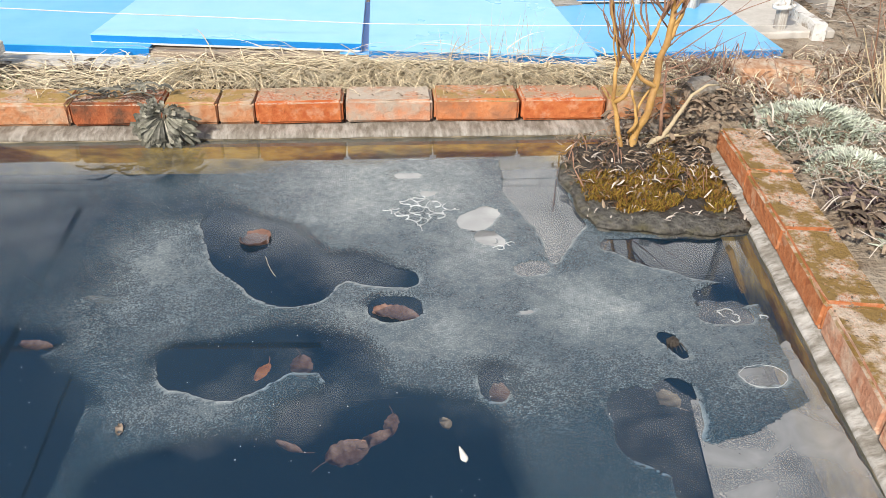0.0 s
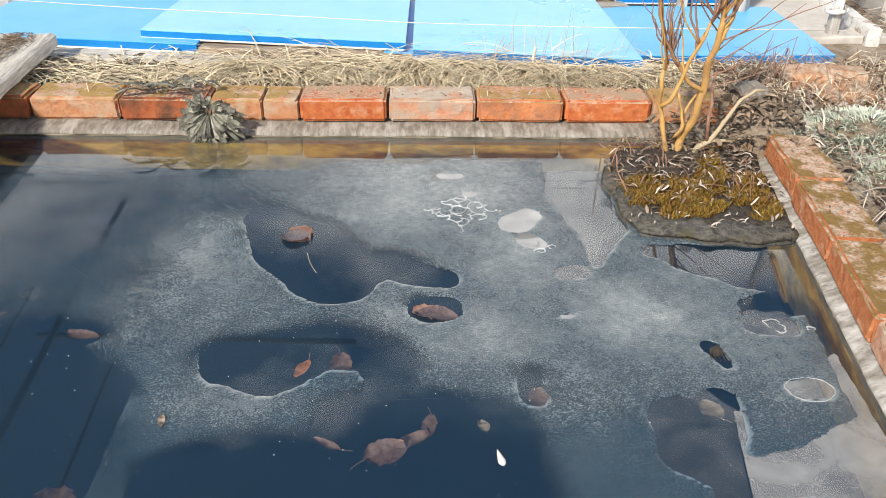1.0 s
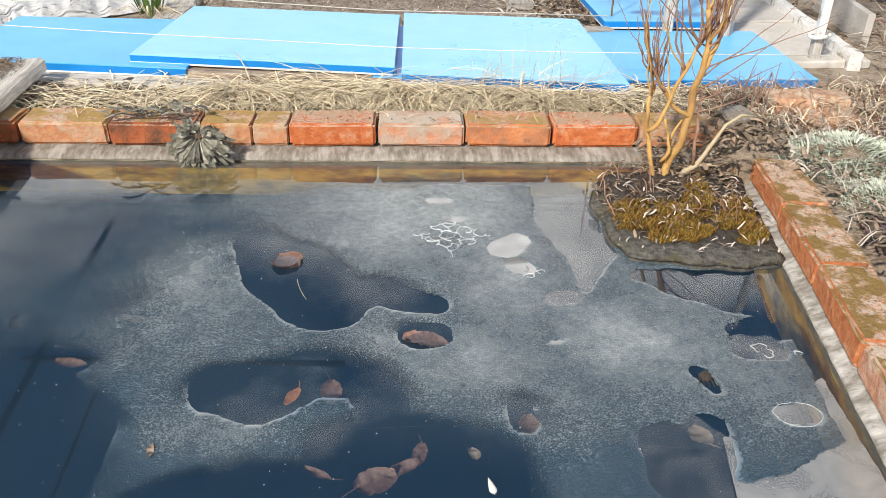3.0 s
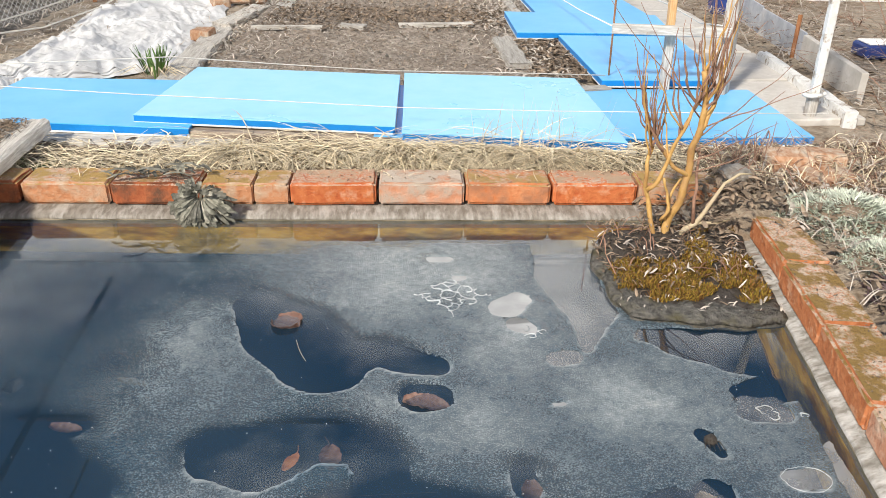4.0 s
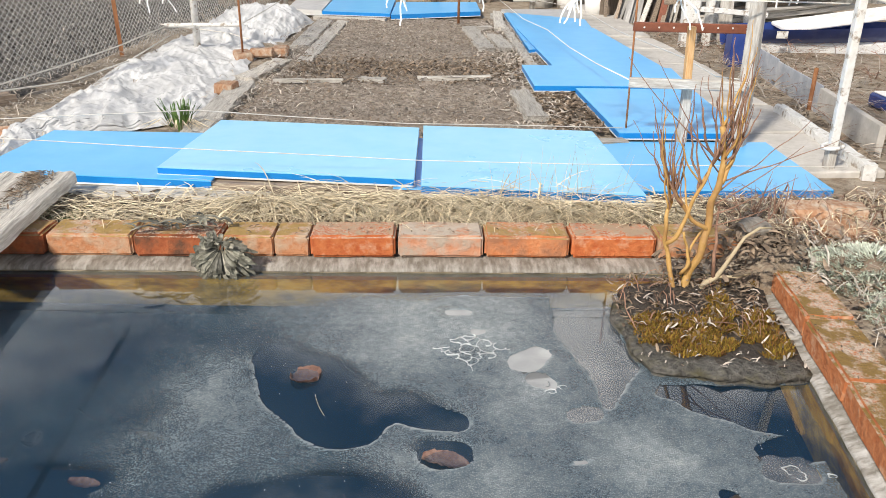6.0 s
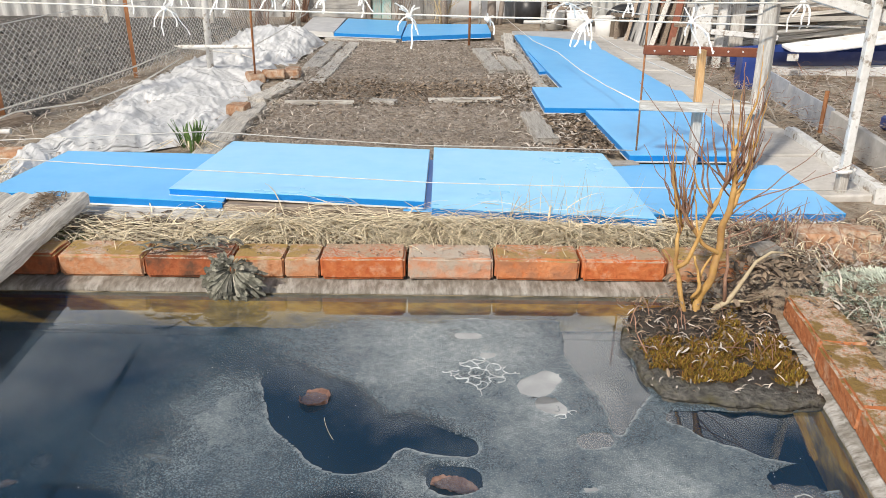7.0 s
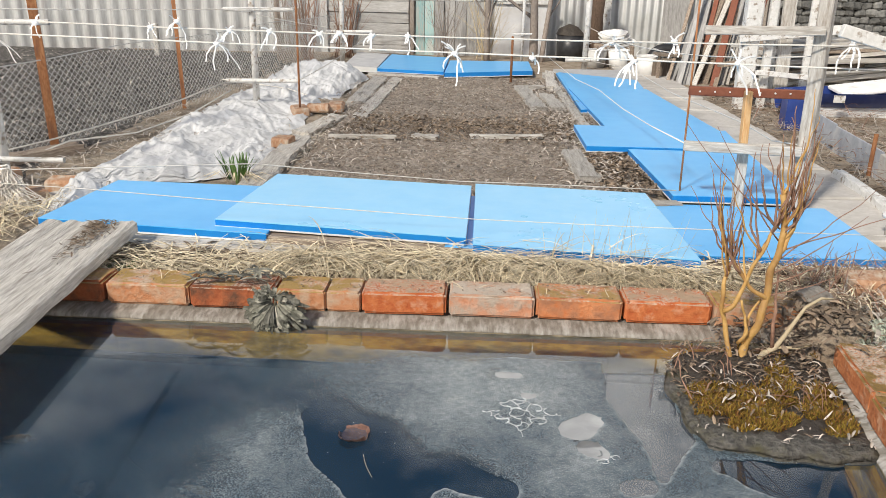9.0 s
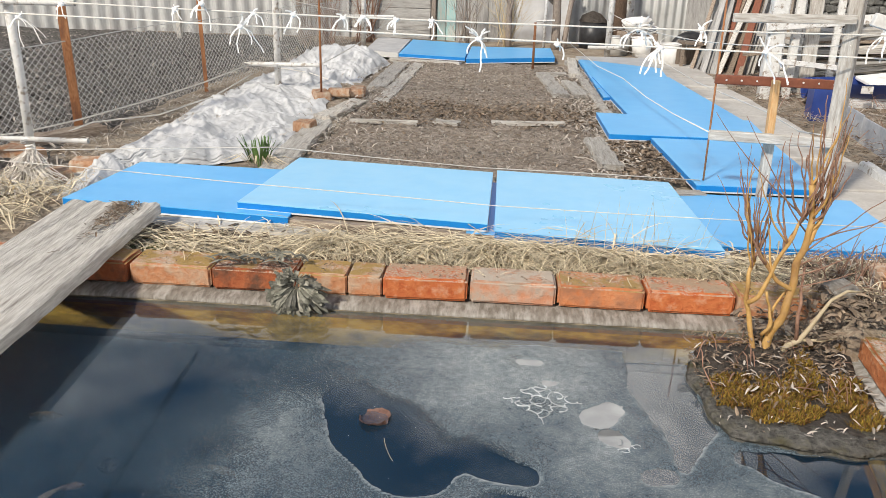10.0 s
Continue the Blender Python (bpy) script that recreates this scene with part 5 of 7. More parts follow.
stone_wall = thing("rubble_wall", pose(4.6, 9.2, 0), "low wall of grey rubble stones behind the timber", "wall", kind="structure")
put("mortar", block(2.6, 0.2, 1.1, 0.01), M_MUD, stone_wall, "dark mortar joints", m=pose(0, 0.12, 0))
rng = random.Random(8)
stones = [mesh_of("stone", *block(0.11, 0.14, 0.075, 0.02, 0.02, s), M_STONE) for s in range(5)]
for j in range(13):
    for i in range(22):
        s = under(new("stone", stones[(i * 3 + j) % 5]), stone_wall)
        s.matrix_basis = pose(-1.2 + 0.112 * i + 0.05 * (j % 2), 0.02 + rng.uniform(-0.01, 0.02), 0.03 + 0.08 * j, rng.uniform(-4, 4), rng.uniform(-6, 6), rng.uniform(-5, 5))


# ---- timber heaps ----
rng = random.Random(12)
heap = thing("lumber_stack", pose(2.95, 6.9, 0.05), "untidy stack of grey and brown old planks", "lumber")
for k in range(46):
    z = 0.0 + 0.0095 * k
    ln = rng.uniform(0.7, 1.5)
    o = put("plank", block(ln, rng.uniform(0.06, 0.16), rng.uniform(0.016, 0.04), 0.003, 0.003, k), rng.choice((M_PLANKX, M_PLANKX, M_BOARD_BROWN, M_SHEDWOOD)), heap)
    o.matrix_basis = pose(rng.uniform(-0.12, 0.2), rng.uniform(-0.2, 0.3), z, rng.uniform(-6, 6), rng.uniform(-9, 3), rng.uniform(-14, 14))
leaning = thing("leaning_boards", pose(2.0, 7.3, 0.05), "long old boards leaning in a sheaf", "lumber")
for k in range(15):
    x = -0.22 + 0.04 * k
    timber("board", (x + rng.uniform(-0.03, 0.03), 0.0 + rng.uniform(-0.15, 0.1), 0), (x + 0.52 + rng.uniform(-0.14, 0.14), 0.9, 1.35 + rng.uniform(-0.2, 0.3)), rng.uniform(0.03, 0.1), 0.02, rng.choice((M_BOARD, M_BOARD_BROWN, M_BOARD_BROWN, M_SHEDWOOD_V, M_REDBEAM)), leaning, seed=k)
for k in range(7):
    timber("batten", (0.1 + 0.09 * k, 0.35, 0), (0.16 + 0.1 * k, 0.7, 0.75 + 0.1 * (k % 3)), 0.05, 0.02, rng.choice((M_BOARD, M_BOARD_BROWN)), leaning, seed=k + 40)
rack = thing("wooden_rack", pose(1.95, 7.55, 0.05), "low dark wooden rack holding scraps", "rack")
timber("shelf", (-0.25, 0, 0.24), (0.3, 0, 0.22), 0.2, 0.02, M_BOARD_BROWN, rack)
for x in (-0.22, 0.0, 0.26):
    timber("leg", (x, -0.05, 0), (x, -0.05, 0.24), 0.03, 0.03, M_BOARD_BROWN, rack)
timber("back", (-0.25, 0.08, 0.1), (0.3, 0.08, 0.1), 0.02, 0.16, M_BOARD_BROWN, rack)
pillar = thing("white_pillar", pose(2.05, 6.0, 0.03), "thick whitewashed square pillars with peeling paint", "pillar")
put("shaft", block(0.11, 0.11, 1.5, 0.012, 0.006, 1), M_WHITE_PAINT, pillar)
put("side_post", block(0.06, 0.06, 1.5, 0.008, 0.006, 2), M_WHITE_PAINT, pillar, m=pose(0.15, 0.02, 0))
put("side_board", block(0.09, 0.03, 1.5, 0.004, 0.006, 3), M_GREYWHITE, pillar, m=pose(0.3, 0.05, 0.0, 0, -2))
put("rail", block(0.75, 0.03, 0.06, 0.004, 0.004, 4), M_WHITE_PAINT, pillar, m=pose(0.28, -0.07, 0.55, 0, -6))
put("lower_rail", block(0.5, 0.03, 0.04, 0.004, 0.004, 5), M_WHITE_PAINT, pillar, m=pose(0.3, -0.08, 0.26, 0, 4))
for k, x in enumerate((2.34, 2.62)):
    o = put("white_stake", block(0.045, 0.03, 1.3, 0.004, 0.006, k), M_WHITE_PAINT, m=pose(x, 6.25 + 0.1 * k, 0.03, 0, -3 + 3 * k))
    tagged(o, "white-painted stake standing in the lumber", "stake", "white stakes")


def bucket(x, y, z, r, h, material, label, tip=0):
    ob = thing("bucket", pose(x, y, z, tip), label, "bucket")
    body = put("body", hollow(r, h, 0.006, 22, 0.8), material, ob, smooth=True)
    put("rim", tube([(r * math.cos(t), r * math.sin(t), h) for t in steps(0, 6.2832, 22)], 0.006, 6), material, body, smooth=True)
    put("bail", tube([(r * math.cos(t), 0.02, h + 0.6 * r * math.sin(t)) for t in steps(0, 3.1416, 12)], 0.003, 5), M_WIRE, body, "wire handle")


bucket(1.69, 7.75, 0.05, 0.125, 0.2, M_WHITEPLASTIC, "dirty white plastic bucket by the timber")
bucket(1.5, 8.4, 0.05, 0.11, 0.19, M_WHITEPLASTIC, "white plastic bucket in front of the metal wall")
bucket(1.28, 8.5, 0.05, 0.12, 0.18, M_WHITEPLASTIC, "white plastic bucket tied round with strips")
for k, (x, z, r) in enumerate(((1.5, 0.3, 0.17), (1.55, 0.25, 0.18), (1.48, 0.34, 0.16))):
    o = put("basin", hollow(r, 0.05, 0.006, 26, 0.75), M_WHITEPLASTIC, smooth=True, m=pose(x, 8.75, z, 8, -6))
    tagged(o, "stacked white enamel basin", "basin", "basins")
stool = put("basin_crate", block(0.4, 0.3, 0.22, 0.01, 0.006), M_BOARD_BROWN, m=pose(1.5, 8.75, 0.04))
tagged(stool, "dark wooden crate under the basins", "crate")
tank = thing("black_tank", pose(1.06, 9.0, 0.04), "black plastic tank with a lumpy cover", "tank")
put("body", hollow(0.16, 0.3, 0.01, 24, 0.92), M_BLACK, tank, smooth=True)
put("cover", moved(tube([(0, 0, 0.3), (0, 0, 0.34), (0.02, 0, 0.4)], [0.17, 0.14, 0.05], 14), pose(0, 0, 0)), M_MUD, tank, "dark lumpy cover")
trunk = put("tree_stump", tube([(0, 0, 0), (0.01, 0, 0.25), (0.0, 0.01, 0.5), (0.03, 0, 0.85)], [0.1, 0.085, 0.08, 0.07], 12), surf("dark_bark", (0.07, 0.045, 0.03), (0.15, 0.1, 0.07), 40, 0.9, 0.9, vary=0.0, stretch=(4, 4, 1), dist=0.012), smooth=True, m=pose(1.33, 9.1, 0.03))
tagged(trunk, "dark brown old tree stump before the metal wall", "stump")
tyre = put("tyre", tube([(0.17 * math.cos(t), 0.17 * math.sin(t), 0.07) for t in steps(0, 6.2832, 28)], 0.065, 10), M_BLACK, smooth=True, m=pose(2.05, 8.7, 0.06, 80))
tagged(tyre, "old black tyre leaning by the wall", "tyre")

boat = thing("blue_tub", pose(2.85, 5.75, 0.1), "long navy and white boat-shaped tub among dry weeds", "tub")
hull = []
for i in range(25):
    u = i / 24
    w = 0.22 * math.sin(math.pi * (0.06 + 0.88 * u)) ** 0.5
    for a in steps(-1, 1, 8):
        hull.append(Vector((-0.62 + 1.3 * u, w * a, 0.13 * abs(a) ** 2.5 + 0.03 * u)))
put("hull", (hull, [(i * 9 + j, i * 9 + j + 1, (i + 1) * 9 + j + 1, (i + 1) * 9 + j) for i in range(24) for j in range(8)]), M_NAVY, boat, "navy-blue painted hull", smooth=True)
put("patch", block(0.08, 0.004, 0.05, 0.001), M_WHITE_PAINT, boat, "white label patch", m=pose(-0.28, -0.222, 0.08))
put("white_top", block(0.9, 0.3, 0.03, 0.008), M_WHITEPLASTIC, boat, "white cover board", m=pose(0.25, 0.05, 0.17, 4, -8))
put("grey_base", block(1.1, 0.34, 0.1, 0.02), M_PLASTER, boat, m=pose(0.15, 0.08, -0.06))
bin_ = put("blue_trough", hollow(0.1, 0.26, 0.006, 4, 1.0), M_NAVY, m=pose(2.13, 5.15, 0.05, 0, 0, 40))
tagged(bin_, "navy-blue square metal bin", "bin")

edging = thing("steel_edging", pose(1.98, 4.0, 0.0), "bluish steel strip edging a weedy bed", "edging")
for k, (a, b) in enumerate((((2.2, 5.2), (2.13, 4.5)), ((2.13, 4.5), (2.07, 3.8)), ((2.07, 3.8), (1.975, 3.04)))):
    a, b = Vector((*a, 0.05)), Vector((*b, 0.05))
    d = b - a
    o = put("strip", block(0.008 if k < 2 else 0.03, d.length, (0.16, 0.15, 0.14)[k], 0.002), M_STEEL if k < 2 else M_SLAB, edging, "" if k < 2 else "pale concrete kerb")
    c = (a + b) / 2 - Vector((1.98, 4.0, 0))
    o.matrix_basis = pose(c.x, c.y, c.z, 0, 0, math.degrees(math.atan2(-d.x, d.y)))
put("stake", tube([(0.085, -0.1, 0.03), (0.085, -0.1, 0.27)], 0.011, 7), M_RUST, edging, "rusty stake")
rail = thing("plastic_tray", pose(2.52, 3.92, 0.06), "small navy-blue tray on the weedy bed", "tray")
put("body", block(0.2, 0.16, 0.07, 0.01), M_NAVY, rail)
put("fill", block(0.17, 0.13, 0.01, 0.003), M_WHITEPLASTIC, rail, m=pose(0, 0, 0.07))


# ---- corner island and its willow ----
island = thing("planted_island", pose(0.8, 1.6, 0), "mossy mud island on a grey stone slab in the pond's corner", "island")


def island_edge(a):
    """Radius of the island's outline by angle round (0.82, 1.62)."""
    c, s = math.cos(a), math.sin(a)
    r = 1 / max(abs(c) / 0.24, abs(s) / 0.24) * 0.55 + 0.24 * 0.45
    return r + 0.02 * noise.noise(Vector((c * 3, s * 3, 1)))


def mound():
    vs, fs, n, m = [], [], 56, 18
    for i in range(m + 1):
        q = i / m
        for k in range(n):
            a = 2 * math.pi * k / n
            r = island_edge(a) * q
            x, y = r * math.cos(a), r * math.sin(a)
            z = 0.04 + 0.016 * max(0, y) / 0.24 + 0.012 * bumps(x, y, 18, 2) - 0.06 * max(0, (q - 0.86) / 0.14) ** 1.5
            vs.append(Vector((min(x + 0.02, 0.185 + 0.1 * y), y + 0.02, z)))
    for i in range(m):
        for k in range(n):
            a, b = i * n + k, i * n + (k + 1) % n
            fs.append((a, b, b + n, a + n))
    return vs, fs


put("mud", mound(), M_MUD, island, "dark wet mud", smooth=True)


def slab_edge():
    """The grey slab under the mud, bare along its west and front rim, with a groove round its edge."""
    vs, fs, n = [], [], 60
    prof = [(-0.085, 0.03), (-0.05, 0.041), (-0.02, 0.041), (0.0, 0.036), (0.008, 0.028), (-0.003, 0.0245), (0.007, 0.02), (0.004, 0.004), (-0.03, -0.02)]
    for i in range(n + 1):
        u = i / n
        a = radians(150 + 172 * u)
        for o, z in prof:
            r = island_edge(a) + o * (1.35 if o < 0 else 1.0) + 0.012 * noise.noise(Vector((u * 9, o * 30, 3)))
            vs.append(Vector((min(r * math.cos(a) + 0.02, 0.17), r * math.sin(a) + 0.012, z + 0.007 * noise.noise(Vector((u * 22, o * 40, 5))) - 0.012 * max(0, u - 0.88) / 0.12)))
    k = len(prof)
    for i in range(n):
        for j in range(k):
            fs.append((i * k + j, i * k + (j + 1) % k, (i + 1) * k + (j + 1) % k, (i + 1) * k + j))
    return vs, fs + [tuple(range(k)), tuple(range((n + 1) * k - 1, n * k - 1, -1))]


put("stone_slab", slab_edge(), M_WETSTONE, island, "grey wet stone slab edge", smooth=True)
rng = random.Random(21)
tufts = []
for _ in range(26000):
    a, q = rng.uniform(0, 6.283), math.sqrt(rng.random()) * 0.93
    r = island_edge(a) * q
    x, y = r * math.cos(a) + 0.02, r * math.sin(a) + 0.02
    if x > 0.17 + 0.1 * y or bumps(x, y, 9, 4) + (0.32 if y < 0.05 else -0.25) - 1.2 * max(0, -y - 0.14) / 0.05 - 0.5 * max(0, -x - 0.17) / 0.05 < 0.0:
        continue
    z = 0.04 + 0.016 * max(0, y) / 0.24 + 0.012 * bumps(x, y, 18, 2)
    d = Vector((rng.uniform(-1, 1), rng.uniform(-1, 1), 1.4)).normalized() * rng.uniform(0.007, 0.022)
    p = Vector((x, y, z - 0.002))
    tufts.append(blade([p, p + d * 0.6, p + d + Vector((0, 0, -0.002))], rng.uniform(0.0018, 0.004)))
moss = put("moss", joined(*tufts), M_MOSS, island, "yellow-green moss cushions")
tagged(moss, kind="stuff")


def litter(name, count, place, material, label, size=(0.01, 0.03), width=0.35, parent=None, curl=0.3, seed=1, lift=0.003):
    """Many small dead leaves or stalks lying about; place(rng) gives x, y, z or None."""
    rng = random.Random(seed)
    out = []
    for _ in range(count):
        p = place(rng)
        if p is None:
            continue
        p = Vector(p) + Vector((0, 0, lift))
        a, ln = rng.uniform(0, 6.283), rng.uniform(*size)
        d = Vector((math.cos(a), math.sin(a), rng.uniform(-0.25, 0.45)))
        h = Vector((0, 0, curl * ln * rng.uniform(-0.2, 1)))
        out.append(blade([p - d * ln / 2, p - d * ln / 6 + h, p + d * ln / 6 + h, p + d * ln / 2], ln * width * rng.uniform(0.5, 1.2), rng.uniform(-0.3, 0.4)))
    ob = put(name, joined(*out), material, parent, label if parent else "")
    return tagged(ob, "" if parent else label, "" if parent else "plant litter", kind="stuff")


def on_island(rng):
    x, y = rng.uniform(-0.22, 0.19), min(0.24, max(-0.2, rng.gauss(0.1, 0.1)))
    return x, y, 0.044 + 0.016 * max(0, y) / 0.24 + 0.012 * bumps(x, y, 18, 2)


litter("dead_leaves", 600, on_island, M_LITTER, "dark dead leaves", (0.01, 0.026), 0.3, island, seed=2)
litter("willow_leaves", 64, lambda r: (r.uniform(-0.19, 0.19), r.gauss(0.06, 0.1), 0.056), M_PALELITTER, "pale narrow willow leaves", (0.016, 0.036), 0.22, island, seed=3)
litter("wet_leaves", 160, lambda r: (r.uniform(-0.06, 0.2), r.uniform(0.18, 0.36), 0.05 + r.uniform(0, 0.05)), M_LITTER, "heap of dead leaves", (0.015, 0.04), 0.4, island, seed=4)

litter("island_twig", 70, lambda r: (r.uniform(-0.2, 0.18), r.uniform(-0.05, 0.24), 0.05), M_TWIG, "thin dark twigs", (0.03, 0.09), 0.05, island, curl=0.5, seed=5)


def curl(p, v, ln, n, wiggle, rng, rise=0.0):
    """Points of a contorted shoot."""
    p, v, pts = Vector(p), Vector(v).normalized(), []
    ph, ax = rng.uniform(0, 6.28), Vector((rng.uniform(-1, 1), rng.uniform(-1, 1), 0.2))
    for i in range(n + 1):
        pts.append(p.copy())
        p = p + v * ln / n
        side = v.cross(ax)
        v = (v + side * wiggle * math.sin(ph + i * 1.35) + Vector((rng.uniform(-1, 1), rng.uniform(-1, 1), rng.uniform(-0.5, 0.5))) * wiggle * 0.45 + Vector((0, 0, rise))).normalized()
    return pts


willow = thing("curly_willow", pose(0.784, 1.8, 0.03), "young contorted willow with yellow-orange stems and bare twigs", "shrub")
rng = random.Random(31)
mains = [                # x and height of each stem's bends, depth and girth
    ([(0, -0.01), (0.016, 0.05), (0.038, 0.117), (0.051, 0.199), (0.051, 0.278), (0.064, 0.34), (0.066, 0.392), (0.047, 0.47)], 0.0, 0.0118),
    ([(-0.017, -0.01), (-0.035, 0.084), (-0.054, 0.15), (-0.063, 0.215), (-0.051, 0.262), (-0.062, 0.3)], 0.012, 0.0072),
    ([(-0.054, 0.15), (-0.025, 0.183), (-0.006, 0.262), (0.02, 0.339), (0.041, 0.392)], -0.01, 0.0062),
    ([(0.051, 0.191), (0.008, 0.215), (-0.037, 0.27), (-0.061, 0.31)], -0.004, 0.0062),
    ([(0.062, 0.32), (0.088, 0.37), (0.095, 0.4)], 0.008, 0.008),
    ([(-0.002, 0.06), (0.008, 0.109), (-0.005, 0.15), (-0.018, 0.19)], -0.016, 0.005),
    ([(0.01, 0.06), (0.014, 0.117), (0.043, 0.183)], 0.016, 0.005)]
stems = []
for pts, deep, r in mains:
    fine, fr, n = [], [], len(pts) - 1
    for i in range(n):
        for u in (0.0, 0.25, 0.5, 0.75):
            q = (i + u) / n
            p = Vector((pts[i][0] + (pts[i + 1][0] - pts[i][0]) * u, deep * min(1, 3 * q), pts[i][1] + (pts[i + 1][1] - pts[i][1]) * u))
            fine.append(p + Vector((0.003 * math.sin(5 * (i + u) + 900 * r), 0.006 * math.cos(2.6 * (i + u) + 300 * r), 0)))
            fr.append(r * (1 - 0.4 * q) * rng.uniform(0.93, 1.08))
    fine.append(Vector((pts[-1][0], deep, pts[-1][1])))
    fr.append(r * 0.6)
    for i in range(1, len(fine) - 1):
        fine[i] = fine[i] * 0.5 + (fine[i - 1] + fine[i + 1]) * 0.25
    stems.append(put("stem", tube(fine, fr, 8), M_WILLOW, willow, smooth=True))
for k in range(58):
    which = rng.choice((0, 0, 0, 1, 1, 1, 2, 2, 3, 3, 4, 4))
    pts, deep, r = mains[which]
    i = rng.randrange(max(1, len(pts) - 3), len(pts) - 1) if k > 16 else len(pts) - 2
    u = rng.random() if k > 16 else 0.95
    start = Vector((pts[i][0] + (pts[i + 1][0] - pts[i][0]) * u, deep, pts[i][1] + (pts[i + 1][1] - pts[i][1]) * u))
    away = -0.35 if which in (1, 3) else 0.12 if which == 4 else 0.0
    v = Vector((rng.gauss(away, 0.45), rng.gauss(0, 0.25), 1))
    sh = curl(start, v, rng.uniform(0.1, 0.3), 14, 0.3, rng, 0.1)
    thick = rng.choice((0.0036, 0.0028, 0.0022))
    put("shoot", tube(sh, [thick * (1 - 0.7 * i / 14) for i in range(15)], 5), M_WILLOW if k % 4 == 0 else M_TWIG, stems[which], smooth=True)
for k in range(7):
    a = (0.25, 0.45, 0.6, 0.75, 0.35, 2.3, 2.5)[k]
    sh = curl((0.055, 0.0, 0.2 + 0.03 * k), (math.cos(a), -0.1, math.sin(a)), 0.2 + 0.03 * k, 12, 0.13, rng, 0.03)
    put("side_shoot", tube(sh, [0.0022 * (1 - 0.7 * i / 12) for i in range(13)], 5), M_TWIG, stems[0], smooth=True)
fallen = thing("pale_branch", pose(0.85, 1.8, 0.03), "pale bent root arching over the pond's corner", "branch")
put("branch", tube([(-0.01, 0, 0.01), (0, 0, 0.033), (0.028, 0, 0.05), (0.05, 0.005, 0.085), (0.066, 0.01, 0.112), (0.096, 0.02, 0.16), (0.137, 0.03, 0.184), (0.176, 0.04, 0.18)], [0.009, 0.0085, 0.0075, 0.006, 0.0055, 0.0045, 0.004, 0.002], 7), M_PALESTEM, fallen, smooth=True)
put("fork", tube([(0.03, 0, 0.052), (0.09, 0.01, 0.047), (0.14, 0.02, 0.055)], [0.005, 0.004, 0.002], 6), M_PALESTEM, fallen, smooth=True)
put("fork", tube([(0.021, 0, 0.046), (0.016, 0.01, 0.117), (0.02, 0.015, 0.15), (0.015, 0.02, 0.183), (0.017, 0.03, 0.247)], [0.006, 0.005, 0.0045, 0.004, 0.003], 6), M_TWIG, fallen, smooth=True)
stone = put("mossy_block", block(0.07, 0.09, 0.12, 0.014, 0.01, 4), M_CURB, m=pose(1.06, 2.04, 0.03, 0, 4, 8))
tagged(stone, "grey concrete lump at the pond's corner", "stone")


def corner_heap():
    vs, fs = [], []
    for i in range(15):
        q = i / 14
        for k in range(36):
            a = 2 * math.pi * k / 36
            x, y = 0.17 * q * math.cos(a), 0.2 * q * math.sin(a)
            vs.append(Vector((x, y, 0.085 * (1 - q ** 2.2) + 0.02 * bumps(x, y, 16, 9) * (1 - q * 0.5) - 0.03 * q)))
    for i in range(14):
        for k in range(36):
            a, b = i * 36 + k, i * 36 + (k + 1) % 36
            fs.append((a, b, b + 36, a + 36))
    return vs, fs


tagged(put("corner_earth", corner_heap(), M_GROUND, smooth=True, m=pose(1.1, 1.95, 0.045)), "heap of brown earth at the pond's corner", "earth")
litter("corner_leaves", 260, lambda r: (r.gauss(1.06, 0.07), r.gauss(1.93, 0.08), 0.115 + r.uniform(0, 0.02)), M_LITTER, "dead leaves heaped at the pond's corner", (0.02, 0.045), 0.4, seed=44)


# ---- hanging rosette plant ----
def spoon(points, width):
    """A leaf with a narrow stalk and a broad round end, its face turned outward, creased along the rib."""
    vs, fs, k = [], [], len(points)
    for i, p in enumerate(points):
        d = (points[min(i + 1, k - 1)] - points[max(i - 1, 0)]).normalized()
        side = d.cross(Vector((0, -1, 0.25))).normalized()
        w = width * (0.22, 0.34, 0.72, 1.0, 0.86, 0.3)[i] / 2
        up = Vector((0, -0.22 * w, 0))
        vs += [p - side * w + up, p, p + side * w + up]
    for i in range(k - 1):
        a = 3 * i
        fs += [(a, a + 1, a + 4, a + 3), (a + 1, a + 2, a + 5, a + 4)]
    return vs, fs


ros = thing("rosette_plant", pose(-0.495, 1.965, 0.104), "grey-green withered rosette plant hanging over the brick rim", "plant")
rng = random.Random(41)
leaves = []
for k in range(130):
    ring = k / 130                            # outer leaves first, inner ones over them
    a = rng.uniform(0, 6.283) if k % 3 else rng.gauss(-1.57, 0.7)
    ln = (0.062 + 0.036 * max(0, -math.sin(a)) + 0.022 * abs(math.cos(a))) * (1 - 0.55 * ring) * rng.uniform(0.85, 1.12)
    out = Vector((math.cos(a), -0.12 - 0.5 * ring, math.sin(a)))
    base = Vector((math.cos(a) * 0.012, -0.022 - 0.022 * ring, math.sin(a) * 0.012 - 0.004))
    sag_by = 0.1 + 0.25 * (math.sin(a) > -0.2)
    pts = [base + out * ln * q + Vector((0, -0.012 * math.sin(math.pi * q), -sag_by * ln * q * q)) for q in (0, 0.25, 0.5, 0.75, 0.92, 1)]
    for p in pts:
        p.y = max(-0.085, min(p.y, -0.024 if p.z < -0.05 else -0.008))
        p.z = max(p.z, -0.088)
    leaves.append(spoon([p + Vector((rng.uniform(-1, 1), rng.uniform(-1, 0.5), rng.uniform(-1, 1))) * 0.0045 * i / 5 for i, p in enumerate(pts)], rng.uniform(0.009, 0.0155)))
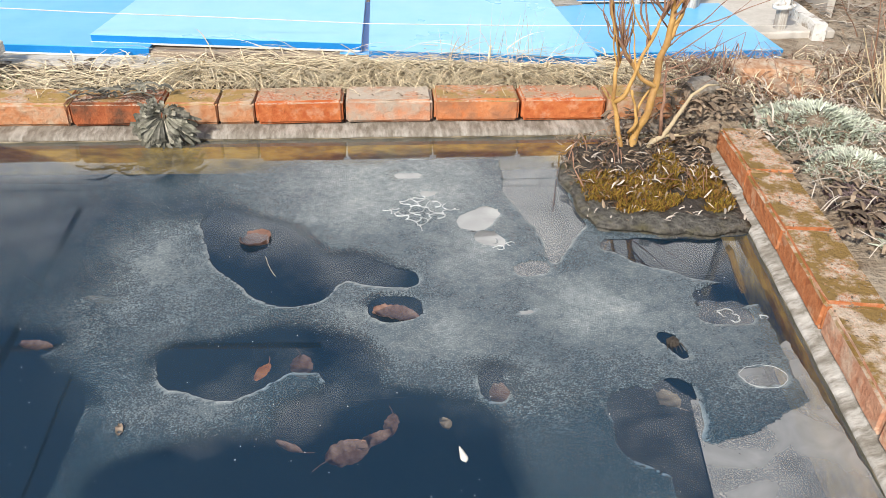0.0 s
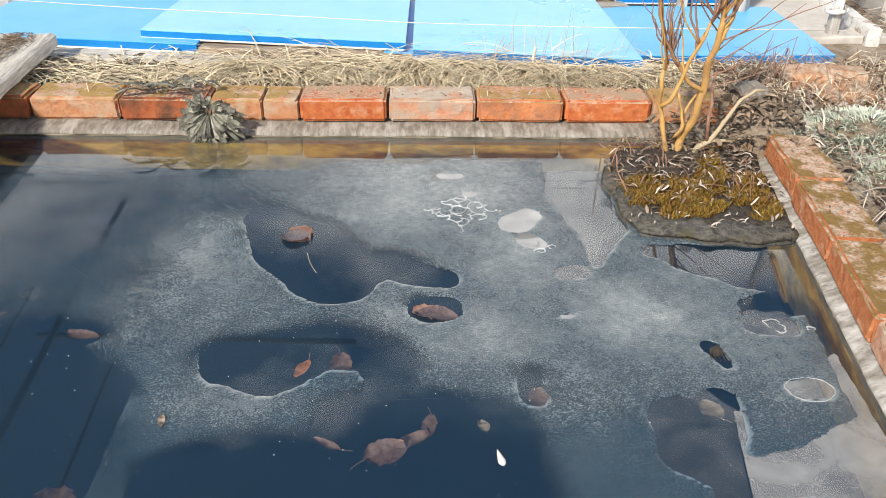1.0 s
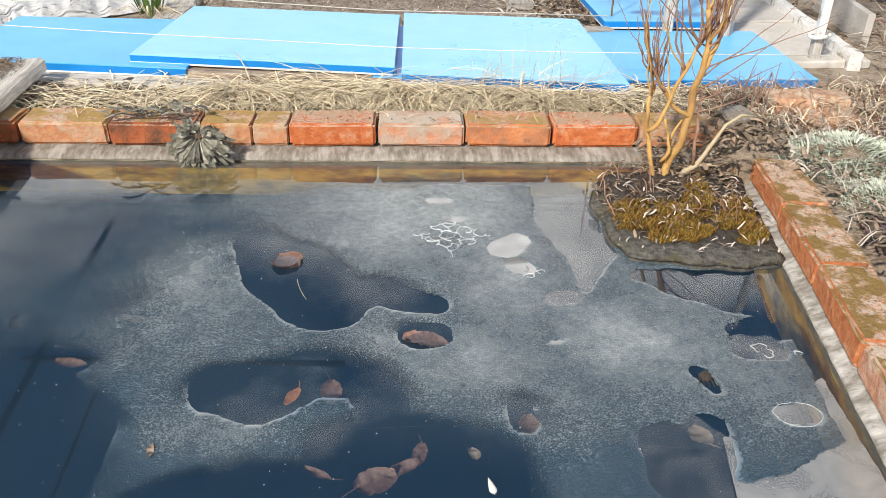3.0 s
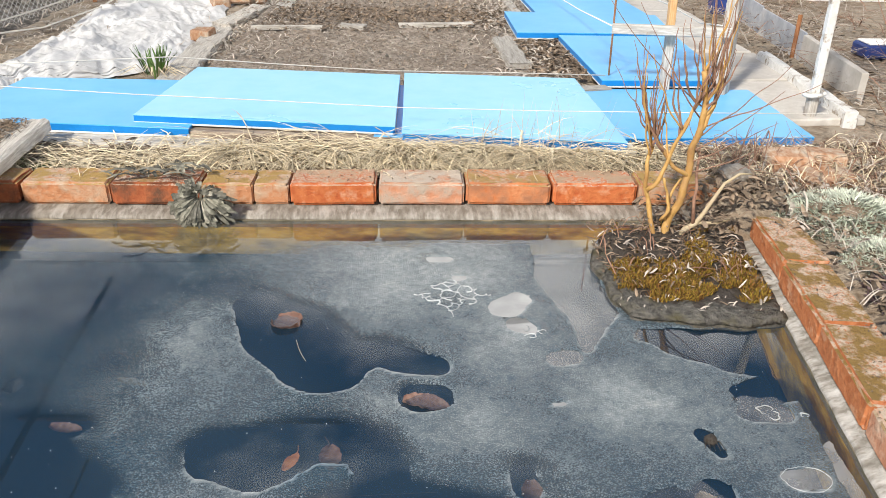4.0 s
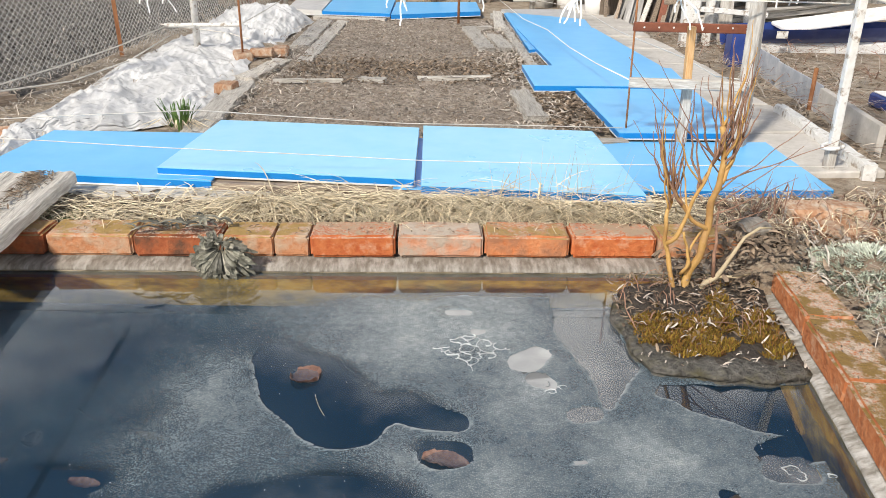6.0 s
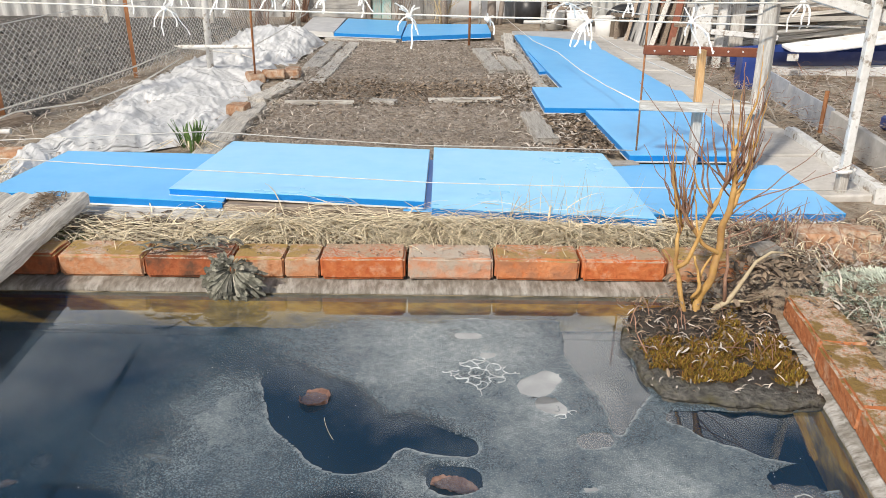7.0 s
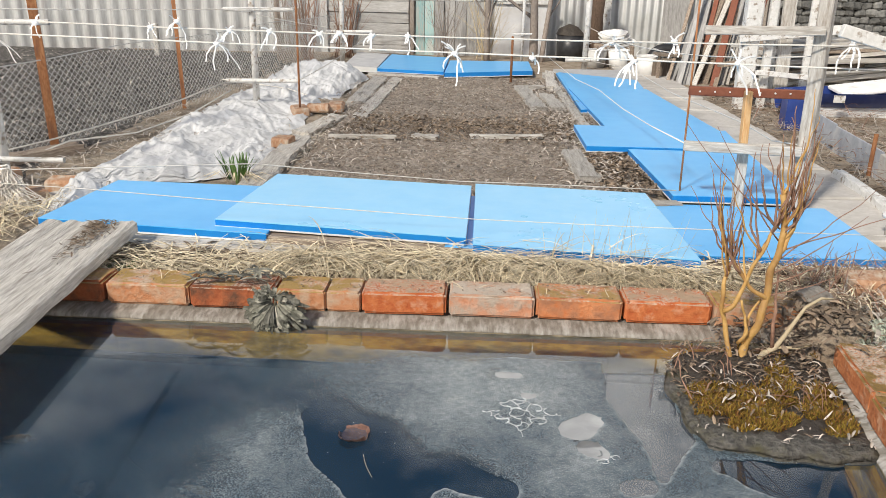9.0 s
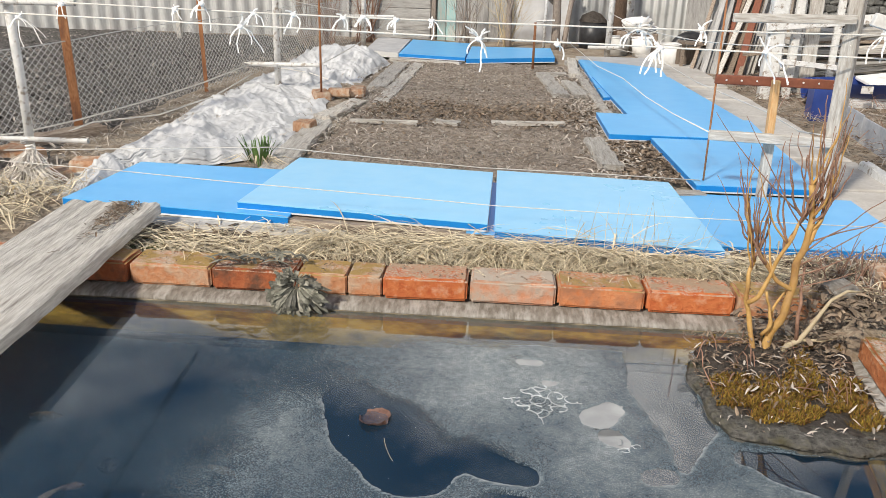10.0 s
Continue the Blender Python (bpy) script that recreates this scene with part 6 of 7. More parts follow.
for k in range(30):                          # older leaves thrown back over the bricks and the grass
    p = Vector((-0.11 + rng.gauss(0, 0.06), 0.06 + rng.uniform(-0.03, 0.06), 0.012 + rng.uniform(0, 0.025)))
    a = rng.uniform(0.2, 3.6)
    d = Vector((math.cos(a), 0.4 * math.sin(a) - 0.2, rng.uniform(-0.05, 0.2))) * rng.uniform(0.05, 0.085)
    leaves.append(blade([p, p + d * 0.35 + Vector((0, 0, 0.01)), p + d * 0.7 + Vector((0, 0, 0.008)), p + d], rng.uniform(0.014, 0.02), 0.12, 1.0))
put("leaves", joined(*leaves), M_ROSETTE, ros)
put("stalk", joined(*[tube([(0.012 * k, 0.035, 0.0), (0.01 * k, -0.01, 0.004), (0.012 * k, -0.035, -0.02)], 0.004, 5) for k in (-2, -1, 0, 1, 2)]), M_PALESTEM, ros)


# ---- dry grass and other growth ----
def grass(name, count, place, length, label, material=M_DRYGRASS, width=(0.002, 0.0042), flop=1.0, seed=1, toward=(0, -1), parent=None, rise=0.8, stop=-9.0):
    rng = random.Random(seed)
    out = []
    for _ in range(count):
        p = place(rng)
        if p is None:
            continue
        p, ln = Vector(p), rng.uniform(*length)
        a = rng.gauss(0, 0.9)
        c, s = math.cos(a), math.sin(a)
        d = Vector((toward[0] * c - toward[1] * s, toward[0] * s + toward[1] * c, 0))
        v = (d * rng.uniform(0.5, 1.2) * flop + Vector((0, 0, rise))).normalized()
        pts = []
        for i in range(6):
            pts.append(p.copy())
            p = p + v * ln / 5
            v = (v + d * 0.05 * flop + Vector((0, 0, -0.2 * flop)) + Vector((rng.uniform(-0.05, 0.05), rng.uniform(-0.05, 0.05), 0))).normalized()
            if p.z < 0.062:
                p.z = 0.062 + 0.01 * rng.random()
                v.z = max(v.z, 0.0)
            if p.y < stop and len(pts) > 1:
                break
        out.append(blade(pts, rng.uniform(*width), 0.2))
    ob = put(name, joined(*out), material, parent)
    return tagged(ob, label, "grass", kind="stuff")


CLUMPS = [(-0.45, 2.36), (-0.12, 2.34), (0.02, 2.35), (0.14, 2.35), (0.3, 2.33), (0.38, 2.33), (0.5, 2.32), (0.62, 2.3), (0.74, 2.28), (0.84, 2.27), (-0.28, 2.28), (0.1, 2.28), (0.56, 2.26)]


def clump(rng):
    x, y = rng.choice(CLUMPS)
    return x + rng.gauss(0, 0.045), y + rng.gauss(0, 0.025), 0.072


# Dark underlay that puts the shade between the grass stalks into colour.
litter("grass_thatch", 1500, lambda r: (r.uniform(-1.25, 1.1), r.uniform(2.1, 2.46), 0.076), M_LITTER, "dark litter laid under the dry grass as the shade in its gaps", (0.03, 0.08), 0.2, seed=90, curl=0.1)
grass("dry_grass_clumps", 2300, clump, (0.14, 0.31), "bleached straw-coloured grass tussocks flopping over the brick rim", width=(0.0022, 0.0048), flop=1.0, seed=4, rise=0.5, stop=2.085)
grass("dry_grass_strip", 420, lambda r: (r.uniform(-1.25, 1.02), r.uniform(2.14, 2.3), 0.068), (0.05, 0.12), "short dry grass along the brick rim", width=(0.003, 0.006), flop=1.6, seed=5, rise=0.5, stop=2.09)
grass("crossing_stalks", 900, lambda r: (lambda x: (x, r.uniform(2.17, 2.3 + 0.1 * max(0, min(1, (x + 0.7) / 0.3))), 0.074))(r.uniform(-1.25, 0.25)), (0.18, 0.34), "long bent straw stalks lying across one another", width=(0.0024, 0.0048), flop=1.3, seed=45, toward=(0.9, -0.4), rise=0.45, stop=2.09)
grass("green_grass_tuft", 160, lambda r: (r.gauss(-1.05, 0.05), r.gauss(2.22, 0.03), 0.07), (0.03, 0.07), "small tuft of green grass by the board", M_GREEN, seed=6)
grass("seed_stalks", 26, lambda r: (r.uniform(0.3, 0.75), r.uniform(2.28, 2.36), 0.08), (0.16, 0.26), "thin upright pale seed stalks", width=(0.0012, 0.002), flop=0.25, seed=7)
grass("dry_weeds", 420, lambda r: (r.uniform(1.12, 1.75), r.uniform(2.0, 2.36), 0.08), (0.03, 0.09), "dry weeds behind the pond's corner", flop=0.8, seed=8)
litter("mat_of_stalks", 420, lambda r: (r.uniform(-1.3, 1.1), r.uniform(2.12, 2.48), 0.075 + r.uniform(0, 0.015)), M_DRYGRASS, "matted dry stalks on the ground", (0.07, 0.17), 0.04, seed=9)
litter("bed_litter", 2000, lambda r: (r.uniform(-0.9, 0.75), r.uniform(3.25, 7.2), 0.08), M_LITTER, "dead leaf scraps on the garden bed", (0.01, 0.03), 0.35, seed=10)
litter("bed_straw", 2600, lambda r: (r.uniform(-0.9, 0.8), r.uniform(3.25, 7.2), 0.082), M_PALELITTER, "pale straw bits on the garden bed", (0.01, 0.05), 0.08, seed=66)
litter("bed_middle_litter", 2000, lambda r: (r.uniform(-0.75, 0.8), r.gauss(4.75, 0.22), 0.085), M_LITTER, "band of dead strawberry leaves across the bed", (0.015, 0.045), 0.4, seed=11)
litter("bed_side_litter", 1300, lambda r: (r.gauss(0.66, 0.1), r.uniform(3.3, 6.9), 0.08), M_PALELITTER, "withered stalks along the bed's side", (0.03, 0.08), 0.18, seed=12)
litter("bed_left_litter", 900, lambda r: (r.gauss(-0.8, 0.14), r.uniform(3.6, 7.1), 0.08), M_PALELITTER, "withered stalks along the bed's edge", (0.02, 0.06), 0.18, seed=13)
litter("gap_litter", 700, lambda r: (r.uniform(0.63, 0.9), r.uniform(3.3, 4.1), 0.085), M_LITTER, "dark heap of dead leaves beside the panels", (0.02, 0.045), 0.45, seed=14)
litter("fence_litter", 1500, lambda r: (r.uniform(-2.2, -1.6) + 0.1 * r.random(), r.uniform(2.6, 7.5), 0.07), M_PALELITTER, "dry stalks along the wire fence", (0.03, 0.09), 0.12, seed=15)
litter("bleached_stalks", 700, lambda r: (r.uniform(-2.15, -1.58), r.uniform(2.15, 2.95), 0.075 + r.uniform(0, 0.03)), M_DRYGRASS, "bleached stalks strewn beside the board", (0.05, 0.16), 0.05, curl=0.3, seed=81)
litter("path_litter", 2600, lambda r: (r.uniform(1.86, 2.9), r.uniform(2.3, 6.6), 0.08), M_LITTER, "dead leaves on the weedy bed", (0.015, 0.045), 0.4, curl=0.12, seed=16)
litter("weed_stalks", 1200, lambda r: (r.uniform(1.9, 3.2), r.uniform(2.6, 6.4), 0.1), M_PALELITTER, "grey broken weed stalks", (0.06, 0.2), 0.035, curl=0.08, seed=17)
litter("red_weed_stalks", 900, lambda r: (r.uniform(1.9, 3.4), r.uniform(2.6, 6.6), 0.11 + r.uniform(0, 0.05)), M_TWIG, "reddish-brown broken weed stalks", (0.06, 0.22), 0.03, curl=0.1, seed=37)
litter("corner_ground_leaves", 1500, lambda r: (r.uniform(1.02, 2.0), r.uniform(1.95, 2.43), 0.078 + r.uniform(0, 0.015)), M_LITTER, "brown leaf litter behind the pond's corner", (0.018, 0.045), 0.38, seed=95)
litter("corner_ground_twigs", 500, lambda r: (r.uniform(1.02, 2.0), r.uniform(1.95, 2.4), 0.09 + r.uniform(0, 0.03)), M_TWIG, "thin broken twigs behind the pond's corner", (0.05, 0.16), 0.03, curl=0.3, seed=96)
litter("corner_ground_straw", 600, lambda r: (r.uniform(1.0, 1.9), r.uniform(2.0, 2.4), 0.085 + r.uniform(0, 0.025)), M_DRYGRASS, "pale straw behind the pond's corner", (0.04, 0.12), 0.04, curl=0.4, seed=97)
litter("slab_scraps", 36, lambda r: (r.uniform(0.58, 0.98), r.uniform(1.39, 1.47), 0.046), M_PALELITTER, "leaf scraps on the wet slab", (0.006, 0.022), 0.3, seed=98)
litter("rim_litter", 420, lambda r: (r.uniform(1.12, 1.6), r.uniform(1.7, 2.25), 0.095), M_PALELITTER, "pale dead leaves beside the pond", (0.02, 0.05), 0.3, seed=18)
litter("brown_rim_litter", 1500, lambda r: (r.uniform(1.1, 2.0), r.uniform(0.7, 2.3), 0.093 + r.uniform(0, 0.012)), M_LITTER, "dark brown dead leaf scraps beside the pond", (0.015, 0.04), 0.35, seed=28)
litter("rim_straw", 900, lambda r: (r.uniform(1.1, 2.0), r.uniform(0.8, 2.4), 0.1 + r.uniform(0, 0.02)), M_PALELITTER, "broken straw beside the pond", (0.03, 0.09), 0.06, curl=0.5, seed=29)
litter("brick_crumbs", 260, lambda r: (r.uniform(-1.4, 0.95), r.uniform(2.01, 2.12), 0.1115), M_LITTER, "brown crumbs and grass scraps on the bricks", (0.004, 0.014), 0.4, seed=119)
litter("brick_straw", 60, lambda r: (r.uniform(-1.4, 0.95), r.uniform(2.04, 2.14), 0.113), M_DRYGRASS, "broken straw on the bricks", (0.02, 0.06), 0.06, seed=120)
litter("moss_scraps", 200, lambda r: (lambda y: (right_x(y) + r.uniform(0.0, 0.11), y, 0.104))(r.uniform(0.7, 1.95)), M_LITTER, "brown crumbs on the bricks", (0.004, 0.01), 0.5, seed=19)
rng = random.Random(77)
clods = []
clod = block(1, 1, 0.8, 0.3, 0.12, 3)
for _ in range(3600):
    s = rng.uniform(0.005, 0.02)
    clods.append(moved(clod, pose(rng.uniform(-0.88, 0.85), rng.uniform(3.25, 7.2), 0.07, rng.uniform(0, 60), rng.uniform(0, 60), rng.uniform(0, 360)) @ Matrix.Diagonal((s, s * rng.uniform(0.6, 1), s * 0.7, 1))))
field = []
for _ in range(3600):
    sz = rng.uniform(0.012, 0.04)
    y = rng.uniform(3.0, 8.0)
    field.append(moved(clod, pose(-2.3 + (y - 3.9) * 0.152 - abs(rng.gauss(0, 1.3)), y, 0.07, rng.uniform(0, 60), rng.uniform(0, 60), rng.uniform(0, 360)) @ Matrix.Diagonal((sz, sz * rng.uniform(0.6, 1), sz * 0.7, 1))))
tagged(put("field_clods", joined(*field), surf("field_clod", (0.06, 0.055, 0.05), (0.2, 0.185, 0.165), 30, 0.95, 0.3, vary=0.6, island=True)), "dark lumps of ploughed earth and stones", "soil", kind="stuff")
tagged(put("soil_clods", joined(*clods), surf("clods", (0.2, 0.17, 0.14), (0.36, 0.33, 0.29), 20, 0.95, 0.3, vary=0.45, island=True)), "small clods and pebbles on the bed", "soil", kind="stuff")


def cushion(name, x, y, sx, sy, h, count, leaf, material, label, seed, wide=0.19):
    rng = random.Random(seed)
    ob = thing(name, pose(x, y, 0.075), label, "plant")
    out = []
    for _ in range(count):
        a, q = rng.uniform(0, 6.28), math.sqrt(rng.random())
        px, py = math.cos(a) * q * sx * (1 + 0.2 * noise.noise(Vector((math.cos(a), math.sin(a), seed)))), math.sin(a) * q * sy
        pz = h * (1 - q * q) * (0.8 + 0.5 * noise.noise(Vector((px * 14, py * 14, seed)))) * rng.uniform(0.75, 1.05)
        d = Vector((math.cos(a) * 0.7 + rng.uniform(-0.6, 0.6), math.sin(a) * 0.7 + rng.uniform(-0.6, 0.6), rng.uniform(0.0, 1.0))).normalized() * rng.uniform(*leaf)
        p = Vector((px, py, pz))
        out.append(blade([p - d * 0.3, p + d * 0.35, p + d * 0.8], leaf[1] * wide * rng.uniform(0.75, 1.25), 0.2))
    put("leaves", joined(*out), material, ob)
    core = [Vector((sx * 0.92 * q * math.cos(t), sy * 0.92 * q * math.sin(t), h * 0.72 * (1 - q * q))) for q in steps(0.02, 1, 6) for t in steps(0, 6.2832, 20)[:-1]]
    put("core", (core, [(i * 20 + k, i * 20 + (k + 1) % 20, (i + 1) * 20 + (k + 1) % 20, (i + 1) * 20 + k) for i in range(6) for k in range(20)]), M_LITTER, ob, "brown dead inner growth", smooth=True)
    return ob


litter("field_scraps", 2200, lambda r: (r.uniform(-6.5, -2.1), r.uniform(3.0, 8.5), 0.085), M_PALELITTER, "pale dry scraps on the ploughed earth", (0.015, 0.05), 0.3, seed=61)
cushion("silver_cushion_plant", 1.32, 1.83, 0.22, 0.19, 0.07, 4600, (0.012, 0.026), M_SILVER, "silvery grey-green cushion plant beside the brick rim", 3)
cushion("silver_cushion_plant", 1.3, 1.57, 0.13, 0.13, 0.05, 1900, (0.012, 0.024), M_SILVER, "small silvery cushion plant beside the brick rim", 5)
cushion("purple_plant", 1.25, 1.38, 0.1, 0.13, 0.03, 700, (0.012, 0.024), M_PURPLE, "dull purple withered leaves beside the brick rim", 6, 0.45)
cushion("green_sprout", 1.24, 1.18, 0.07, 0.06, 0.05, 170, (0.03, 0.055), M_SILVER, "pale green young sprout beside the brick rim", 7)
cushion("purple_plant", 1.22, 1.02, 0.09, 0.1, 0.03, 480, (0.012, 0.024), M_PURPLE, "dull purple withered leaves by the bricks", 8, 0.55)
litter("maroon_leaves", 420, lambda r: (r.uniform(1.14, 1.6), r.uniform(0.9, 1.5), 0.1), M_LITTER, "dead maroon leaves beside the brick rim", (0.02, 0.05), 0.4, seed=71)
bulb = thing("bulb_leaves", pose(-1.03, 3.36, 0.07), "clump of green bulb leaves with dry tips", "plant")
rng = random.Random(51)
put("leaves", joined(*[blade([(x, y, 0), (x * 1.5, y * 1.4, 0.06), (x * 2.3 + rng.uniform(-0.02, 0.02), y * 2, rng.uniform(0.09, 0.14))], 0.012, 0.2) for x, y in [(rng.gauss(0, 0.022), rng.gauss(0, 0.02)) for _ in range(34)]]), M_GREEN, bulb)
put("dry_leaves", joined(*[blade([(x, y, 0), (x * 2, y * 2, 0.05), (x * 4, y * 3, 0.02)], 0.008, 0.2) for x, y in [(rng.gauss(0, 0.025), rng.gauss(-0.02, 0.02)) for _ in range(22)]]), M_DRYGRASS, bulb, "bleached dry leaves")


def bush(name, x, y, h, spread, count, r, material, label, seed, cat="shrub", z=0.04):
    rng = random.Random(seed)
    ob = thing(name, pose(x, y, z), label, cat)
    for k in range(min(count, 12)):
        a = rng.uniform(0, 6.28)
        v = Vector((math.cos(a) * spread, math.sin(a) * spread * 0.7, 1))
        pts = curl((rng.gauss(0, 0.04), rng.gauss(0, 0.03), 0), v, h * rng.uniform(0.7, 1.1), 12, 0.09, rng, 0.02)
        put("stem", tube(pts, [r * (1 - 0.7 * i / 12) for i in range(13)], 5), material, ob, smooth=True)
    out = []
    for k in range(count):
        a = rng.uniform(0, 6.28)
        start = Vector((rng.gauss(0, 0.12 * spread + 0.03), rng.gauss(0, 0.1 * spread + 0.02), h * rng.uniform(0.0, 0.6)))
        v = Vector((math.cos(a) * (spread + 0.3), math.sin(a) * 0.6, rng.uniform(0.3, 1.2)))
        out.append(tube(curl(start, v, h * rng.uniform(0.25, 0.6), 7, 0.16, rng, 0.02), [r * 0.4 * (1 - 0.7 * i / 7) for i in range(8)], 3, False))
    tagged(put("twig_mass", joined(*out), material, ob), kind="stuff")
    return ob


bush("bare_bush", -1.75, 8.3, 0.9, 0.25, 60, 0.008, M_TWIG, "dry reddish bare bush before the slate fence", 1)
bush("bare_bush", -1.45, 8.75, 0.9, 0.2, 60, 0.008, M_TWIG, "dry reddish bare bush beside the shed", 2)
bush("bare_bush", -1.95, 8.2, 0.85, 0.25, 40, 0.007, M_BARK, "grey bare bush before the slate fence", 3)
bush("bare_bush", -0.35, 8.9, 0.8, 0.35, 40, 0.006, M_BARK, "thin bare bush before the shed door", 4)
bush("bare_bush", 0.1, 8.85, 0.8, 0.35, 50, 0.006, M_PALESTEM, "dry straw-coloured stalks before the hut", 5)
bush("bare_bush", 3.1, 4.7, 0.6, 0.4, 60, 0.006, M_PALESTEM, "dry straw-coloured weeds by the blue tub", 6)
bush("bare_bush", 2.5, 3.4, 0.55, 0.5, 60, 0.006, M_TWIG, "dry reddish weeds in the side bed", 7)
bush("bare_bush", 1.75, 2.2, 0.42, 0.3, 26, 0.005, M_TWIG, "small bare thorny shrub beyond the pond", 8)
bush("bare_bush", 1.62, 1.95, 0.3, 0.4, 40, 0.004, M_PALESTEM, "dry straw-coloured weeds beside the pond", 9)
bush("bare_bush", 4.1, 6.3, 0.8, 0.4, 60, 0.008, M_PALESTEM, "dry orange-brown weeds behind the tub", 10)
bush("bare_bush", 1.2, 2.2, 0.2, 0.5, 34, 0.003, M_TWIG, "low tangle of bare twigs behind the pond", 11)
for k, (x, y, r, s) in enumerate(((0.13, 8.75, 0.035, 1), (0.63, 8.7, 0.05, 2), (0.72, 8.75, 0.03, 3), (-2.05, 8.3, 0.03, 4))):
    rng = random.Random(60 + k)
    tree = thing("bare_tree", pose(x, y, 0.03), "slender grey-barked bare tree by the sheds", "tree", "bare trees")
    pts = curl((0, 0, 0), (rng.uniform(-0.1, 0.1), 0, 1), 1.9, 12, 0.05, rng, 0.03)
    put("trunk", tube(pts, [r * (1 - 0.5 * i / 12) for i in range(13)], 9), M_BARK, tree, smooth=True)
    for j in range(7):
        q = pts[rng.randrange(2, 11)]
        a = rng.uniform(0, 6.28)
        put("limb", tube(curl(q, (math.cos(a), math.sin(a) * 0.4, 0.8), rng.uniform(0.4, 0.9), 9, 0.12, rng, 0.03), [r * 0.4 * (1 - 0.7 * i / 9) for i in range(10)], 6), M_BARK, tree, smooth=True)
straw = thing("bleached_straw_bundle", pose(-1.83, 2.86, 0.06), "bundle of bleached dry stalks tied to the pipe support", "dry plant")
rng = random.Random(91)
put("stalk_sheaf", joined(*[blade([(0.02 + rng.gauss(0, 0.008), rng.gauss(0, 0.01), 0.16), (rng.gauss(0.02, 0.03), rng.gauss(-0.02, 0.02), 0.12), (rng.gauss(0.02, 0.075), rng.gauss(-0.04, 0.03), 0.05), (rng.gauss(0.02, 0.12), rng.gauss(-0.07, 0.04), rng.uniform(-0.01, 0.03))], rng.uniform(0.003, 0.006), 0.2) for _ in range(240)]), surf("bleached_stalks", (0.68, 0.62, 0.55), (0.8, 0.76, 0.7), 30, 0.8, 0.0, vary=0.2, island=True), straw)
put("tie", tube([(0.02 + 0.016 * math.cos(t), 0.016 * math.sin(t), 0.155 + 0.002 * t) for t in steps(0, 12.5, 24)], 0.0035, 5), M_TWINE, straw, "white cord tie", smooth=True)


# ---- leaves and scraps in the water ----
def leaf(x, y, rx, ry, z, turn, material, label, seed, stalk=True):
    rng = random.Random(seed)
    x, y = afloat(x, y)
    ob = thing("dead_leaf", pose(x, y, z + WATER, rng.uniform(-8, 8), rng.uniform(-8, 8), turn), label, "leaf", "leaves in the pond")
    vs, fs, n, m = [], [], 18, 8
    bend = rng.uniform(-0.25, 0.25)
    for i in range(n + 1):
        s = i / n
        ragged = 1 + 0.06 * math.sin(9 * s * math.pi + seed) * min(1, rx / 0.02) * 0.6 + 0.1 * noise.noise(Vector((s * 26, seed * 2, 0)))
        w = ragged * rx * max(0.02, math.sin(math.pi * min(1, 0.04 + 0.96 * s ** 1.1))) ** 0.55 * (1 + 0.12 * noise.noise(Vector((s * 7, seed, 0))))
        for k in range(m + 1):
            u = 2 * k / m - 1
            vein = 0.0012 * math.cos((s + abs(u) * 0.12) * 40) * abs(u)
            px = w * u * (1 + 0.05 * noise.noise(Vector((s * 20, u, seed))))
            vs.append(Vector((px + bend * rx * (s - 0.5) ** 2 * 3, ry * (1 - 2 * s), 0.35 * rx * u * u + vein + 0.004 * noise.noise(Vector((px * 60, s * 4, seed))))))
    r = m + 1
    fs = [(a * r + k, a * r + k + 1, (a + 1) * r + k + 1, (a + 1) * r + k) for a in range(n) for k in range(m)]
    put("leaf_blade", (vs, fs), material, ob, smooth=True)
    if stalk:
        put("stalk", tube([(0, -ry * 0.9, 0.001), (0.004, -ry * 1.3, 0.002), (0.01, -ry * 1.7, 0.001)], [0.0012, 0.001, 0.0008], 5), material, ob)
    return ob


leaf(-0.187, 1.424, 0.04, 0.034, -0.006, 60, M_LEAFBROWN, "reddish-brown drowned leaf partly above the water", 21, False)
leaf(0.13, 1.126, 0.028, 0.046, -0.007, 82, M_LEAFBROWN, "pale brown drowned leaf in a round ice hole", 2)
leaf(-0.115, 0.962, 0.011, 0.024, -0.008, 155, M_LEAFORANGE, "small orange curled leaf floating in open water", 3)
leaf(-0.047, 0.98, 0.02, 0.032, -0.022, 185, M_LEAFBROWN, "pale brown leaf under the water", 4)
leaf(-0.052, 0.78, 0.008, 0.026, -0.02, 60, M_LEAFBROWN, "narrow reddish leaf under the water", 5)
leaf(0.045, 0.757, 0.027, 0.036, -0.012, -68, M_LEAFBROWN, "large curled red-brown leaf under the water", 6)
leaf(0.088, 0.785, 0.014, 0.034, -0.014, -55, M_LEAFBROWN, "narrow folded red-brown leaf under the water", 7, False)
leaf(0.117, 0.82, 0.013, 0.026, -0.018, 170, M_LEAFBROWN, "pale brown leaf under the water", 8)
leaf(0.21, 0.822, 0.01, 0.015, -0.022, 20, M_LEAFPALE, "small pale leaf under the water", 9, False)
leaf(0.311, 0.885, 0.019, 0.03, -0.02, 0, M_LEAFBROWN, "brown leaf in an ice hole", 10, False)
leaf(0.608, 0.858, 0.02, 0.024, -0.02, 30, M_LEAFPALE, "pale brown leaf under the water beside the ice", 11)
leaf(-0.47, 1.2, 0.011, 0.036, -0.004, 70, M_LEAFPALE, "narrow pale leaf frozen at the ice edge", 12, False)
leaf(-0.55, 1.06, 0.014, 0.034, -0.01, 75, M_LEAFBROWN, "red-brown leaf in an ice hole", 13, False)
leaf(-0.926, 1.345, 0.016, 0.036, -0.003, 100, M_MUD, "dark curled leaf frozen into the ice", 15, False)
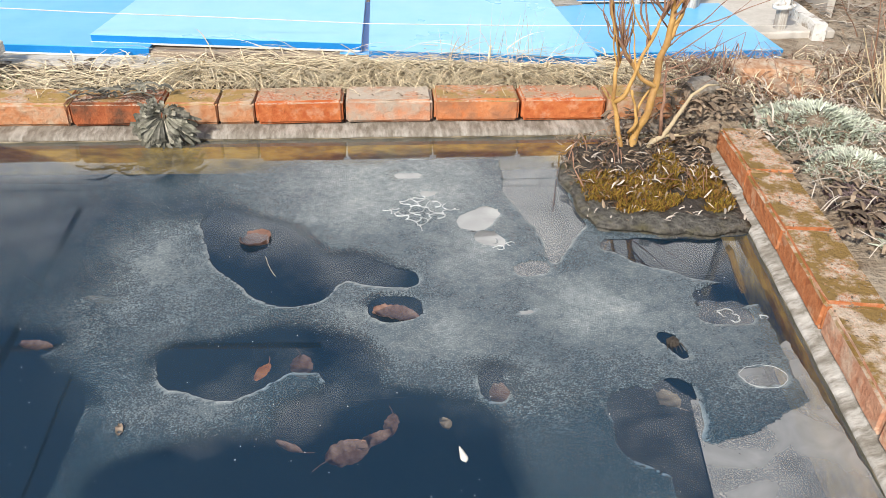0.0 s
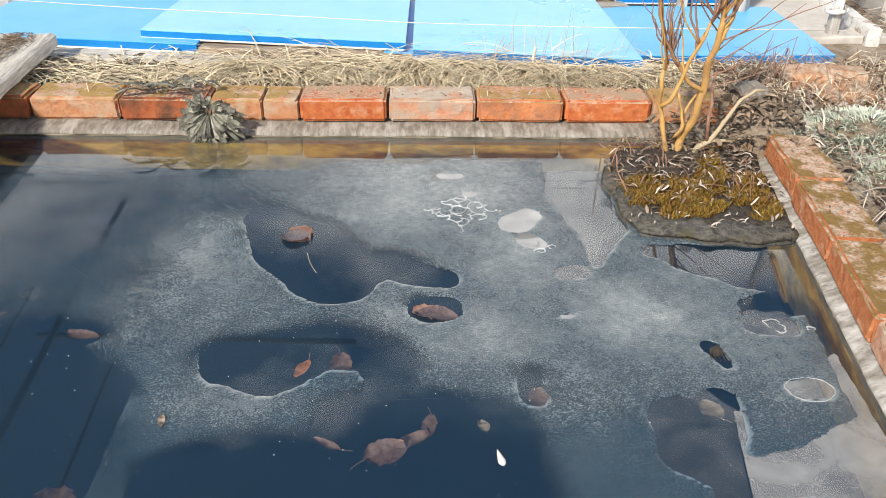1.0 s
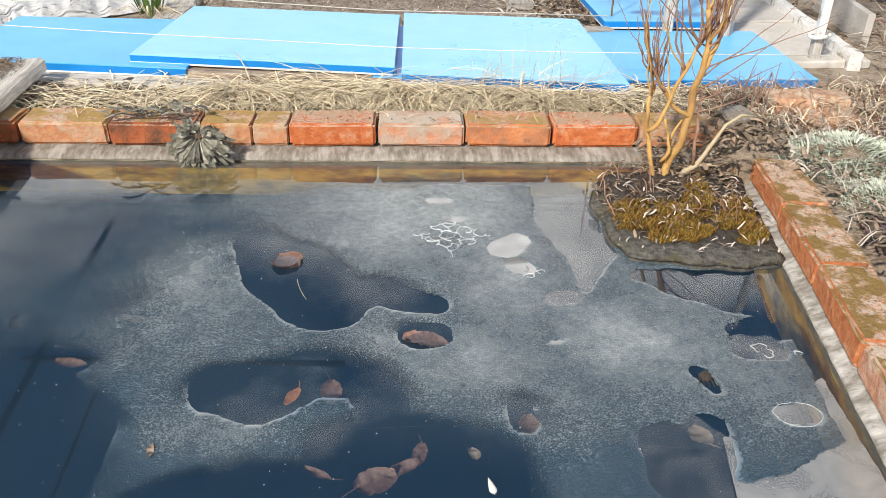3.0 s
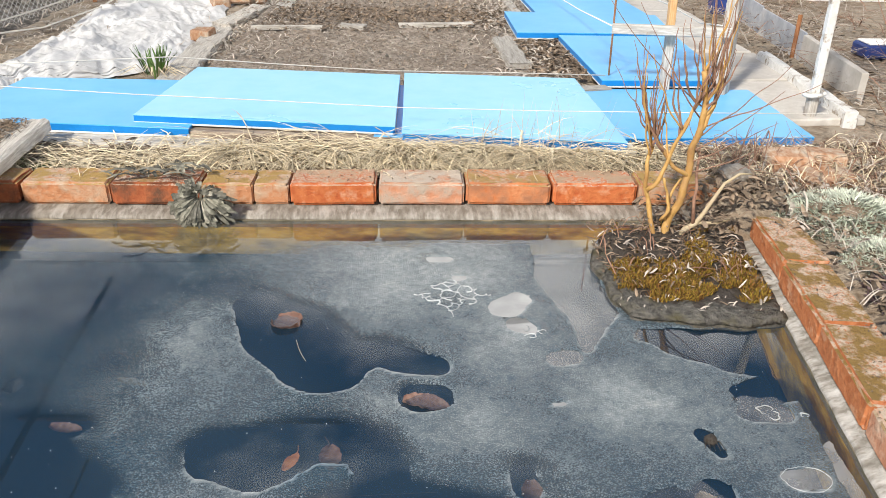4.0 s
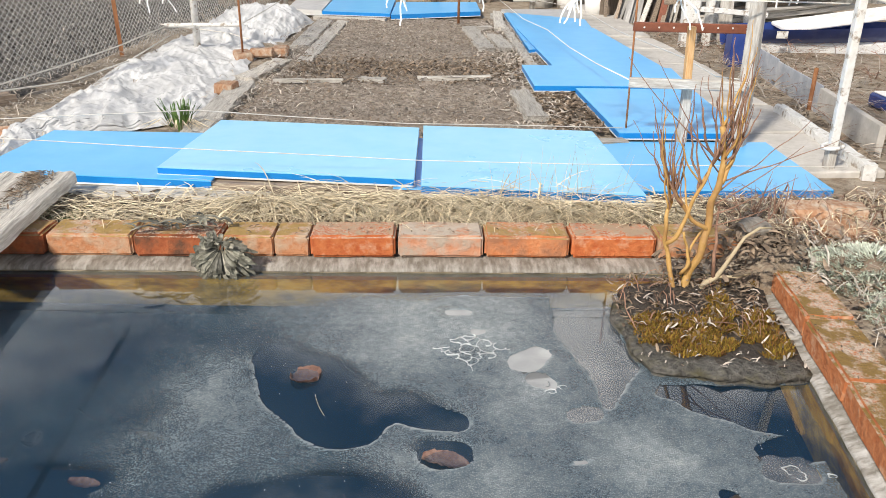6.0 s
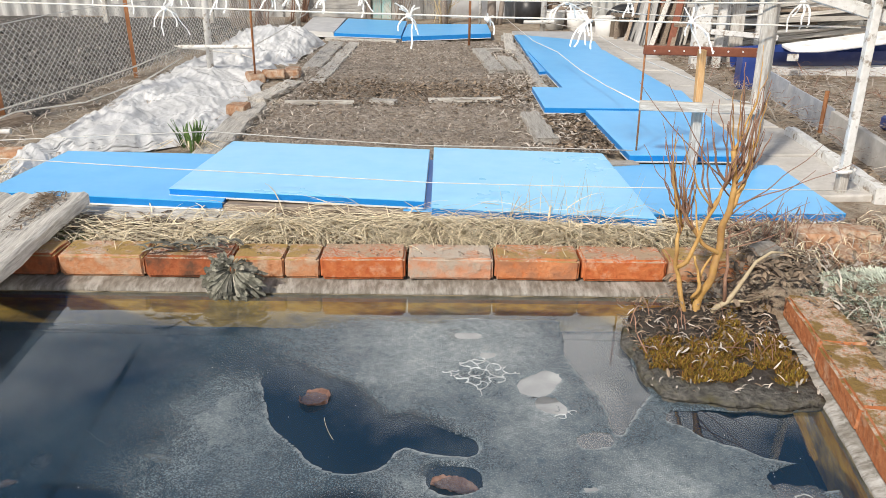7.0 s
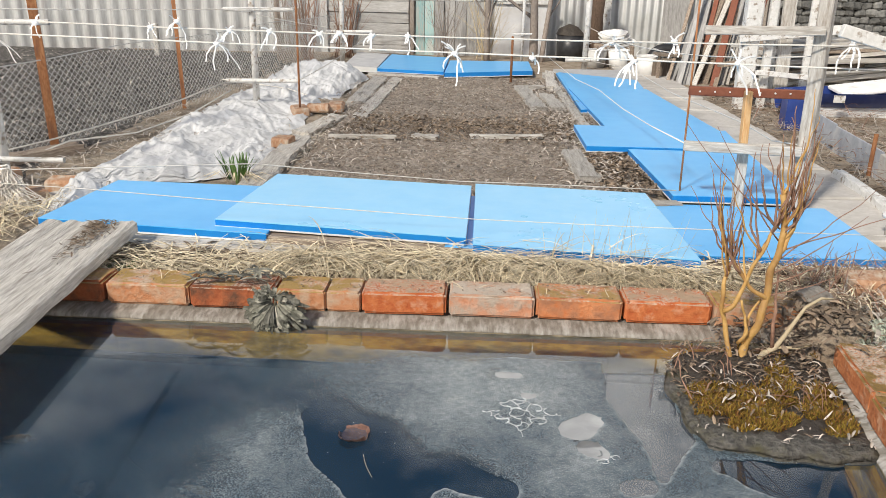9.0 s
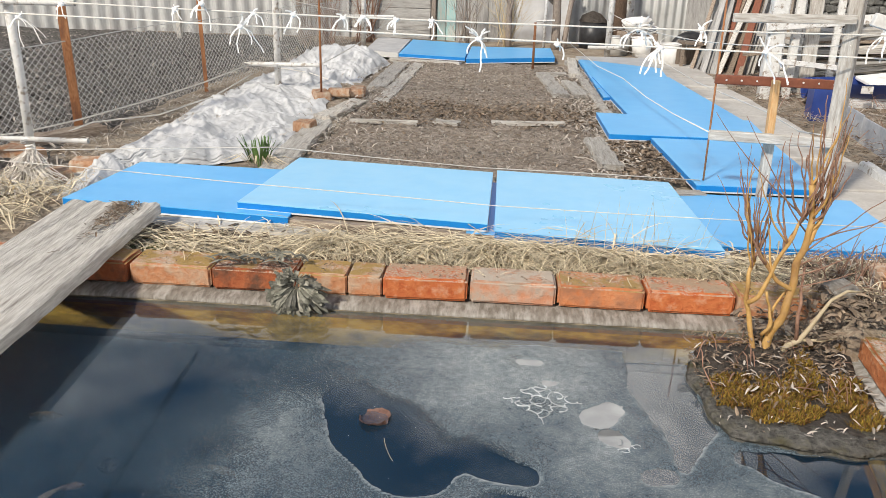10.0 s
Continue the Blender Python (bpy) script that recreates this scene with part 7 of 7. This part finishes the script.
leaf(-0.744, 1.116, 0.011, 0.024, -0.004, 110, M_LEAFBROWN, "pale curled leaf frozen into the ice", 16, False)
leaf(-0.708, 1.194, 0.02, 0.026, -0.016, 10, M_MUD, "dim round leaf in the ice", 17, False)
leaf(-0.779, 1.086, 0.009, 0.028, -0.006, 150, M_LEAFPALE, "grey leaf frozen into the ice", 18, False)
leaf(-0.33, 0.82, 0.006, 0.014, 0.004, 10, M_LEAFPALE, "tiny pale leaf on the ice", 19, False)
leaf(-0.5, 0.73, 0.035, 0.032, -0.2, 10, M_LEAFBROWN, "dim brown leaf deep under the water", 14, False)
shell = thing("snail_shell", pose(*afloat(0.231, 0.74), WATER, 80, 0, 195), "small white pointed empty shell floating in the pond", "shell")
put("whorls", tube([(0, 0, z) for z in steps(-0.016, 0.016, 10)], [0.001, 0.0045, 0.0062, 0.0066, 0.0058, 0.0052, 0.0042, 0.0036, 0.0026, 0.0018, 0.0008], 10), M_SHELL, shell, smooth=True)
rng = random.Random(99)
bub = []
for _ in range(190):
    x, y, r = rng.uniform(-0.6, 0.85), rng.uniform(0.62, 1.7), rng.uniform(0.0004, 0.0011)
    bub.append(tube([(x, y, WATER), (x, y, WATER + r), (x, y, WATER + 1.6 * r)], [r, r * 0.9, r * 0.3], 6))
tagged(put("bubbles", joined(*bub), M_SHELL, smooth=True), "tiny white bubbles and specks on the water", "bubbles", kind="stuff")
# The last thread stands for the reflection of a thin overhead wire.
for k, (a, b, c) in enumerate((((-0.66, 1.3, -0.004), (-0.64, 1.28, -0.004), (-0.6, 1.25, -0.003)), ((-0.155, 1.35, 0.001), (-0.145, 1.305, 0.001), (-0.125, 1.27, 0.001)), ((0.5, 0.83, -0.004), (0.57, 0.822, -0.004), (0.63, 0.815, -0.004)), ((-0.05, 0.875, -0.01), (0.06, 0.88, -0.01), (0.15, 0.885, -0.01)))):
    a, b, c = (Vector((*afloat(p[0], p[1]), p[2] + WATER)) for p in (a, b, c))
    line = [a * (1 - u) ** 2 + b * 2 * u * (1 - u) + c * u * u for u in steps(0, 1, 10)]
    ob = put("twig", tube(line, [0.002 - 0.0001 * i for i in range(11)] if k == 0 else 0.0005, 5), M_MUD if k != 1 else M_PALESTEM, smooth=True)
    tagged(ob, "thin dark line in the pond: twigs and one modelled wire reflection" if k != 1 else "fine pale stalk floating in open water", "twig", "twigs in the pond")


def ridges(x, y, spread, count, seed, label):
    """Raised white seams of refrozen ice, in small wobbly loops."""
    rng = random.Random(seed)
    ob = thing("ice_seam", pose(*afloat(x, y), WATER + 0.004), label, "ice", "ice seams")
    for k in range(count):
        cx, cy = rng.gauss(0, spread), rng.gauss(0, spread * 0.7)
        rx, ry, ph = rng.uniform(0.008, 0.02) * spread / 0.026, rng.uniform(0.007, 0.016) * spread / 0.026, rng.uniform(0, 6.28)
        end = rng.uniform(3.5, 6.2)
        pts = [(cx + rx * math.cos(ph + t) * (1 + 0.3 * math.sin(3 * t + ph)), cy + ry * math.sin(ph + t) * (1 + 0.3 * math.sin(2 * t)), 0) for t in steps(0, end, 16)]
        put("seam", tube(pts, [0.0005 + 0.0012 * math.sin(math.pi * i / 16) for i in range(17)], 5), M_SEAM, ob, smooth=True)
    return ob


def seam_web(outline, count, seed, label):
    """A patch of refrozen ice: raised white seams round small cells."""
    rng = random.Random(seed)
    x0, x1, y0, y1 = min(p[0] for p in outline), max(p[0] for p in outline), min(p[1] for p in outline), max(p[1] for p in outline)
    c = Vector(((x0 + x1) / 2, (y0 + y1) / 2))

    def inside(p):
        return sum((a[1] > p.y) != (b[1] > p.y) and p.x < (b[0] - a[0]) * (p.y - a[1]) / (b[1] - a[1]) + a[0] for a, b in zip(outline, outline[1:] + outline[:1])) % 2 == 1

    seeds = []
    while len(seeds) < count:
        p = Vector((rng.uniform(x0 - 0.015, x1 + 0.015), rng.uniform(y0 - 0.015, y1 + 0.015)))
        if all((p - q).length > 0.013 for q in seeds):
            seeds.append(p)
    knots = []
    for i, j, k in itertools.combinations(range(count), 3):
        a, b = seeds[j] - seeds[i], seeds[k] - seeds[i]
        cross = 2 * (a.x * b.y - a.y * b.x)
        if abs(cross) > 1e-7:
            o = Vector((b.y * a.length_squared - a.y * b.length_squared, a.x * b.length_squared - b.x * a.length_squared)) / cross
            p = o + seeds[i]
            if inside(p) and all((q - p).length > o.length - 1e-7 for q in seeds):
                knots.append((p, {i, j, k}))
    ob = thing("ice_seam", pose(c.x, c.y, WATER + 0.004), label, "ice", "ice seams")
    for (p, a), (q, b) in itertools.combinations(knots, 2):
        if len(a & b) == 2 and rng.random() < 0.86:
            bow, thick = Vector((q.y - p.y, p.x - q.x)) * rng.uniform(-0.3, 0.3), rng.uniform(0.0011, 0.0024)
            pts = [(*(p.lerp(q, u) + bow * 4 * u * (1 - u) - c), 0) for u in steps(-0.08, 1.08, 6)]
            put("seam", tube(pts, [thick * (0.75 + 0.4 * abs(u - 3) / 3) for u in range(7)], 6), M_SEAM, ob, smooth=True)


M_SEAM = surf("refrozen_ice", (0.38, 0.4, 0.41), (0.54, 0.56, 0.57), 60, 0.15, 0.1)
seam_web([(0.105, 1.515), (0.165, 1.575), (0.23, 1.6), (0.255, 1.545), (0.31, 1.505), (0.24, 1.47), (0.212, 1.395), (0.155, 1.465)], 105, 4, "white web of refrozen seams in the slush")
ridges(0.82, 1.085, 0.022, 3, 2, "thin white seams of refrozen ice in a hole")
ridges(0.36, 1.375, 0.02, 3, 3, "thin white seams at the rim of an ice hole")


def rim_seam(x, y, rx, ry, label, seed):
    """A raised white lip of ice round a hole."""
    ob = thing("ice_lip", pose(*afloat(x, y), WATER + 0.003), label, "ice", "ice seams")
    pts = [(rx * math.cos(t) * (1 + 0.09 * noise.noise(Vector((math.cos(t) * 2, math.sin(t) * 2, seed)))), ry * math.sin(t) * (1 + 0.12 * noise.noise(Vector((math.cos(t) * 2, math.sin(t) * 2, seed + 5)))), 0) for t in steps(0, 6.2832, 40)]
    put("lip", tube(pts, [0.0003 + 0.0008 * (0.5 + 0.5 * noise.noise(Vector((i * 0.4, seed, 0)))) for i in range(41)], 5), M_SEAM, ob, smooth=True)


rim_seam(0.799, 0.899, 0.043, 0.031, "white lip of ice round an oval hole", 1.0)
stub = thing("frozen_stub", pose(*afloat(0.662, 1.005), WATER - 0.01), "dark stub of a reed stuck in an ice hole", "plant")
put("stub", tube([(0, 0, 0), (0.002, 0.002, 0.012), (0.006, 0.004, 0.02)], [0.012, 0.013, 0.006], 9), M_MUD, stub, smooth=True)
for k in range(5):
    put("blade", tube([(0.004 * k - 0.008, 0.0, 0.008), (0.006 * k - 0.012, -0.01, 0.018), (0.01 * k - 0.02, -0.03, 0.012)], [0.0014, 0.0012, 0.0006], 4), M_MUD, stub)

# ---- bricks of the rim ----
brick_geo = [worn_brick(0.25, 0.118, 0.069, s) for s in range(6)]
brick_mesh = {key: [mesh_of("brick", *g, m) for g in brick_geo[:3]] for key, m in M_BRICKS.items()}
half_mesh = [mesh_of("brick", *worn_brick(w, 0.116, 0.067, s), M_BRICKS["ochre"]) for w, s in ((0.148, 8), (0.102, 9))]
mossy_mesh = [mesh_of("brick", *worn_brick(0.277, 0.118, 0.066, s), M_BRICK2 if s < 3 else M_BRICK_PALE) for s in range(6)]
rng = random.Random(2)
KINDS = {-7: "dark", -6: "red", -5: "dark", -4: "ochre", -3: "dark", -1: "red", 0: "pink", 1: "orange", 2: "red", 3: "ochre"}
for k in range(-7, 4):
    y, tip = FAR_Y + 0.061 + rng.uniform(-0.004, 0.004), pose(0, 0, 0, rng.uniform(-1, 1), rng.uniform(-0.7, 0.7), rng.uniform(-1.2, 1.2))
    if k == -2:                          # a brick cracked in two
        for mesh, x in zip(half_mesh, (0.078, 0.205)):
            under(new("brick", mesh), wall_far).matrix_basis = pose(k * P + x, y, 0.0405) @ tip
        continue
    under(new("brick", brick_mesh[KINDS[k]][k % 3]), wall_far).matrix_basis = pose((k + 0.5) * P, y, 0.0405 + rng.uniform(0, 0.003)) @ tip
turn = math.degrees(math.atan2(-0.134, 1))
for k in range(7):
    y = 1.658 - 0.276 * k
    b = under(new("brick", mossy_mesh[k % 3 + 3 * (k > 2)]), wall_right)
    b.matrix_basis = pose(right_x(y) + 0.061, y, 0.0405, rng.uniform(-1, 1), rng.uniform(-1, 1), turn + 90 + rng.uniform(-1.5, 1.5))
for k in range(7):
    b = under(new("brick", brick_mesh["red"][k % 3]), wall_left)
    b.matrix_basis = pose(LEFT_X - 0.061, NEAR_Y + 0.14 + P * k, 0.0405, 0, 0, 90)
for k in range(9):
    b = under(new("brick", brick_mesh["orange"][k % 3]), wall_near)
    b.matrix_basis = pose(LEFT_X + 0.16 + P * k, NEAR_Y - 0.061, 0.0405)
